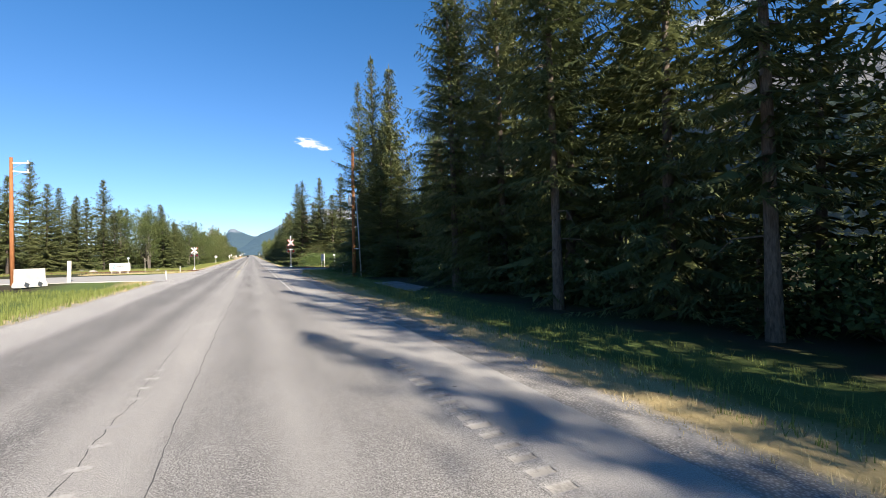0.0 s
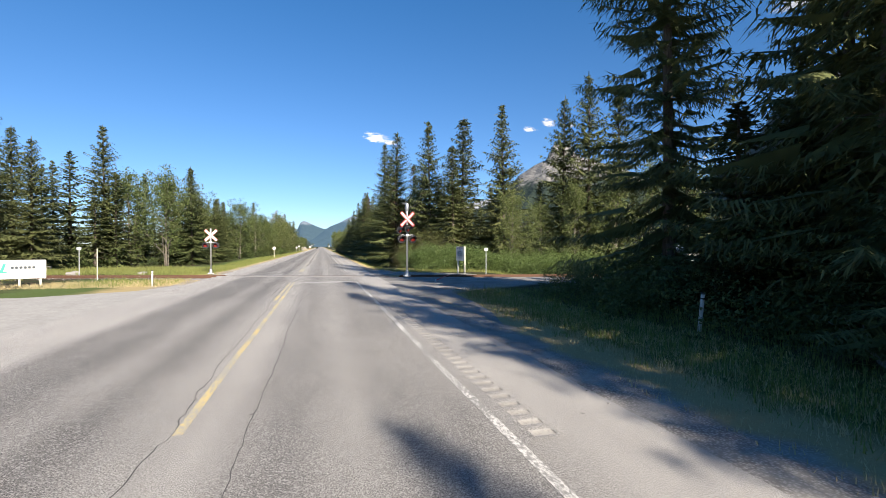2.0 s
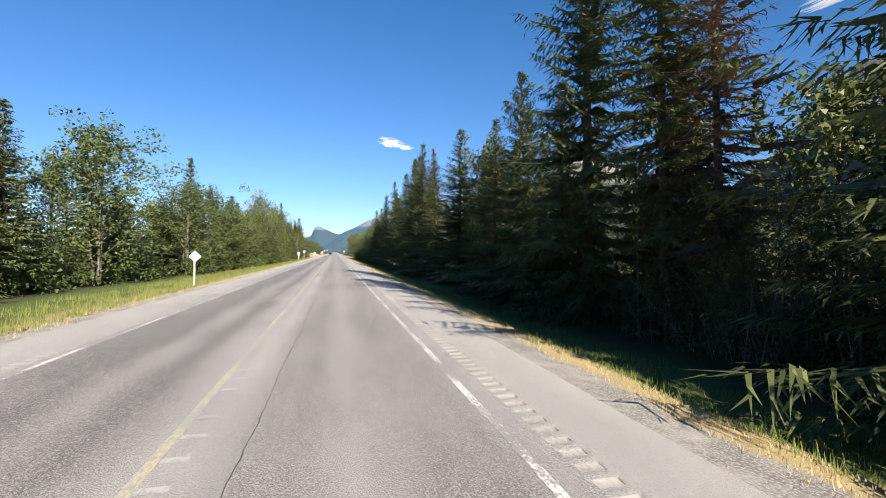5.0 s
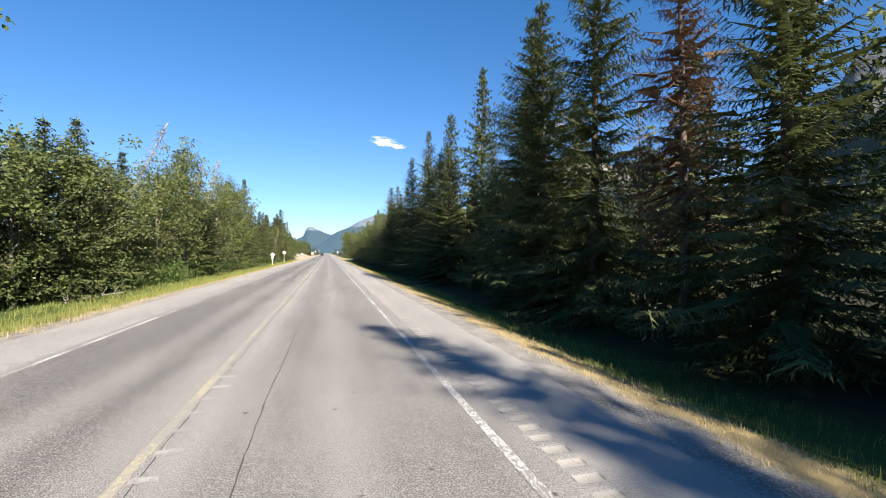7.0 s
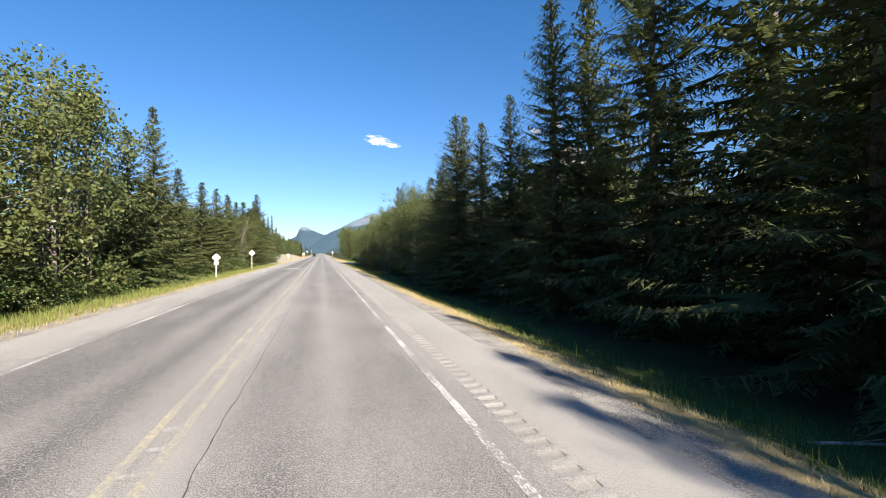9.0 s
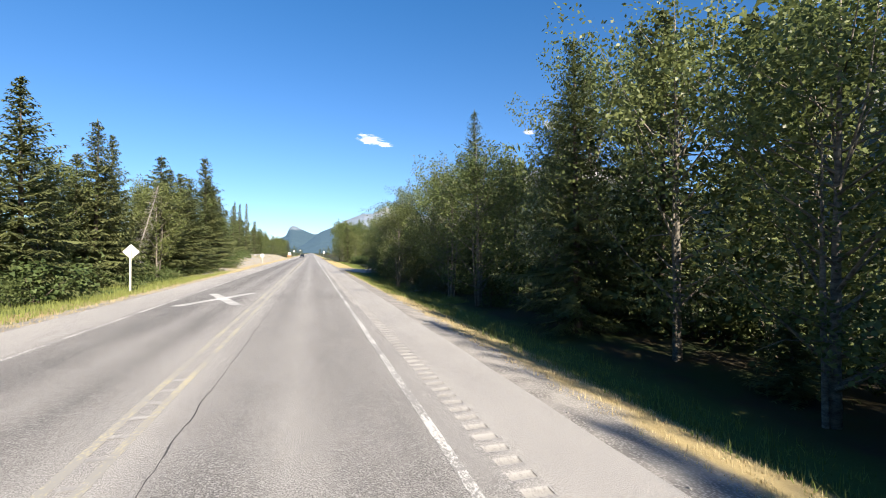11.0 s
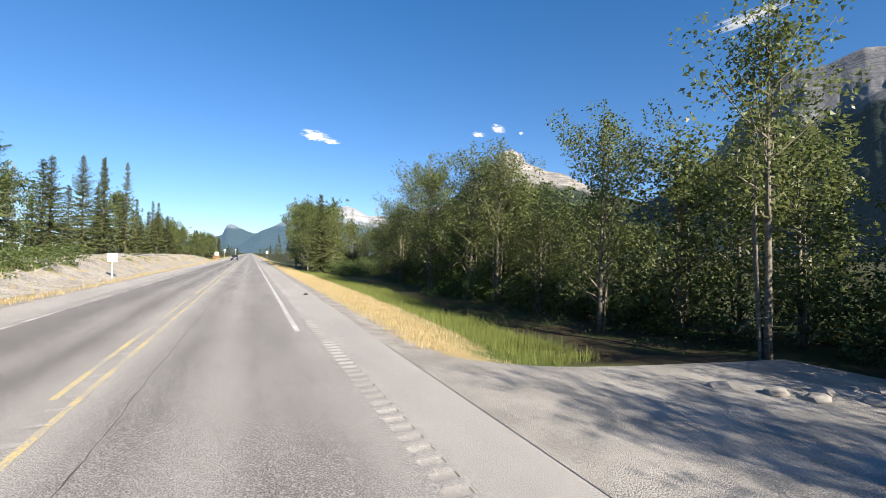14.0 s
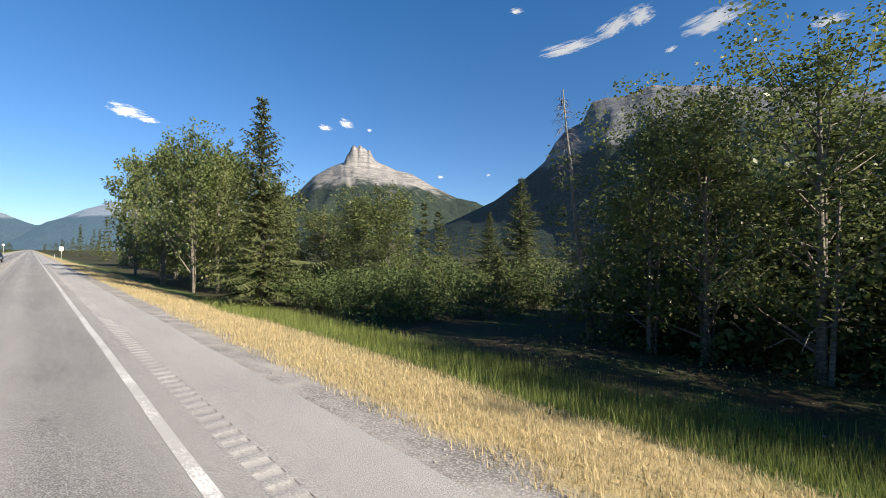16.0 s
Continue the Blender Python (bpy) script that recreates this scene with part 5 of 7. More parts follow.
def crack(points, width, name="crack"):
    """A dark sealed crack wandering over the asphalt."""
    pts = [Vector((*p, 0.0025)) for p in points]
    vs, fs = [], []
    for i, p in enumerate(pts):
        way = (pts[min(i + 1, len(pts) - 1)] - pts[max(i - 1, 0)]).normalized()
        s = Vector((-way.y, way.x, 0)) * width * (0.35 + 0.9 * abs(noise.noise((p.x * 5, p.y * 2.3, 1.0))))
        vs += [p - s, p + s]
    fs = [(2 * i, 2 * i + 1, 2 * i + 3, 2 * i + 2) for i in range(len(pts) - 1)]
    return tagged(new(name, mesh_of(name, vs, fs, [TAR])), "dark wandering crack in the asphalt", "road crack", kind="structure")


def seam(stops, y0, y1, width, ph, rough=1.0, step=0.12):
    """A crack running along the road: stops of (y, x) that it keeps to, with small wanderings."""
    ys = np.arange(y0, y1, step)
    xs = np.interp(ys, [q[0] for q in stops], [q[1] for q in stops])
    crack([(x + rough * (0.05 * noise.noise((ph, y * 0.3, 0)) + 0.035 * noise.noise((ph, y * 1.3, 4)) + 0.02 * noise.noise((ph + 2, y * 5.1, 4))), y) for x, y in zip(xs, ys)], width)


seam(((-6, -1.28), (15, -1.26), (22, -1.22), (37, -1.06), (63, -1.0)), -6, 63, 0.011, 0.0)
seam(((-6, -2.05), (18, -2.02), (36, -1.93), (50, -1.95), (64, -2.12), (71, -2.1)), -6, 71, 0.012, 3.0, 2.0)
seam(((62, -2.35), (66.5, -2.3), (71.5, -1.9), (74.5, -1.3)), 63.5, 74.8, 0.022, 5.0, 2.2)
seam(((63.4, -0.7), (75, -0.62)), 63.4, 75, 0.01, 7.0, 1.6)
seam(((63.4, 0.75), (68, 0.7), (71, 0.45), (75, 0.2)), 66.2, 75, 0.014, 9.0, 2.2)
seam(((76.5, -0.3), (78.9, -0.27), (80.7, -0.2), (82.7, -0.14), (85.4, -0.1)), 77.4, 85.4, 0.012, 15.0, 2.4)
seam(((78.5, 0.85), (80.5, 0.69), (82, 0.6)), 78.7, 81.6, 0.009, 17.0, 1.6)
seam(((79, -2.6), (81.6, -3.0), (83.8, -3.14), (85.4, -3.2)), 80, 85.3, 0.01, 19.0, 1.5)
seam(((104, -1.1), (150, -0.9), (162, -0.85), (170, -0.9), (194, -1.19), (246, -1.09), (266, -1.06), (274, -1.2), (287, -0.98), (297, -0.93), (322, -0.85), (420, -0.9)), 104, 420, 0.012, 11.0)
seam(((140, -1.8), (166, -1.77), (182, -1.8)), 140, 182, 0.012, 13.0, 1.2)
crack_rng = np.random.default_rng(12)
for y, x0, x1 in ((181.5, -5.2, 2.4), (185.5, -5.0, 1.9), (166, -4.5, 1.5), (206, -3.6, 1.2), (228, -5, 2), (287.2, -4.6, 1.8), (268.5, -0.5, 0.9), (276, -0.4, 1.0), (97.5, -6.0, -4.2), (142, -5.4, -3.2), (118, -1, 1.6), (308, -5, 1.7), (150.5, 0, 3.6)):
    ph = crack_rng.random() * 50
    crack([(x, y + 0.3 * noise.noise((x * 0.6, ph, 0)) + 0.07 * noise.noise((x * 4, ph, 2))) for x in np.arange(x0, x1, 0.16)], 0.012)
ribbon("road_joint", -7.4, 2.6, 63.33, 63.375, 0.002, TAR, "dark joint across the asphalt before the railway", "road joint", slope=0.0, step=0.1)
ribbon("road_joint", -7.0, 3.5, 85.52, 85.57, 0.002, TAR, "dark joint across the asphalt after the railway", "road joint", slope=-0.1, step=0.1)


def rumble(x0, x1, y0, y1, label, gap=0.325, half=0.08):
    """Milled grooves: shallow pale dishes in a row."""
    ys = np.arange(y0, y1, gap)
    vs, fs = [], []
    r = np.random.default_rng(int(abs(y0 + x0 * 7)))
    for y in ys:
        if r.random() < 0.04:
            continue
        a, b = x0 + r.normal(0, 0.015), x1 + r.normal(0, 0.015)
        k = len(vs)
        for dy, z in ((-half, 0.006), (-half * 0.5, 0.0035), (half * 0.5, 0.003), (half, 0.0065)):
            sk = 0.02 * abs(dy) / half
            vs += [(a + sk, y + dy, z), (b - sk, y + dy, z)]
        fs += [(k + 2 * i, k + 2 * i + 1, k + 2 * i + 3, k + 2 * i + 2) for i in range(3)]
    ob = new("rumble_strip", quick_mesh("rumble_strip", vs, fs, DUSTY_GROOVE))
    tagged(ob, label, "rumble strip", kind="stuff")


for y0, y1 in ((-6, 22), (93, 430)):
    rumble(-2.1 if y0 < 0 else -1.86, -1.86 if y0 < 0 else -1.56, y0, y1, "dusty milled rumble grooves along the centre line", 0.62, 0.06)
def milled(x0, x1, y0, y1, label, gap=0.325, half=0.085, deep=0.009):
    """A shoulder rumble strip: dished grooves cut across a band of asphalt."""
    r = np.random.default_rng(int(abs(y0 + x0 * 7)))
    ys = np.arange(y0, y1, gap)
    vs, fs, ms = [], [], []
    for y in ys:
        j = r.normal(0, 0.012, 3)
        a, b, h = x0 + j[0], x1 + j[1], half * (1 + 2 * j[2])
        k = len(vs)
        for dy, z in ((-gap / 2, deep), (-h, deep), (-h * 0.62, 0.0015), (h * 0.45, 0.0012), (h, deep), (gap / 2, deep)):
            vs += [(a if abs(dy) < gap / 2 - 1e-6 else x0, y + dy, z), (b if abs(dy) < gap / 2 - 1e-6 else x1, y + dy, z)]
        for i in range(5):
            fs.append((k + 2 * i, k + 2 * i + 1, k + 2 * i + 3, k + 2 * i + 2))
            ms.append(1 if 0 < i < 4 else 0)
        for q in (0, 1):
            fs.append((k + 2 + q, k + 4 + q, k + 6 + q, k + 8 + q))
            ms.append(0)
    k = len(vs)
    e0, e1 = ys[0] - gap / 2, ys[-1] + gap / 2
    vs += [(x0 - 0.09, e0, 0.001), (x0 + 0.03, e0, deep), (x0 + 0.03, e1, deep), (x0 - 0.09, e1, 0.001), (x1 - 0.03, e0, deep), (x1 + 0.16, e0, 0.001), (x1 + 0.16, e1, 0.001), (x1 - 0.03, e1, deep)]
    vs = [(x, y, z - 0.0004 if i in (k + 1, k + 2, k + 4, k + 7) else z) for i, (x, y, z) in enumerate(vs)]
    me = quick_mesh("rumble_strip", vs, fs, ASPHALT)
    me.materials.append(DUSTY_GROOVE)
    me.polygons.foreach_set("material_index", ms)
    for name, q in (("band_edge", (k, k + 1, k + 2, k + 3)), ("band_edge", (k + 4, k + 5, k + 6, k + 7))):
        tagged(new(name, mesh_of(name, [vs[i] for i in q], [(0, 1, 2, 3)], [ASPHALT])), "low sloping edge of the rumble strip", "rumble strip", kind="structure")
    tagged(new("rumble_strip", me), label, "rumble strip", kind="stuff")


for x, y0, y1 in ((2.07, -6, 9), (2.07, 36, 44), (2.07, 47, 60), (2.2, 93, 250), (2.06, 250, 292), (2.2, 292, 430)):
    milled(x, x + 0.34, y0, y1, "dusty milled rumble grooves along the shoulder")
for y0, y1 in ((92, 280), (300, 420)):
    rumble(-6.1, -5.78, y0, y1, "dusty milled rumble grooves of the far shoulder")

# ---- side roads, driveway, rubble ----
def pad(name, outline, z, material, label, category, thick=0.08):
    bm = bmesh.new()
    f = bm.faces.new([bm.verts.new((x, y, z)) for x, y in outline])
    got = bmesh.ops.extrude_face_region(bm, geom=[f])
    for v in got["geom"]:
        if isinstance(v, bmesh.types.BMVert):
            v.co.z -= thick
    bmesh.ops.recalc_face_normals(bm, faces=bm.faces)
    me = bpy.data.meshes.new(name)
    bm.to_mesh(me)
    bm.free()
    me.materials.append(material)
    return tagged(new(name, me), label, category, kind="structure")


SIDE_ASPHALT = simple("dusty_side_asphalt", (0.36, 0.348, 0.325), 0.9, 0, 0.3, 6, 0.5)
pad("side_road", [(-7.5, 46.6), (-8.6, 48.8), (-11.5, 50.2), (-16, 51.2), (-24, 52.4), (-48, 55), (-48, 67.5), (-26, 66), (-16, 66), (-12.5, 65.4), (-9, 67.6), (-7.5, 71.5)], -0.02, SIDE_ASPHALT, "dusty pale side road joining the highway", "side road")
pad("gravel_lot", [(-24, 44), (-40, 46), (-48, 55.2), (-26, 52.6)], -0.035, GRAVEL, "pale gravel lot beside the side road", "gravel lot")
ACCESS = stony("shaded_gravel", (0.2, 0.195, 0.185), (0.34, 0.33, 0.31), 34, 0.5)
pad("access_road", [(3.55, 49.0), (4.4, 53.0), (5.2, 56.3), (5.6, 59.5), (5.7, 62.2), (6.6, 63.6), (8.4, 64.6), (10.8, 65.8), (13.2, 66.8), (17, 67.4), (26, 67), (34, 66), (34, 70.0), (24, 70.6), (14, 72.6), (9.6, 73.6), (3.55, 75.0)], -0.02, ACCESS, "grey gravel access road beside the railway", "access road")
pad("gravel_shoulder", [(3.55, 77.8), (11.5, 75.9), (11.0, 77.3), (9.0, 79.0), (6.6, 81.2), (5.2, 84.3), (3.55, 88.0)], -0.03, ACCESS, "grey gravel shoulder after the railway", "gravel")


def sheet(name, x0, x1, y0, y1, lift, material, label, category, step=0.5):
    """A surface laid over the ground."""
    xs, ys = np.arange(x0, x1 + 0.01, step), np.arange(y0, y1 + 0.01, step)
    gx, gy = np.meshgrid(xs, ys)
    mid = (y0 + y1) / 2
    flare = 0.72 + 0.55 * np.exp(-(gx - x0) / 1.6) if x0 > 0 else 1.0
    gy = mid + (gy - mid) * flare + 0.3 * bumps(gx, gy, 0.5)
    gx = gx + (0.9 * bumps(gx, gy, 0.16) if x0 < 0 else 0.0)
    v = np.stack([gx, gy, ground_height(gx, gy) + lift], -1).reshape(-1, 3)
    w = len(xs)
    i = (np.arange(len(ys) - 1)[:, None] * w + np.arange(w - 1)).ravel()
    f = np.stack([i, i + 1, i + w + 1, i + w], -1)
    return tagged(new(name, quick_mesh(name, v, f, material, True)), label, category, kind="structure")


sheet("gravel_patch", 8.1, 9.6, 25.5, 33.0, 0.02, ACCESS, "grey gravel patch in the shaded verge below the spruces", "gravel")
RUBBLE_BANK = stony("gravel_bank", (0.26, 0.245, 0.22), (0.46, 0.435, 0.39), 9, 0.9)
sheet("gravel_bank", -13.0, -9.2, 286.0, 334.0, 0.02, RUBBLE_BANK, "strip of pale gravel below the spruces", "gravel bank", 0.8)
sheet("gravel_bank", -19.0, -9.2, 334.0, 440.0, 0.02, RUBBLE_BANK, "pale gravel bank beside the far lane", "gravel bank", 0.8)
sheet("driveway", 3.6, 14.0, 290.0, 301.0, 0.03, GRAVEL, "pale gravel driveway entrance", "driveway")

# ---- the railway ----
def rail_place(s, off, z):
    """Along the track by s metres east of the road's middle, off metres across."""
    a = math.atan(RAIL_SLOPE)
    return Vector((s * math.cos(a) - off * math.sin(a), RAIL_Y + s * math.sin(a) + off * math.cos(a), z))


def rail_box(bm, s0, s1, o0, o1, z0, z1):
    c = [rail_place(s, o, z) for s in (s0, s1) for o in (o0, o1) for z in (z0, z1)]
    v = [bm.verts.new(p) for p in c]
    for q in ((0, 1, 3, 2), (4, 6, 7, 5), (0, 4, 5, 1), (2, 3, 7, 6), (0, 2, 6, 4), (1, 5, 7, 3)):
        bm.faces.new([v[i] for i in q])


railway = empty("railway_track", "rusty single railway track crossing the road", "railway track", (0, 0, 0), kind="structure")
bm = bmesh.new()
for s0, s1 in ((-60, -7.6), (5.6, 45)):
    rail_box(bm, s0, s1, -2.3, 2.3, -0.3, -0.075)
part("ballast", bm, BALLAST, railway, "loose brown ballast stones")
for off in (-0.75, 0.75):
    bm = bmesh.new()
    for s0, s1 in ((-60, -7.4), (5.4, 45)):
        rail_box(bm, s0, s1, off - 0.07, off + 0.07, -0.09, -0.07)
        rail_box(bm, s0, s1, off - 0.012, off + 0.012, -0.07, 0.035)
    rail_box(bm, -60, 45, off - 0.034, off + 0.034, 0.006, 0.012)
    for s0, s1 in ((-60, -7.4), (5.4, 45)):
        rail_box(bm, s0, s1, off - 0.034, off + 0.034, 0.0125, 0.055)
    part("rail", bm, RUST, railway, "rusty brown rail")
    bm = bmesh.new()
    rail_box(bm, -7.4, 5.4, off - 0.03, off + 0.03, 0.013, 0.017)
    part("rail_head", bm, RAIL_TOP, railway, "worn bright rail head set in the asphalt")
    # raised black strip in place of the shade inside the wheel-flange gap
    bm = bmesh.new()
    w = 0.03 if off < 0 else -0.03
    rail_box(bm, -7.4, 5.4, off + w, off + w * 4.2, 0.001, 0.006)
    part("flangeway_shade", bm, BLACK_PAINT, railway, "black strip for the shaded gap beside the rail")
tie_me = None
for k in range(150):
    s = -59 + k * 0.62
    if -7.6 < s < 5.6:
        continue
    if tie_me is None:
        bm = bmesh.new()
        add_box(bm, (0.22, 2.5, 0.14), bevel=0.012)
        tie_me = bpy.data.meshes.new("sleeper")
        bm.to_mesh(tie_me)
        bm.free()
        tie_me.materials.append(bark_material("sleeper_wood", (0.07, 0.055, 0.045), (0.17, 0.14, 0.115), (0.6, 3, 3), 8))
    t = new("sleeper", tie_me)
    t.parent = railway
    t.matrix_basis = Matrix.Translation(rail_place(s, 0, -0.115)) @ pose(0, 0, 0, 0, 0, math.degrees(math.atan(RAIL_SLOPE)))
PATCH = simple("pale_concrete_panel", (0.33, 0.315, 0.285), 0.9, 0, 0.25, 18, 0.4)
bm = bmesh.new()
rail_box(bm, -5.5, 4.2, -0.62, 0.66, 0.0, 0.0045)
part("crossing_panel", bm, PATCH, railway, "cracked pale strip between the rails")

ORANGE = simple("orange_enamel", (0.5, 0.15, 0.035), 0.55, 0, 0.2, 5, 0.1)


def rail_clamp(s, off):
    """A slotted orange steel box laid over the rail."""
    top = empty("rail_clamp", "slotted orange steel clamp box on the rusty rail", "rail clamp", rail_place(s, off, 0.057), math.degrees(math.atan(RAIL_SLOPE)), group="rail clamps")
    bm = bmesh.new()
    add_box(bm, (0.84, 0.22, 0.025), pose(0, 0, 0.118), 0.006)
    part("lid", bm, ORANGE, top)
    bm = bmesh.new()
    add_box(bm, (0.88, 0.22, 0.035), pose(0, 0, 0.0185), 0.006)
    part("base_plate", bm, ORANGE, top)
    for x in (-0.39, -0.13, 0.13, 0.39):
        bm = bmesh.new()
        add_box(bm, (0.06, 0.2, 0.075), pose(x, 0, 0.072), 0.004)
        part("web", bm, ORANGE, top)


rail_clamp(19.05, 0.75)
rail_clamp(19.25, -0.75)

# ---- signals, signs and poles ----
def lathe(bm, rows, sides=16, m=Matrix()):
    """Rings of (radius, z) about the z axis, closed at both ends."""
    rings = [[bm.verts.new(m @ Vector((r * math.cos(k * math.tau / sides), r * math.sin(k * math.tau / sides), z))) for k in range(sides)] for r, z in rows]
    for a, b in zip(rings, rings[1:]):
        for k in range(sides):
            bm.faces.new((a[k], a[(k + 1) % sides], b[(k + 1) % sides], b[k]))
    bm.faces.new(rings[0][::-1])
    bm.faces.new(rings[-1])


def board(bm, w, h, t, m=Matrix(), corner=0.02):
    """A flat panel in the xz plane with rounded corners."""
    pts = []
    for cx, cz, a0 in ((w / 2, h / 2, 0), (-w / 2, h / 2, 90), (-w / 2, -h / 2, 180), (w / 2, -h / 2, 270)):
        for a in (0, 45, 90):
            r = radians(a0 + a)
            pts.append((cx - math.copysign(corner, cx) + corner * math.cos(r), cz - math.copysign(corner, cz) + corner * math.sin(r)))
    fr = [bm.verts.new(m @ Vector((x, -t / 2, z))) for x, z in pts]
    bk = [bm.verts.new(m @ Vector((x, t / 2, z))) for x, z in pts]
    bm.faces.new(fr)
    bm.faces.new(bk[::-1])
    n = len(pts)
    for i in range(n):
        bm.faces.new((fr[(i + 1) % n], fr[i], bk[i], bk[(i + 1) % n]))


def lamp_head(parent, place, turn):
    """A flashing light: black round background with a long hood and a red lens."""
    m = pose(*place, 0, 0, turn) @ pose(0, 0, 0, 90, 0, 0)     # local z looks out of the lens
    bm = bmesh.new()
    lathe(bm, [(0.06, -0.16), (0.12, -0.14), (0.165, -0.04), (0.17, 0.0)], 18, m)
    ob = part("lamp_housing", bm, BLACK_PAINT, parent, "black round lamp housing", True)
    bm = bmesh.new()
    lathe(bm, [(0.25, -0.012), (0.255, 0.0), (0.25, 0.012)], 24, m)
    part("background_disc", bm, BLACK_PAINT, ob)
    bm = bmesh.new()
    lathe(bm, [(0.15, 0.012), (0.15, 0.03), (0.11, 0.05), (0.04, 0.06)], 18, m)
    part("lens", bm, RED_LENS, ob, "unlit dark red lens")
    bm = bmesh.new()
    n = 14
    rows = []
    for r in (0.165, 0.172):
        for z, lo in ((0.01, -35), (0.34, 10)):
            rows.append([bm.verts.new(m @ Vector((r * math.cos(radians(lo + (180 - 2 * lo) * k / n)), r * math.sin(radians(lo + (180 - 2 * lo) * k / n)), z))) for k in range(n + 1)])
    for a, b in ((0, 1), (3, 2)):
        for k in range(n):
            bm.faces.new((rows[a][k], rows[a][k + 1], rows[b][k + 1], rows[b][k]))
    for a, b in ((1, 3), (2, 0)):
        for k in range(n):
            bm.faces.new((rows[a][k], rows[a][k + 1], rows[b][k + 1], rows[b][k]))
    part("hood", bm, BLACK_PAINT, ob)


def crossing_signal(place, front, height, label, extra):
    """A railway crossing mast. front: degrees that its cross faces, 0 towards -y."""
    top = empty("crossing_signal", label, "crossing signal", place, front, "railway crossing signals")
    bm = bmesh.new()
    lathe(bm, [(0.065, 0.3), (0.065, height - 0.05), (0.05, height)], 14)
    part("mast", bm, GALV, top, "galvanised steel mast", True)
    bm = bmesh.new()
    add_box(bm, (0.42, 0.42, 0.05), pose(0, 0, 0.045), 0.01)
    lathe(bm, [(0.15, 0.07), (0.13, 0.16), (0.1, 0.34), (0.085, 0.4)], 14)
    for x in (-0.15, 0.15):
        for y in (-0.15, 0.15):
            lathe(bm, [(0.02, 0.07), (0.02, 0.12)], 6, pose(x, y, 0))
    part("base", bm, GALV, top, "bolted cast base", False)
    zc = height - (0.9 if extra else 0.55)
    for a in (45, -45):
        m = pose(0, -0.085 - (0.014 if a > 0 else 0), zc, 0, a, 0)
        bm = bmesh.new()
        board(bm, 1.2, 0.2, 0.012, m, 0.01)
        blade = part("cross_board", bm, RED_PAINT, top, "red-edged white crossing board")
        bm = bmesh.new()
        board(bm, 1.11, 0.115, 0.003, m @ pose(0, -0.0085, 0), 0.005)
        part("white_face", bm, WHITE_PAINT, blade)
        bm = bmesh.new()
        board(bm, 1.16, 0.17, 0.003, m @ pose(0, 0.0085, 0), 0.005)
        part("back_face", bm, WHITE_PAINT, blade)
    zl = zc - (1.24 if extra else 0.8)
    bm = bmesh.new()
    add_tube(bm, [(-0.42, 0, zl + 0.24), (0.42, 0, zl + 0.24)], [0.03, 0.03], 8)
    add_box(bm, (0.2, 0.16, 0.14), pose(0, 0, zl + 0.24), 0.01)
    part("crossarm", bm, GALV, top)
    for x in (-0.36, 0.36):
        lamp_head(top, (x, -0.06, zl), 0)
        lamp_head(top, (x, 0.06, zl), 180)
    if extra:
        lamp_head(top, (-0.45, 0.1, zl + 0.56), 30)
        lamp_head(top, (-0.05, -0.22, zl + 0.62), 30)
        bm = bmesh.new()
        lathe(bm, [(0.09, height - 0.5), (0.1, height - 0.44), (0.1, height - 0.1), (0.06, height)], 14, pose(0, 0, 0.12))
        part("bell", bm, GALV, top, "grey bell on top of the mast", True)
    return top


crossing_signal((4.98, 70.5, 0.25), 8, 4.5, "railway crossing signal with red-edged cross and hooded lamps", True)
crossing_signal((-8.72, 82.1, -0.05), 180 + 4, 3.65, "railway crossing signal seen from behind, white cross and two lamps", False)


def text_on(body, size, m, material, parent, name="lettering"):
    cu = bpy.data.curves.new(name, "FONT")
    cu.body, cu.size, cu.align_x, cu.align_y, cu.extrude = body, size, "CENTER", "CENTER", 0.002
    ob = new(name, cu)
    deps = bpy.context.evaluated_depsgraph_get()
    me = bpy.data.meshes.new_from_object(ob.evaluated_get(deps))
    bpy.data.objects.remove(ob)
    me.materials.clear()
    me.materials.append(material)
    got = new(name, me)
    got.parent = parent
    got.matrix_basis = m @ pose(0, 0, 0, 90, 0, 0)
    return got


def bars_on(rows, parent, material, y):
    """Rows of (x, z, width, height): printed lines too small to read."""
    for x, z, w, h in rows:
        bm = bmesh.new()
        board(bm, w, h, 0.003, pose(x, y, z), h * 0.2)
        part("printed_line", bm, material, parent)


def attention_sign():
    top = empty("notice_sign", "white notice board on two weathered wooden posts", "sign", (10.4, 76.75, float(ground_height(10.4, 76.75))), -72)
    top.scale = (0.82, 0.82, 0.82)
    for x in (-0.5, 0.6):
        bm = bmesh.new()
        add_box(bm, (0.13, 0.13, 2.75), pose(x, 0.07, 1.32), 0.012)
        part("post", bm, PALE_WOOD, top)
    bm = bmesh.new()
    board(bm, 1.35, 1.35, 0.02, pose(-0.02, -0.012, 2.0), 0.02)
    panel = part("panel", bm, WHITE_PAINT, top, "white printed panel")
    text_on("ATTENTION", 0.19, pose(-0.02, -0.026, 2.54), PURPLE_PRINT, panel)
    r = np.random.default_rng(3)
    bars_on([(-0.02, 2.38, 0.3, 0.03)] + [(-0.02, 2.28 - k * 0.065, 0.75 + 0.2 * r.random(), 0.022) for k in range(9)] + [(0, 1.6, 0.5, 0.03), (0, 1.5, 0.3, 0.02)], panel, DARK_PRINT, -0.026)


attention_sign()


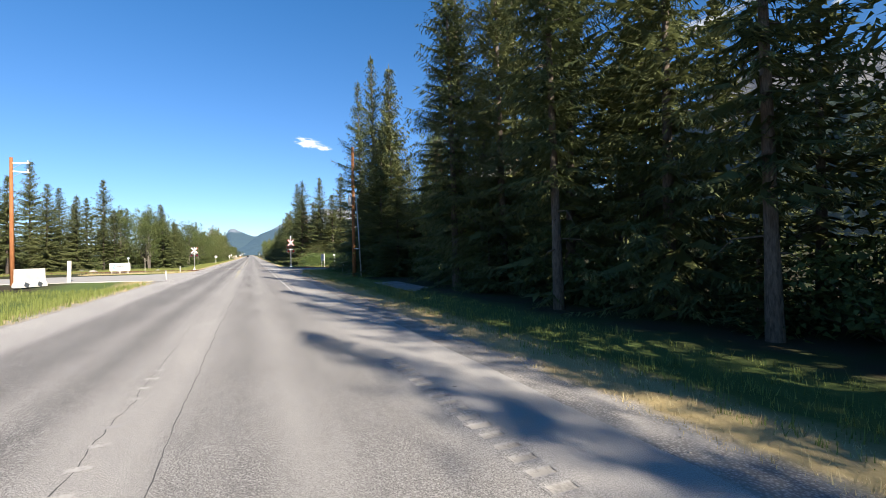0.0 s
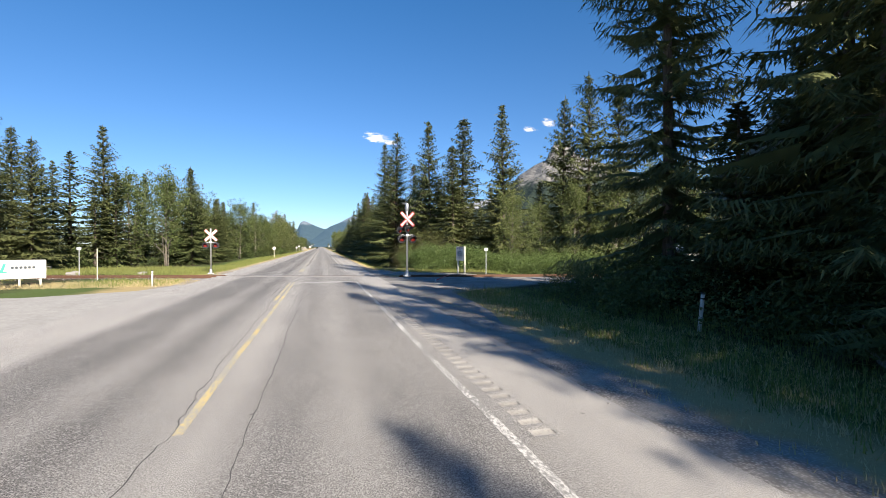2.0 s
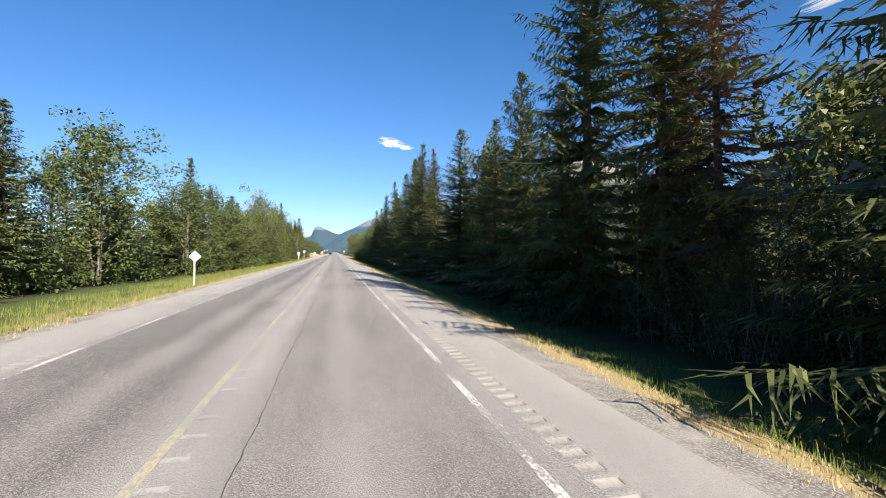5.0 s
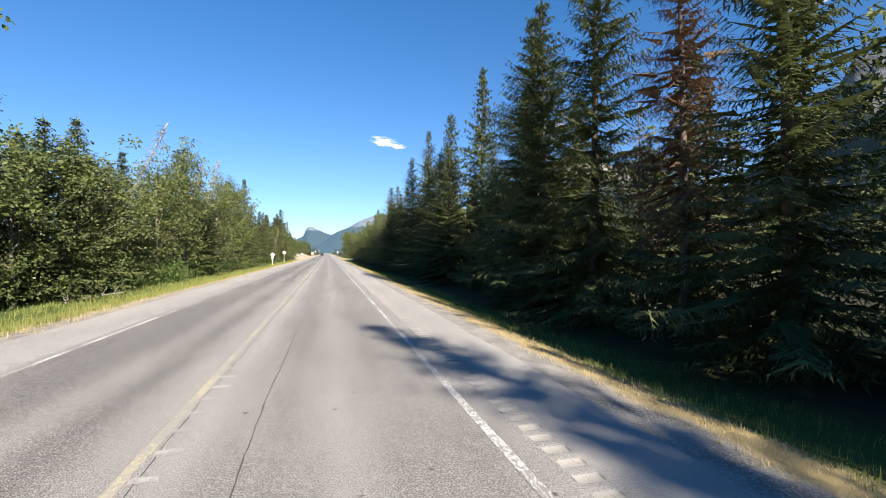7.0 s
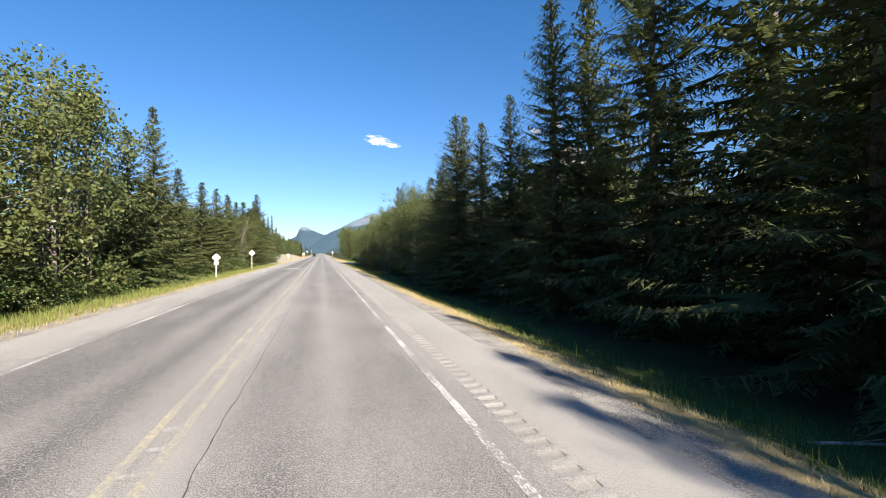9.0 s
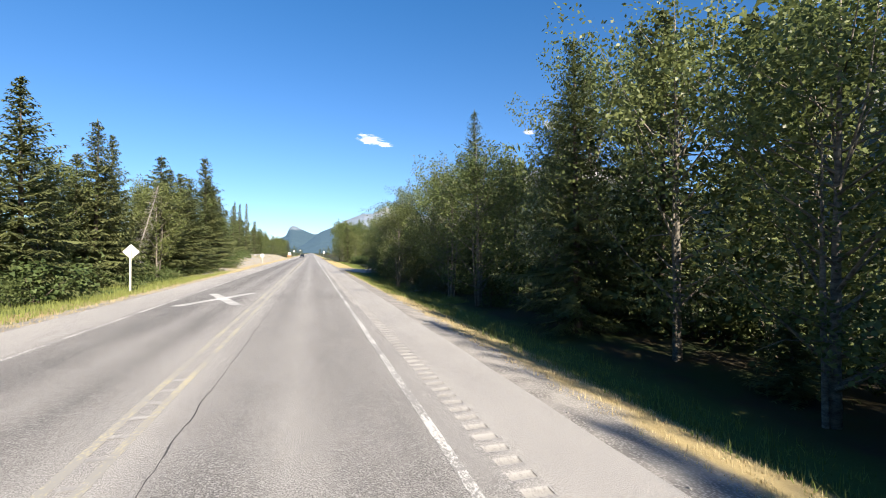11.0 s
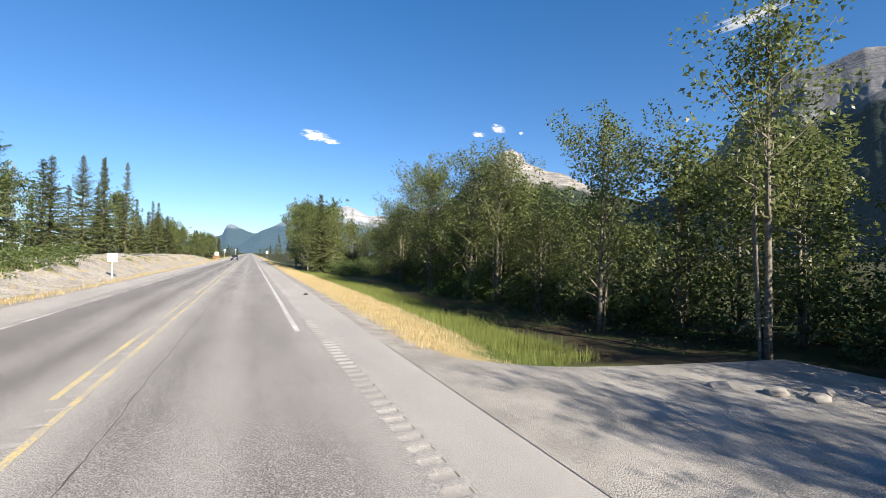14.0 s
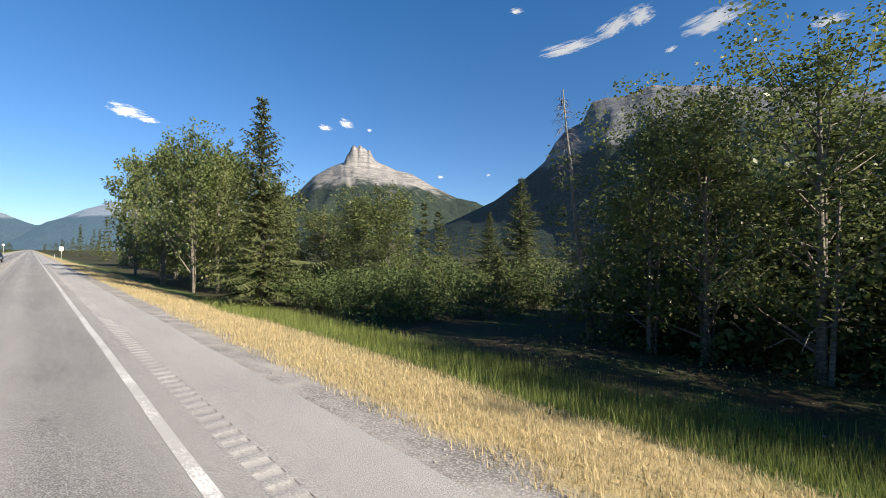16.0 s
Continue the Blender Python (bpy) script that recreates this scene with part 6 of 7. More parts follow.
def business_sign():
    top = empty("sign_board", "white board with a green mark on low posts among shrubs", "sign", (-16.6, 73.1, -0.3), 22)
    bm = bmesh.new()
    board(bm, 2.3, 1.05, 0.06, pose(0, 0, 1.18), 0.03)
    panel = part("panel", bm, WHITE_PAINT, top)
    for x in (-0.9, 0, 0.9):
        bm = bmesh.new()
        add_box(bm, (0.1, 0.1, 1.5), pose(x, 0.09, 0.72), 0.01)
        part("post", bm, PALE_WOOD, top)
    bm = bmesh.new()
    f = [bm.verts.new((x, -0.034, z)) for x, z in ((-0.82, 0.98), (-0.46, 0.98), (-0.5, 1.06), (-0.65, 1.06), (-0.53, 1.5), (-0.65, 1.5))]
    bm.faces.new(f)
    part("emblem", bm, GREEN_PAINT, panel, "green angular emblem")
    bars_on([(-0.28 + k * 0.18, 1.28, 0.13, 0.14) for k in range(6)], panel, DARK_PRINT, -0.034)
    bars_on([(0.15, 1.05, 1.0, 0.04)], panel, GREY_PAINT, -0.034)


business_sign()


def delineator(x, y, h=0.95, tilt=0.0):
    top = empty("delineator_post", "white roadside post with black bands", "delineator", (x, y, float(ground_height(x, y))), 0, "delineator posts")
    m = pose(0, 0, 0, tilt, tilt * 0.7, 0)
    bm = bmesh.new()
    lathe(bm, [(0.05, -0.1), (0.05, h - 0.02), (0.04, h)], 12, m)
    part("post", bm, WHITE_PAINT, top, "", True)
    for z0, z1 in ((h - 0.17, h - 0.13), (h - 0.045, h + 0.006)):
        bm = bmesh.new()
        lathe(bm, [(0.052, z0), (0.052, z1)], 12, m)
        part("band", bm, BLACK_PAINT, top, "black reflector band", True)


delineator(-7.7, 49.25, 0.95, -3)
delineator(-9.3, 70.9, 0.9)
delineator(9.1, 51.8, 1.0, 4)


def rod(x, y, h, label, material=PALE_WOOD, plate=False):
    top = empty("marker_stake", label, "stake", (x, y, float(ground_height(x, y))), 0, "marker stakes")
    bm = bmesh.new()
    add_box(bm, (0.05, 0.035, h + 0.2), pose(0, 0, h / 2 - 0.1), 0.008)
    part("stake", bm, material, top)
    if plate:
        bm = bmesh.new()
        board(bm, 0.3, 0.2, 0.01, pose(0, -0.03, h - 0.12), 0.01)
        part("plate", bm, GREY_PAINT, top)


rod(-14.5, 77.2, 2.1, "pale wooden stake beside the railway")
rod(12.05, 75.4, 2.1, "tall grey stake with a small plate by the railway ballast", GREY_PAINT, True)
rod(-17.4, 81.5, 2.2, "grey stake with a small plate near the railway", GREY_PAINT, True)


def gate_post(x, y, h):
    top = empty("gate_post", "thick pale squared timber post at the lot entrance", "post", (x, y, float(ground_height(x, y))), 12)
    bm = bmesh.new()
    add_box(bm, (0.3, 0.3, h + 0.3), pose(0, 0, h / 2 - 0.15, 0, 1.5, 0), 0.025)
    part("post", bm, PALE_WOOD, top)


gate_post(-15.9, 52.3, 2.0)


def diamond_sign(x, y, size, zc, turn=0, back=True, tab=False, label="warning sign seen from behind, pale metal diamond on a wooden post"):
    top = empty("warning_sign", label, "road sign", (x, y, float(ground_height(x, y))), turn, "roadside warning signs")
    bm = bmesh.new()
    add_box(bm, (0.1, 0.1, zc + 0.35), pose(0, -0.07, zc / 2 - 0.02), 0.01)
    part("post", bm, PALE_WOOD, top, "yellowish wooden post")
    bm = bmesh.new()
    board(bm, size, size, 0.006, pose(0, 0, zc, 0, 45, 0), 0.05)
    part("plate", bm, GALV if not back else simple("bare_aluminium", (0.62, 0.62, 0.6), 0.5, 0.25, 0.06, 4, 0.02), top, "pale unpainted back of the plate")
    if tab:
        bm = bmesh.new()
        board(bm, 0.45, 0.35, 0.006, pose(0, 0, zc - size * 0.9), 0.03)
        part("tab", bm, GREY_PAINT, top)


def rect_sign(x, y, w, h, zc, material, label, turn=0, wood=PALE_WOOD):
    top = empty("road_sign", label, "road sign", (x, y, float(ground_height(x, y))), turn, "roadside signs")
    bm = bmesh.new()
    add_box(bm, (0.09, 0.09, zc + 0.3), pose(0, 0.06, zc / 2), 0.01)
    part("post", bm, wood, top)
    bm = bmesh.new()
    board(bm, w, h, 0.008, pose(0, 0, zc), 0.04)
    part("plate", bm, material, top)


def barrier_block(x, y, turn, w=2.0, h=1.45):
    top = empty("concrete_barrier", "pale concrete barrier block with two slots", "barrier", (x, y, -0.12), turn)
    bm = bmesh.new()
    prof = [(-0.32, 0), (-0.32, 0.2), (-0.14, 0.5), (-0.09, h), (0.09, h), (0.14, 0.5), (0.32, 0.2), (0.32, 0)]
    ends = [[bm.verts.new((sx * w / 2, py, pz)) for py, pz in prof] for sx in (-1, 1)]
    for i in range(len(prof)):
        j = (i + 1) % len(prof)
        bm.faces.new((ends[0][i], ends[0][j], ends[1][j], ends[1][i]))
    bm.faces.new(ends[0][::-1])
    bm.faces.new(ends[1])
    part("block", bm, CONCRETE, top)
    # dark plates on the face stand in for the shade inside hollow slots
    for k in (-0.5, 0.55):
        bm = bmesh.new()
        add_box(bm, (0.34, 0.06, 0.35), pose(k, -0.31, 0.2, -8, 28, 0), 0.02)
        part("slot", bm, DARK_PRINT, top, "dark plate for the shade in a lifting slot")


barrier_block(-17.1, 47.6, 58, 2.3, 1.5)
diamond_sign(-9.4, 139.8, 0.56, 2.0)
diamond_sign(-10.0, 237.6, 0.6, 2.05, tab=True)
diamond_sign(-10.15, 262.5, 0.66, 2.5)


def utility_pole(x, y, h, label, transformer, turn=0.0, arms=0):
    top = empty("utility_pole", label, "utility pole", (x, y, float(ground_height(x, y))), turn, "utility poles")
    bm = bmesh.new()
    add_tube(bm, [(0, 0, -0.5), (0, 0, h * 0.5), (0.03, 0, h)], [0.175, 0.15, 0.115], 14)
    part("pole", bm, POLE_WOOD, top, "reddish treated timber pole", True)
    if transformer:
        bm = bmesh.new()
        lathe(bm, [(0.16, 0), (0.2, 0.03), (0.2, 0.85), (0.17, 0.93), (0.06, 0.95)], 18, pose(-0.3, -0.1, 6.55))
        tank = part("transformer", bm, GREY_PAINT, top, "pale grey transformer can", True)
        for dx in (-0.08, 0.08):
            bm = bmesh.new()
            lathe(bm, [(0.03, 0.9), (0.045, 1.0), (0.03, 1.06), (0.045, 1.12), (0.02, 1.2)], 10, pose(-0.3 + dx, -0.1, 6.55))
            part("bushing", bm, GREY_PAINT, tank, "porcelain bushing", True)
        bm = bmesh.new()
        add_box(bm, (0.3, 0.06, 0.08), pose(-0.15, -0.05, 6.75))
        add_box(bm, (0.3, 0.06, 0.08), pose(-0.15, -0.05, 7.25))
        part("bracket", bm, GALV, top)
        bm = bmesh.new()
        add_box(bm, (0.14, 0.02, 0.05), pose(-0.02, -0.17, 2.2))
        add_box(bm, (0.14, 0.02, 0.05), pose(-0.02, -0.17, 2.32))
        part("tag", bm, simple("yellow_tag", (0.6, 0.45, 0.1), 0.5), top, "two small yellow tags")
    for k in range(arms):
        z = h - 0.45 - k * 0.75
        bm = bmesh.new()
        add_box(bm, (1.25, 0.09, 0.11), pose(0.62, 0, z, 0, -4 if k == 0 else 3, 0), 0.008)
        arm = part("crossarm", bm, PALE_WOOD, top, "pale crossarm")
        bm = bmesh.new()
        lathe(bm, [(0.04, 0.05), (0.06, 0.12), (0.04, 0.18), (0.05, 0.24), (0.02, 0.28)], 10, pose(1.15, 0, z))
        part("insulator", bm, GREY_PAINT, arm, "", True)
        bm = bmesh.new()
        add_tube(bm, [(0.05, 0, z - 0.5), (0.75, 0, z - 0.05)], [0.02, 0.02], 6)
        part("brace", bm, GALV, arm)
    return top


utility_pole(8.36, 41.9, 12.0, "tall brown utility pole with a grey transformer", True)
utility_pole(-19.2, 50.2, 11.0, "brown utility pole with short crossarms", False, 0, 2)


def conduit():
    top = empty("conduit_mast", "grey steel conduit strapped beside the utility pole", "conduit", (8.9, 41.4, float(ground_height(8.9, 41.4))))
    bm = bmesh.new()
    add_tube(bm, [(0, 0, -0.3), (-0.12, 0.25, 3.6), (-0.28, 0.5, 7.6)], [0.065, 0.06, 0.055], 12)
    part("tube", bm, GREY_PAINT, top, "", True)
    for z in (2.6, 4.6, 6.0, 7.1):
        bm = bmesh.new()
        add_box(bm, (0.42, 0.05, 0.06), pose(-0.28 - 0.02 * z, 0.12 + 0.055 * z, z, 0, 0, -18))
        part("strap", bm, GALV, top, "steel stand-off strap")


conduit()


def shed():
    top = empty("shed", "small white shed with a low gable roof", "shed", (19.6, 63.4, float(ground_height(19.6, 63.4))), -20)
    w, d, h, r = 2.0, 2.4, 2.0, 0.4
    bm = bmesh.new()
    add_box(bm, (w, d, h), pose(0, 0, h / 2), 0.02)
    wall = part("wall", bm, WHITE_PAINT, top, "white metal cladding")
    for k in range(6):
        bm = bmesh.new()
        add_box(bm, (w + 0.03, d + 0.03, 0.02), pose(0, 0, 0.3 + k * 0.3))
        part("cladding_rib", bm, GREY_PAINT, wall)
    bm = bmesh.new()
    v = [bm.verts.new(p) for p in ((-w / 2 - 0.2, -d / 2 - 0.2, h), (w / 2 + 0.2, -d / 2 - 0.2, h), (0, -d / 2 - 0.2, h + r), (-w / 2 - 0.2, d / 2 + 0.2, h), (w / 2 + 0.2, d / 2 + 0.2, h), (0, d / 2 + 0.2, h + r))]
    for q in ((0, 1, 2), (5, 4, 3), (0, 2, 5, 3), (2, 1, 4, 5), (1, 0, 3, 4)):
        bm.faces.new([v[i] for i in q])
    part("roof", bm, WHITE_PAINT, top, "pale sheet roof")


shed()


def green_box(x, y, turn):
    top = empty("container", "teal green cabin half hidden among the poplars", "container", (x, y, float(ground_height(x, y))), turn)
    bm = bmesh.new()
    add_box(bm, (2.3, 2.4, 1.05), pose(0, 0, 0.55), 0.03)
    body = part("body", bm, TEAL_PAINT, top)
    for k in range(7):
        bm = bmesh.new()
        add_box(bm, (0.09, 2.46, 0.95), pose(-0.96 + k * 0.32, 0, 0.55))
        part("corrugation", bm, TEAL_PAINT, body)


green_box(26.0, 280.6, -30)


def stop_cable():
    top = empty("guy_wire_guard", "red sleeve over a guy wire running down to the gravel", "guy wire", (6.4, 69.25, -0.02))
    bm = bmesh.new()
    add_tube(bm, [(1.85, 3.15, 0.2), (1.05, 1.75, 0.17), (0.12, 0, 0.08)], [0.03, 0.03, 0.03], 8)
    part("sleeve", bm, RED_PAINT, top, "", True)
    bm = bmesh.new()
    lathe(bm, [(0.05, -0.05), (0.05, 0.12), (0.02, 0.15)], 8, pose(0.1, -0.04, 0))
    part("anchor", bm, WHITE_PAINT, top)


stop_cable()


def tyre_scrap():
    vs, fs = [], []
    for i in range(9):
        a = i / 8
        c = Vector((0.05 * math.sin(a * 4), 0.45 * a - 0.2, 0.03 + 0.05 * math.sin(a * 3.0)))
        w = 0.11 - 0.05 * abs(a - 0.4)
        vs += [c + Vector((-w, 0.02, 0.02)), c + Vector((w, -0.02, 0.0)), c + Vector((w, 0, -0.02)), c + Vector((-w, 0, -0.01))]
    for i in range(8):
        k = i * 4
        fs += [(k + j, k + (j + 1) % 4, k + 4 + (j + 1) % 4, k + 4 + j) for j in range(4)]
    fs += [(0, 3, 2, 1), (32, 33, 34, 35)]
    ob = new("tyre_scrap", mesh_of("tyre_scrap", vs, fs, [RUBBER]))
    ob.matrix_basis = pose(3.3, 316.4, 0.0, 0, 0, -35) @ Matrix.Scale(0.75, 4)
    tagged(ob, "torn strip of black tyre rubber on the shoulder", "tyre scrap")


tyre_scrap()


def paper(x, y):
    bm = bmesh.new()
    bmesh.ops.create_grid(bm, x_segments=5, y_segments=5, size=0.11)
    for v in bm.verts:
        v.co.z = 0.03 + 0.03 * noise.noise(v.co * 14)
    me = bpy.data.meshes.new("litter")
    bm.to_mesh(me)
    bm.free()
    me.materials.append(WHITE_PAINT)
    ob = new("litter", me)
    ob.matrix_basis = pose(x, y, float(ground_height(x, y)) - 0.01, 0, 0, 25)
    tagged(ob, "crumpled scrap of white paper on the gravel edge", "litter")


paper(4.3, 150.0)


def car(x, y):
    """An oncoming estate car, dark, standing in the far lane."""
    top = empty("car", "dark blue car facing the camera in the far lane", "car", (x, y, 0.0))
    sec = [(-2.2, 0.42, 0.72, 0.8), (-2.05, 0.32, 0.86, 0.86), (-1.2, 0.28, 0.98, 0.9), (-0.55, 0.27, 1.02, 0.9), (1.7, 0.28, 1.04, 0.9), (2.15, 0.34, 0.98, 0.86), (2.25, 0.45, 0.8, 0.8)]
    bm = bmesh.new()
    rings = [[bm.verts.new(p) for p in ((-w, yy, lo), (-w - 0.02, yy, (lo + hi) / 2), (-w + 0.05, yy, hi), (w - 0.05, yy, hi), (w + 0.02, yy, (lo + hi) / 2), (w, yy, lo))] for yy, lo, hi, w in sec]
    for a, b in zip(rings, rings[1:]):
        for k in range(6):
            bm.faces.new((a[k], b[k], b[(k + 1) % 6], a[(k + 1) % 6]))
    bm.faces.new(rings[0])
    bm.faces.new(rings[-1][::-1])
    body = part("body", bm, CAR_PAINT, top, "dark blue bodywork", True)
    bm = bmesh.new()
    lo = [bm.verts.new(p) for p in ((-0.83, -0.75, 1.0), (0.83, -0.75, 1.0), (0.83, 2.05, 1.02), (-0.83, 2.05, 1.02))]
    hi = [bm.verts.new(p) for p in ((-0.66, 0.05, 1.52), (0.66, 0.05, 1.52), (0.66, 1.7, 1.52), (-0.66, 1.7, 1.52))]
    for k in range(4):
        bm.faces.new((lo[k], lo[(k + 1) % 4], hi[(k + 1) % 4], hi[k]))
    bm.faces.new(hi)
    part("cabin_glass", bm, CAR_GLASS, top, "dark windows")
    bm = bmesh.new()
    add_box(bm, (1.36, 1.7, 0.05), pose(0, 0.87, 1.545), 0.02)
    part("roof", bm, CAR_PAINT, top)
    for s in (-1, 1):
        bm = bmesh.new()
        add_box(bm, (0.38, 0.1, 0.15), pose(s * 0.6, -2.13, 0.7), 0.03)
        part("headlight", bm, LAMP_GLASS, body, "clear headlight")
        for yy in (-1.4, 1.4):
            bm = bmesh.new()
            lathe(bm, [(0.27, -0.1), (0.33, -0.08), (0.33, 0.08), (0.27, 0.1)], 18, pose(s * 0.8, yy, 0.33, 0, 90, 0))
            wheel = part("wheel", bm, RUBBER, top, "black tyre", True)
            bm = bmesh.new()
            lathe(bm, [(0.2, -0.105), (0.21, 0.0), (0.2, 0.105)], 14, pose(s * 0.8, yy, 0.33, 0, 90, 0))
            part("rim", bm, GALV, wheel)
    bm = bmesh.new()
    add_box(bm, (0.9, 0.05, 0.14), pose(0, -2.17, 0.58), 0.02)
    part("grille", bm, BLACK_PAINT, body)
    bm = bmesh.new()
    add_box(bm, (0.46, 0.02, 0.1), pose(0, -2.2, 0.45), 0.005)
    part("number_plate", bm, WHITE_PAINT, body)


car(-3.6, 436.0)


def rock(x, y, s, label="pale limestone boulder beside the driveway"):
    bm = bmesh.new()
    bmesh.ops.create_icosphere(bm, subdivisions=2, radius=1.0)
    o = Vector((x * 3.1, y * 1.7, s))
    for v in bm.verts:
        v.co *= 0.75 + 0.55 * noise.noise(v.co * 0.9 + o)
        v.co.x *= 1.25
        v.co.z *= 0.62
    me = bpy.data.meshes.new("boulder")
    bm.to_mesh(me)
    bm.free()
    me.materials.append(STONE)
    ob = new("boulder", me)
    ob.matrix_basis = pose(x, y, float(ground_height(x, y)) + s * 0.22, 0, 0, x * 77) @ Matrix.Scale(s, 4)
    tagged(ob, label, "boulder", "boulders")


rock_rng = np.random.default_rng(21)
for k in range(13):
    rock(8.6 + k * 0.55 + rock_rng.normal(0, 0.1), 297.2 - k * 0.16 + rock_rng.normal(0, 0.25), 0.13 + 0.13 * rock_rng.random())
for x, y, s in ((-27, 96, 0.9), (-30, 94, 0.7), (-19, 84, 0.5), (-22.5, 84.6, 0.6), (-38, 90, 1.0), (-14, 83.5, 0.35)):
    rock(x, y, s, "pale boulder in the grass by the railway")


def rubble(name, label, n, place, lo, hi, seed):
    """Loose stones in one mesh."""
    r = np.random.default_rng(seed)
    base_v = np.array([(0, 0, 0.7), (0.9, 0.1, 0.1), (0.2, 0.8, 0.05), (-0.8, 0.4, 0.1), (-0.6, -0.7, 0.0), (0.4, -0.85, 0.05), (0, 0, -0.4)])
    base_f = np.array([(0, 1, 2), (0, 2, 3), (0, 3, 4), (0, 4, 5), (0, 5, 1), (6, 2, 1), (6, 3, 2), (6, 4, 3), (6, 5, 4), (6, 1, 5)])
    xy = np.array([place(r) for _ in range(n)])
    z = ground_height(xy[:, 0], xy[:, 1])
    s = lo * (hi / lo) ** (r.random(n) ** 2.2)
    a = r.random(n) * math.tau
    v = base_v[None] * (0.65 + 0.7 * r.random((n, 7, 3)))
    ca, sa = np.cos(a)[:, None], np.sin(a)[:, None]
    v = np.stack([v[..., 0] * ca - v[..., 1] * sa, v[..., 0] * sa + v[..., 1] * ca, v[..., 2]], -1) * s[:, None, None]
    v = v + np.stack([xy[:, 0], xy[:, 1], z + s * 0.1], -1)[:, None]
    f = base_f[None] + (np.arange(n) * 7)[:, None, None]
    tagged(new(name, quick_mesh(name, v.reshape(-1, 3), f.reshape(-1, 3), STONE)), label, "stones", kind="stuff")


rubble("loose_stones", "pale rubble on the bank beside the far lane", 3600, lambda r: (-9.0 - 8 * r.random() ** 1.2, 282 + 150 * r.random()), 0.03, 0.16, 1)
rubble("loose_stones", "grey rubble dumped beside the driveway", 900, lambda r: (7.2 + 6 * r.random(), 291.2 + 3.6 * r.random()), 0.05, 0.26, 2)
rubble("loose_stones", "dark stones on the forest floor beyond the grass", 160, lambda r: (9.5 + 4 * r.random(), 329 + 18 * r.random()), 0.015, 0.05, 3)
rubble("loose_stones", "railway ballast stones", 2000, lambda r: tuple(rail_place((-24 + 15.5 * r.random()) if r.random() < 0.5 else 5.8 + 14 * r.random(), r.normal(0, 1.2), 0).xy), 0.03, 0.07, 4)
rubble("loose_stones", "gravel grains along the edge of the pavement", 3600, lambda r: (3.55 + 0.9 * r.random() ** 1.4, -4 + 350 * r.random()), 0.008, 0.03, 5)


def fallen_log(x, y, turn, length, r0, label="grey fallen branch at the foot of the trees"):
    bm = bmesh.new()
    rr = np.random.default_rng(int(abs(y)))
    pts = [(length * (k / 5 - 0.5), rr.normal(0, 0.06), r0 + 0.06 * k) for k in range(6)]
    add_tube(bm, pts, [r0 * (1 - 0.14 * k) for k in range(6)], 7)
    for k in range(5):
        p = Vector(pts[k])
        a = rr.random() * math.tau
        q = p + Vector((0.3, math.cos(a) * 0.5, abs(math.sin(a)) * 0.5))
        add_tube(bm, [p, q], [r0 * 0.4, 0.008], 4, False)
    me = bpy.data.meshes.new("fallen_branch")
    bm.to_mesh(me)
    bm.free()
    me.materials.append(SNAG_BARK)
    ob = new("fallen_branch", me)
    ob.matrix_basis = pose(x, y, float(ground_height(x, y)) - 0.02, 0, 0, turn)
    tagged(ob, label, "branch", "fallen branches")


for row in ((9.0, 105.5, 20, 3.8, 0.05), (9.4, 107.0, 70, 2.6, 0.06), (8.2, 193.5, -30, 3.6, 0.04), (8.9, 190.0, 10, 2.8, 0.05), (9.6, 268.0, 20, 3.0, 0.06), (9.8, 48.5, 50, 2.4, 0.05), (9.4, 46.0, 15, 3.0, 0.05), (-13.0, 178.0, 40, 3.0, 0.05), (-13.4, 176.0, 110, 2.2, 0.05)):
    fallen_log(*row)


def barricade(x, y):
    top = empty("barricade", "orange and white road-work barricade with a white board", "barricade", (x, y, float(ground_height(x, y))), 10)
    for s in (-0.8, 0.8):
        bm = bmesh.new()
        add_box(bm, (0.08, 0.08, 1.3), pose(s, 0, 0.65), 0.01)
        add_box(bm, (0.08, 0.9, 0.08), pose(s, 0, 0.06), 0.01)
        part("leg", bm, simple("orange_paint", (0.32, 0.16, 0.08), 0.6), top)
    for z in (0.45, 0.85, 1.2):
        bm = bmesh.new()
        add_box(bm, (2.2, 0.05, 0.2), pose(0, -0.07, z), 0.01)
        part("plank", bm, simple("orange_plank", (0.36, 0.18, 0.09), 0.6), top)
    bm = bmesh.new()
    board(bm, 1.3, 1.2, 0.03, pose(0.1, -0.1, 2.0), 0.03)
    part("board", bm, WHITE_PAINT, top)


barricade(-10.2, 466.0)
rect_sign(11.6, 28.95, 0.3, 0.32, 0.76, WHITE_PAINT, "small white notice on a short post at the forest edge", -40, POLE_WOOD)
rect_sign(-9.0, 495.0, 0.8, 0.8, 3.2, WHITE_PAINT, "white square sign back on a wooden post")
rect_sign(-9.2, 640.0, 0.9, 0.9, 4.4, WHITE_PAINT, "white square sign back on a wooden post")
rect_sign(7.0, 500.0, 0.9, 1.2, 2.9, WHITE_PAINT, "white rectangular sign on a post at the road edge")
rect_sign(-10.0, 337.6, 0.72, 0.7, 1.75, WHITE_PAINT, "white square sign back on a thin post by the rubble", 4)
delineator(4.7, 470.0, 1.2)

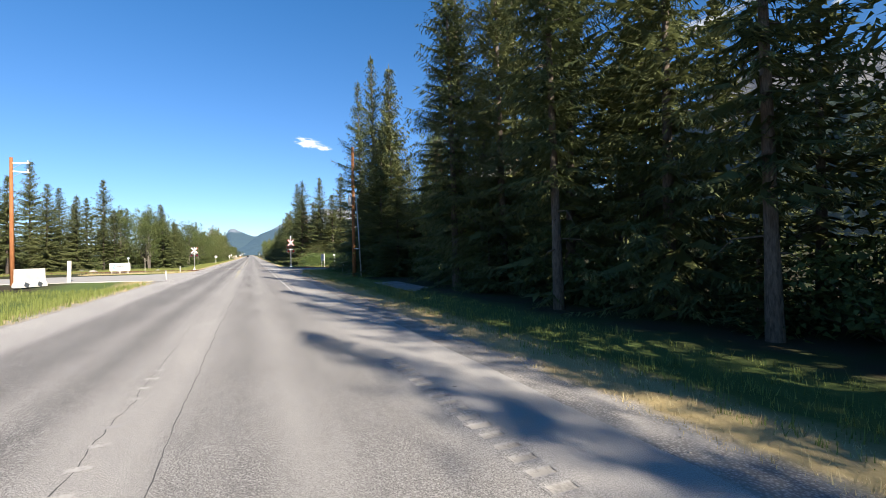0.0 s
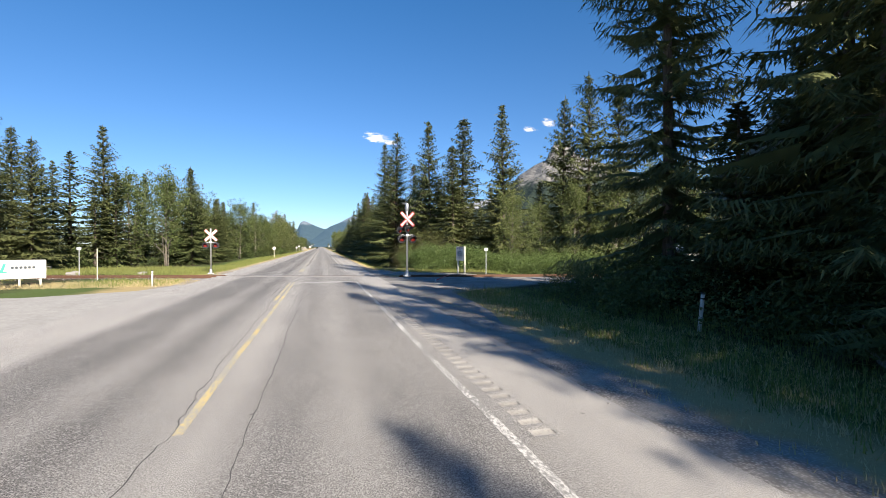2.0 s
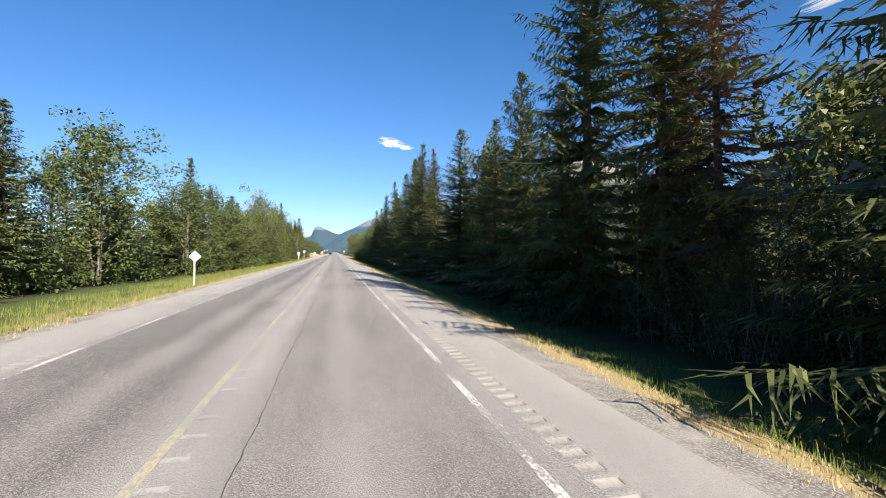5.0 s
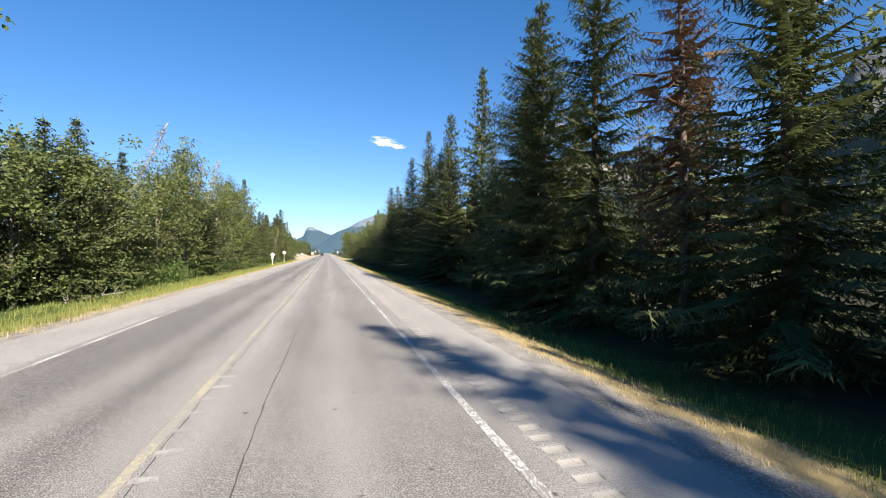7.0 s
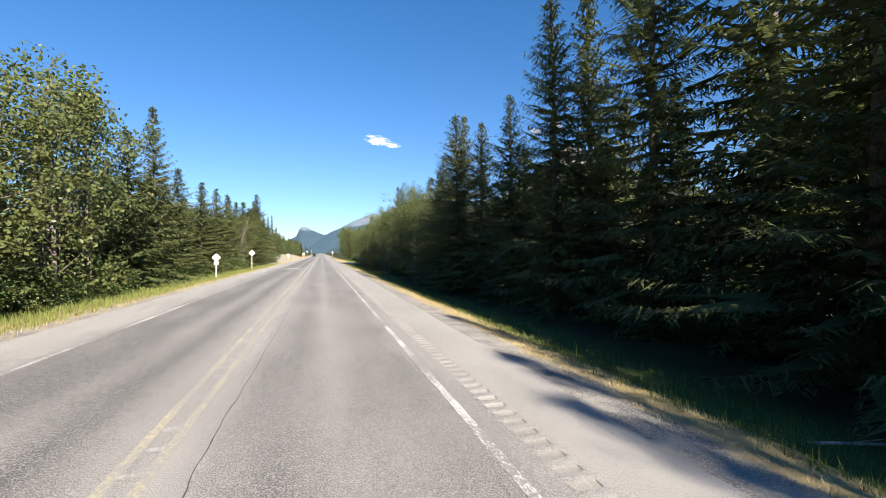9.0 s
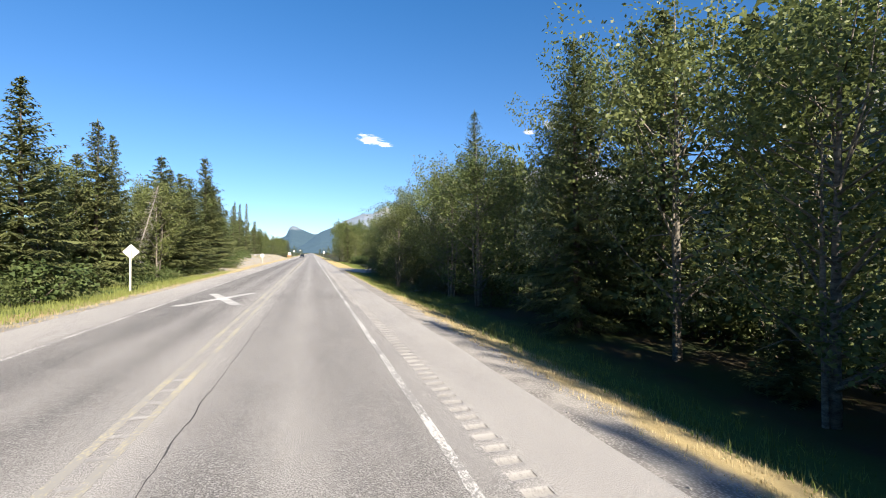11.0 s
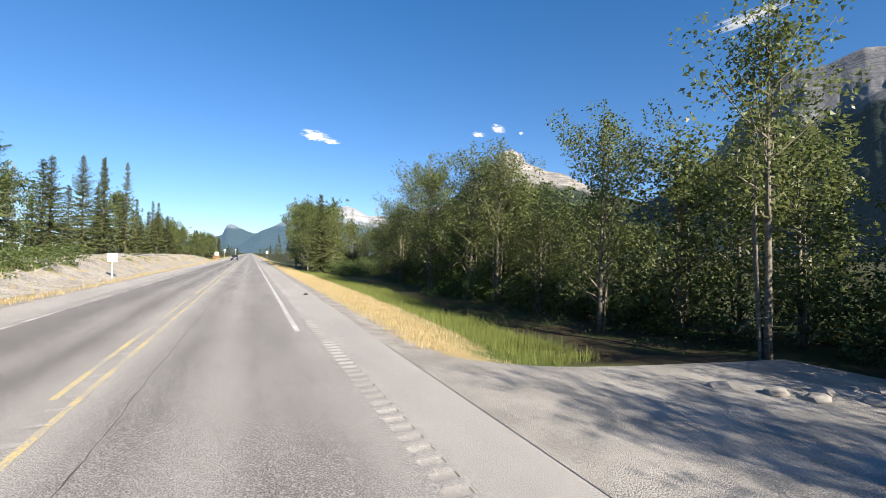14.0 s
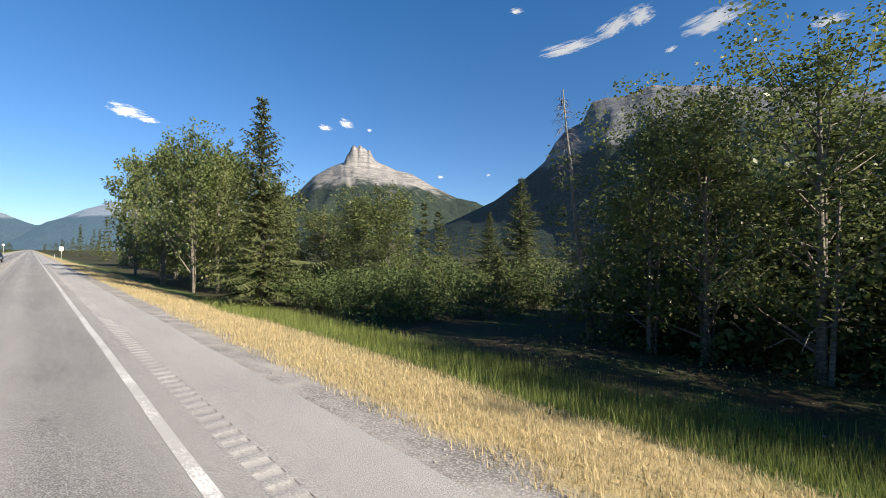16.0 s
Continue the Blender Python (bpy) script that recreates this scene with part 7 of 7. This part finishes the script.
# ---- grass ----
def grass(name, label, n, place, h0, h1, width, material, seed, lean=0.35, tuft=4):
    """Blades in tufts: thin bent kites rooted in the ground."""
    r = np.random.default_rng(seed)
    xy = np.array([place(r) for _ in range(n)])
    xy = np.repeat(xy, tuft, 0) + r.normal(0, 0.07, (n * tuft, 2))
    m = len(xy)
    z = ground_height(xy[:, 0], xy[:, 1]) - 0.02
    a = r.random(m) * math.tau
    tall = np.repeat(h0 + (h1 - h0) * r.random(n), tuft)
    ln = tall * (0.6 + 0.5 * r.random(m))
    tilt = np.abs(r.normal(0, lean, m))
    way = np.stack([np.cos(a) * np.sin(tilt), np.sin(a) * np.sin(tilt), np.cos(tilt)], -1)
    sd = np.stack([-np.sin(a), np.cos(a), 0 * a], -1)
    v, f = blades(np.stack([xy[:, 0], xy[:, 1], z], -1), way, sd, ln, np.full(m, width) * (0.6 + 0.8 * r.random(m)), 0.3 * r.random(m))
    tagged(new(name, quick_mesh(name, v, f, material)), label, "grass", kind="stuff")


def right_ok(x, y):
    return not (51 < y < 64.5 and x < 4.6 + 0.105 * (y - 51) or 64.5 < y < 78.7 and x < 14 or 77 < y < 81 and x < 7.5 or 77 < y < 86 and x < 5.8 or 289 < y < 302)


def along(side, x0, x1, y0, y1, bias=1.0):
    def place(r):
        while True:
            y = y0 + (y1 - y0) * r.random()
            x = x0 + (x1 - x0) * r.random() ** bias
            if side > 0 and not right_ok(x, y):
                continue
            if side < 0 and 44 < y < 71 and x < -7:
                continue
            if side < 0 and 68 < y < 88 and abs(y - RAIL_Y - RAIL_SLOPE * x) < 2.8:
                continue
            return x, y
    return place


grass("dry_grass", "mown dry straw-coloured grass along the road edge", 30000, along(1, 4.35, 5.9, -6, 300), 0.04, 0.15, 0.018, DRY_GRASS, 1, 0.7)
grass("dry_grass", "mown dry straw-coloured grass along the road edge", 34000, along(1, 4.3, 7.2, 301, 352, 0.9), 0.06, 0.22, 0.016, DRY_GRASS, 2, 0.8)
grass("dry_grass", "mown dry straw-coloured grass along the road edge", 14000, along(1, 4.4, 7.4, 352, 430, 1.0), 0.06, 0.26, 0.024, DRY_GRASS, 22, 0.7)
grass("green_grass", "green roadside grass sloping into the ditch", 19000, along(1, 5.3, 8.6, -6, 288, 1.0), 0.08, 0.32, 0.02, GREEN_GRASS, 3, 0.4)
grass("green_grass", "tall green roadside grass with seed heads", 20000, along(1, 7.0, 9.8, 301, 360, 0.8), 0.18, 0.6, 0.013, GREEN_GRASS, 4, 0.3)
grass("green_grass", "grass below the shrubs by the railway", 3200, lambda r: (lambda x: (x, 81.4 - 0.25 * (x - 4) + 2.2 * r.random()))(7.0 + 24 * r.random()), 0.12, 0.5, 0.025, GREEN_GRASS, 5, 0.35)
grass("dry_grass", "dry grass strip along the far road edge", 8000, along(-1, -8.9, -7.7, -6, 300), 0.05, 0.2, 0.022, DRY_GRASS, 6, 0.7)
grass("green_grass", "green meadow grass along the far road edge", 16000, along(-1, -13.5, -8.5, 70, 290, 1.1), 0.2, 0.5, 0.028, GREEN_GRASS, 7, 0.4)
grass("green_grass", "rough grass beside the side road", 5000, along(-1, -18, -8.0, 10, 44, 1.2), 0.25, 0.6, 0.028, GREEN_GRASS, 8, 0.4)
grass("green_grass", "grass between railway and woods", 9000, along(-1, -36, -9.0, 78, 100, 1.0), 0.25, 0.6, 0.035, GREEN_GRASS, 9, 0.4)
grass("dry_grass", "dry grass between side road and railway", 2600, lambda r: (-8.5 - 12 * r.random(), 70.5 + 4.5 * r.random()), 0.08, 0.3, 0.025, DRY_GRASS, 10, 0.6)
grass("dry_grass", "dry grass on the rubble bank", 7000, along(-1, -14, -7.6, 285, 430, 1.3), 0.08, 0.35, 0.03, DRY_GRASS, 11, 0.6)
grass("green_grass", "lush shaded grass in the ditch by the driveway", 6000, along(1, 5.4, 10.0, 258, 287, 0.9), 0.15, 0.5, 0.016, GREEN_GRASS, 12, 0.4)
grass("green_grass", "rough grass and weeds by the level crossing", 4000, along(1, 5.0, 9.5, 79, 98, 0.9), 0.1, 0.36, 0.016, GREEN_GRASS, 13, 0.4)
grass("dry_grass", "dry grass tufts by the level crossing", 3500, along(1, 4.6, 9.0, 79, 98, 1.1), 0.08, 0.3, 0.018, DRY_GRASS, 14, 0.6)
grass("green_grass", "rough grass under the brush by the access road", 4000, along(1, 6.0, 12.0, 40, 64, 0.9), 0.2, 0.55, 0.018, GREEN_GRASS, 15, 0.4)
grass("dry_grass", "matted dry grass on the shaded verge", 7000, along(1, 5.6, 8.8, 42, 64.4, 1.0), 0.06, 0.26, 0.018, DRY_GRASS, 16, 0.8)
grass("green_grass", "short green grass on the verge before the driveway", 6500, along(1, 4.5, 6.8, 256, 288, 1.0), 0.08, 0.26, 0.016, GREEN_GRASS, 17, 0.6)
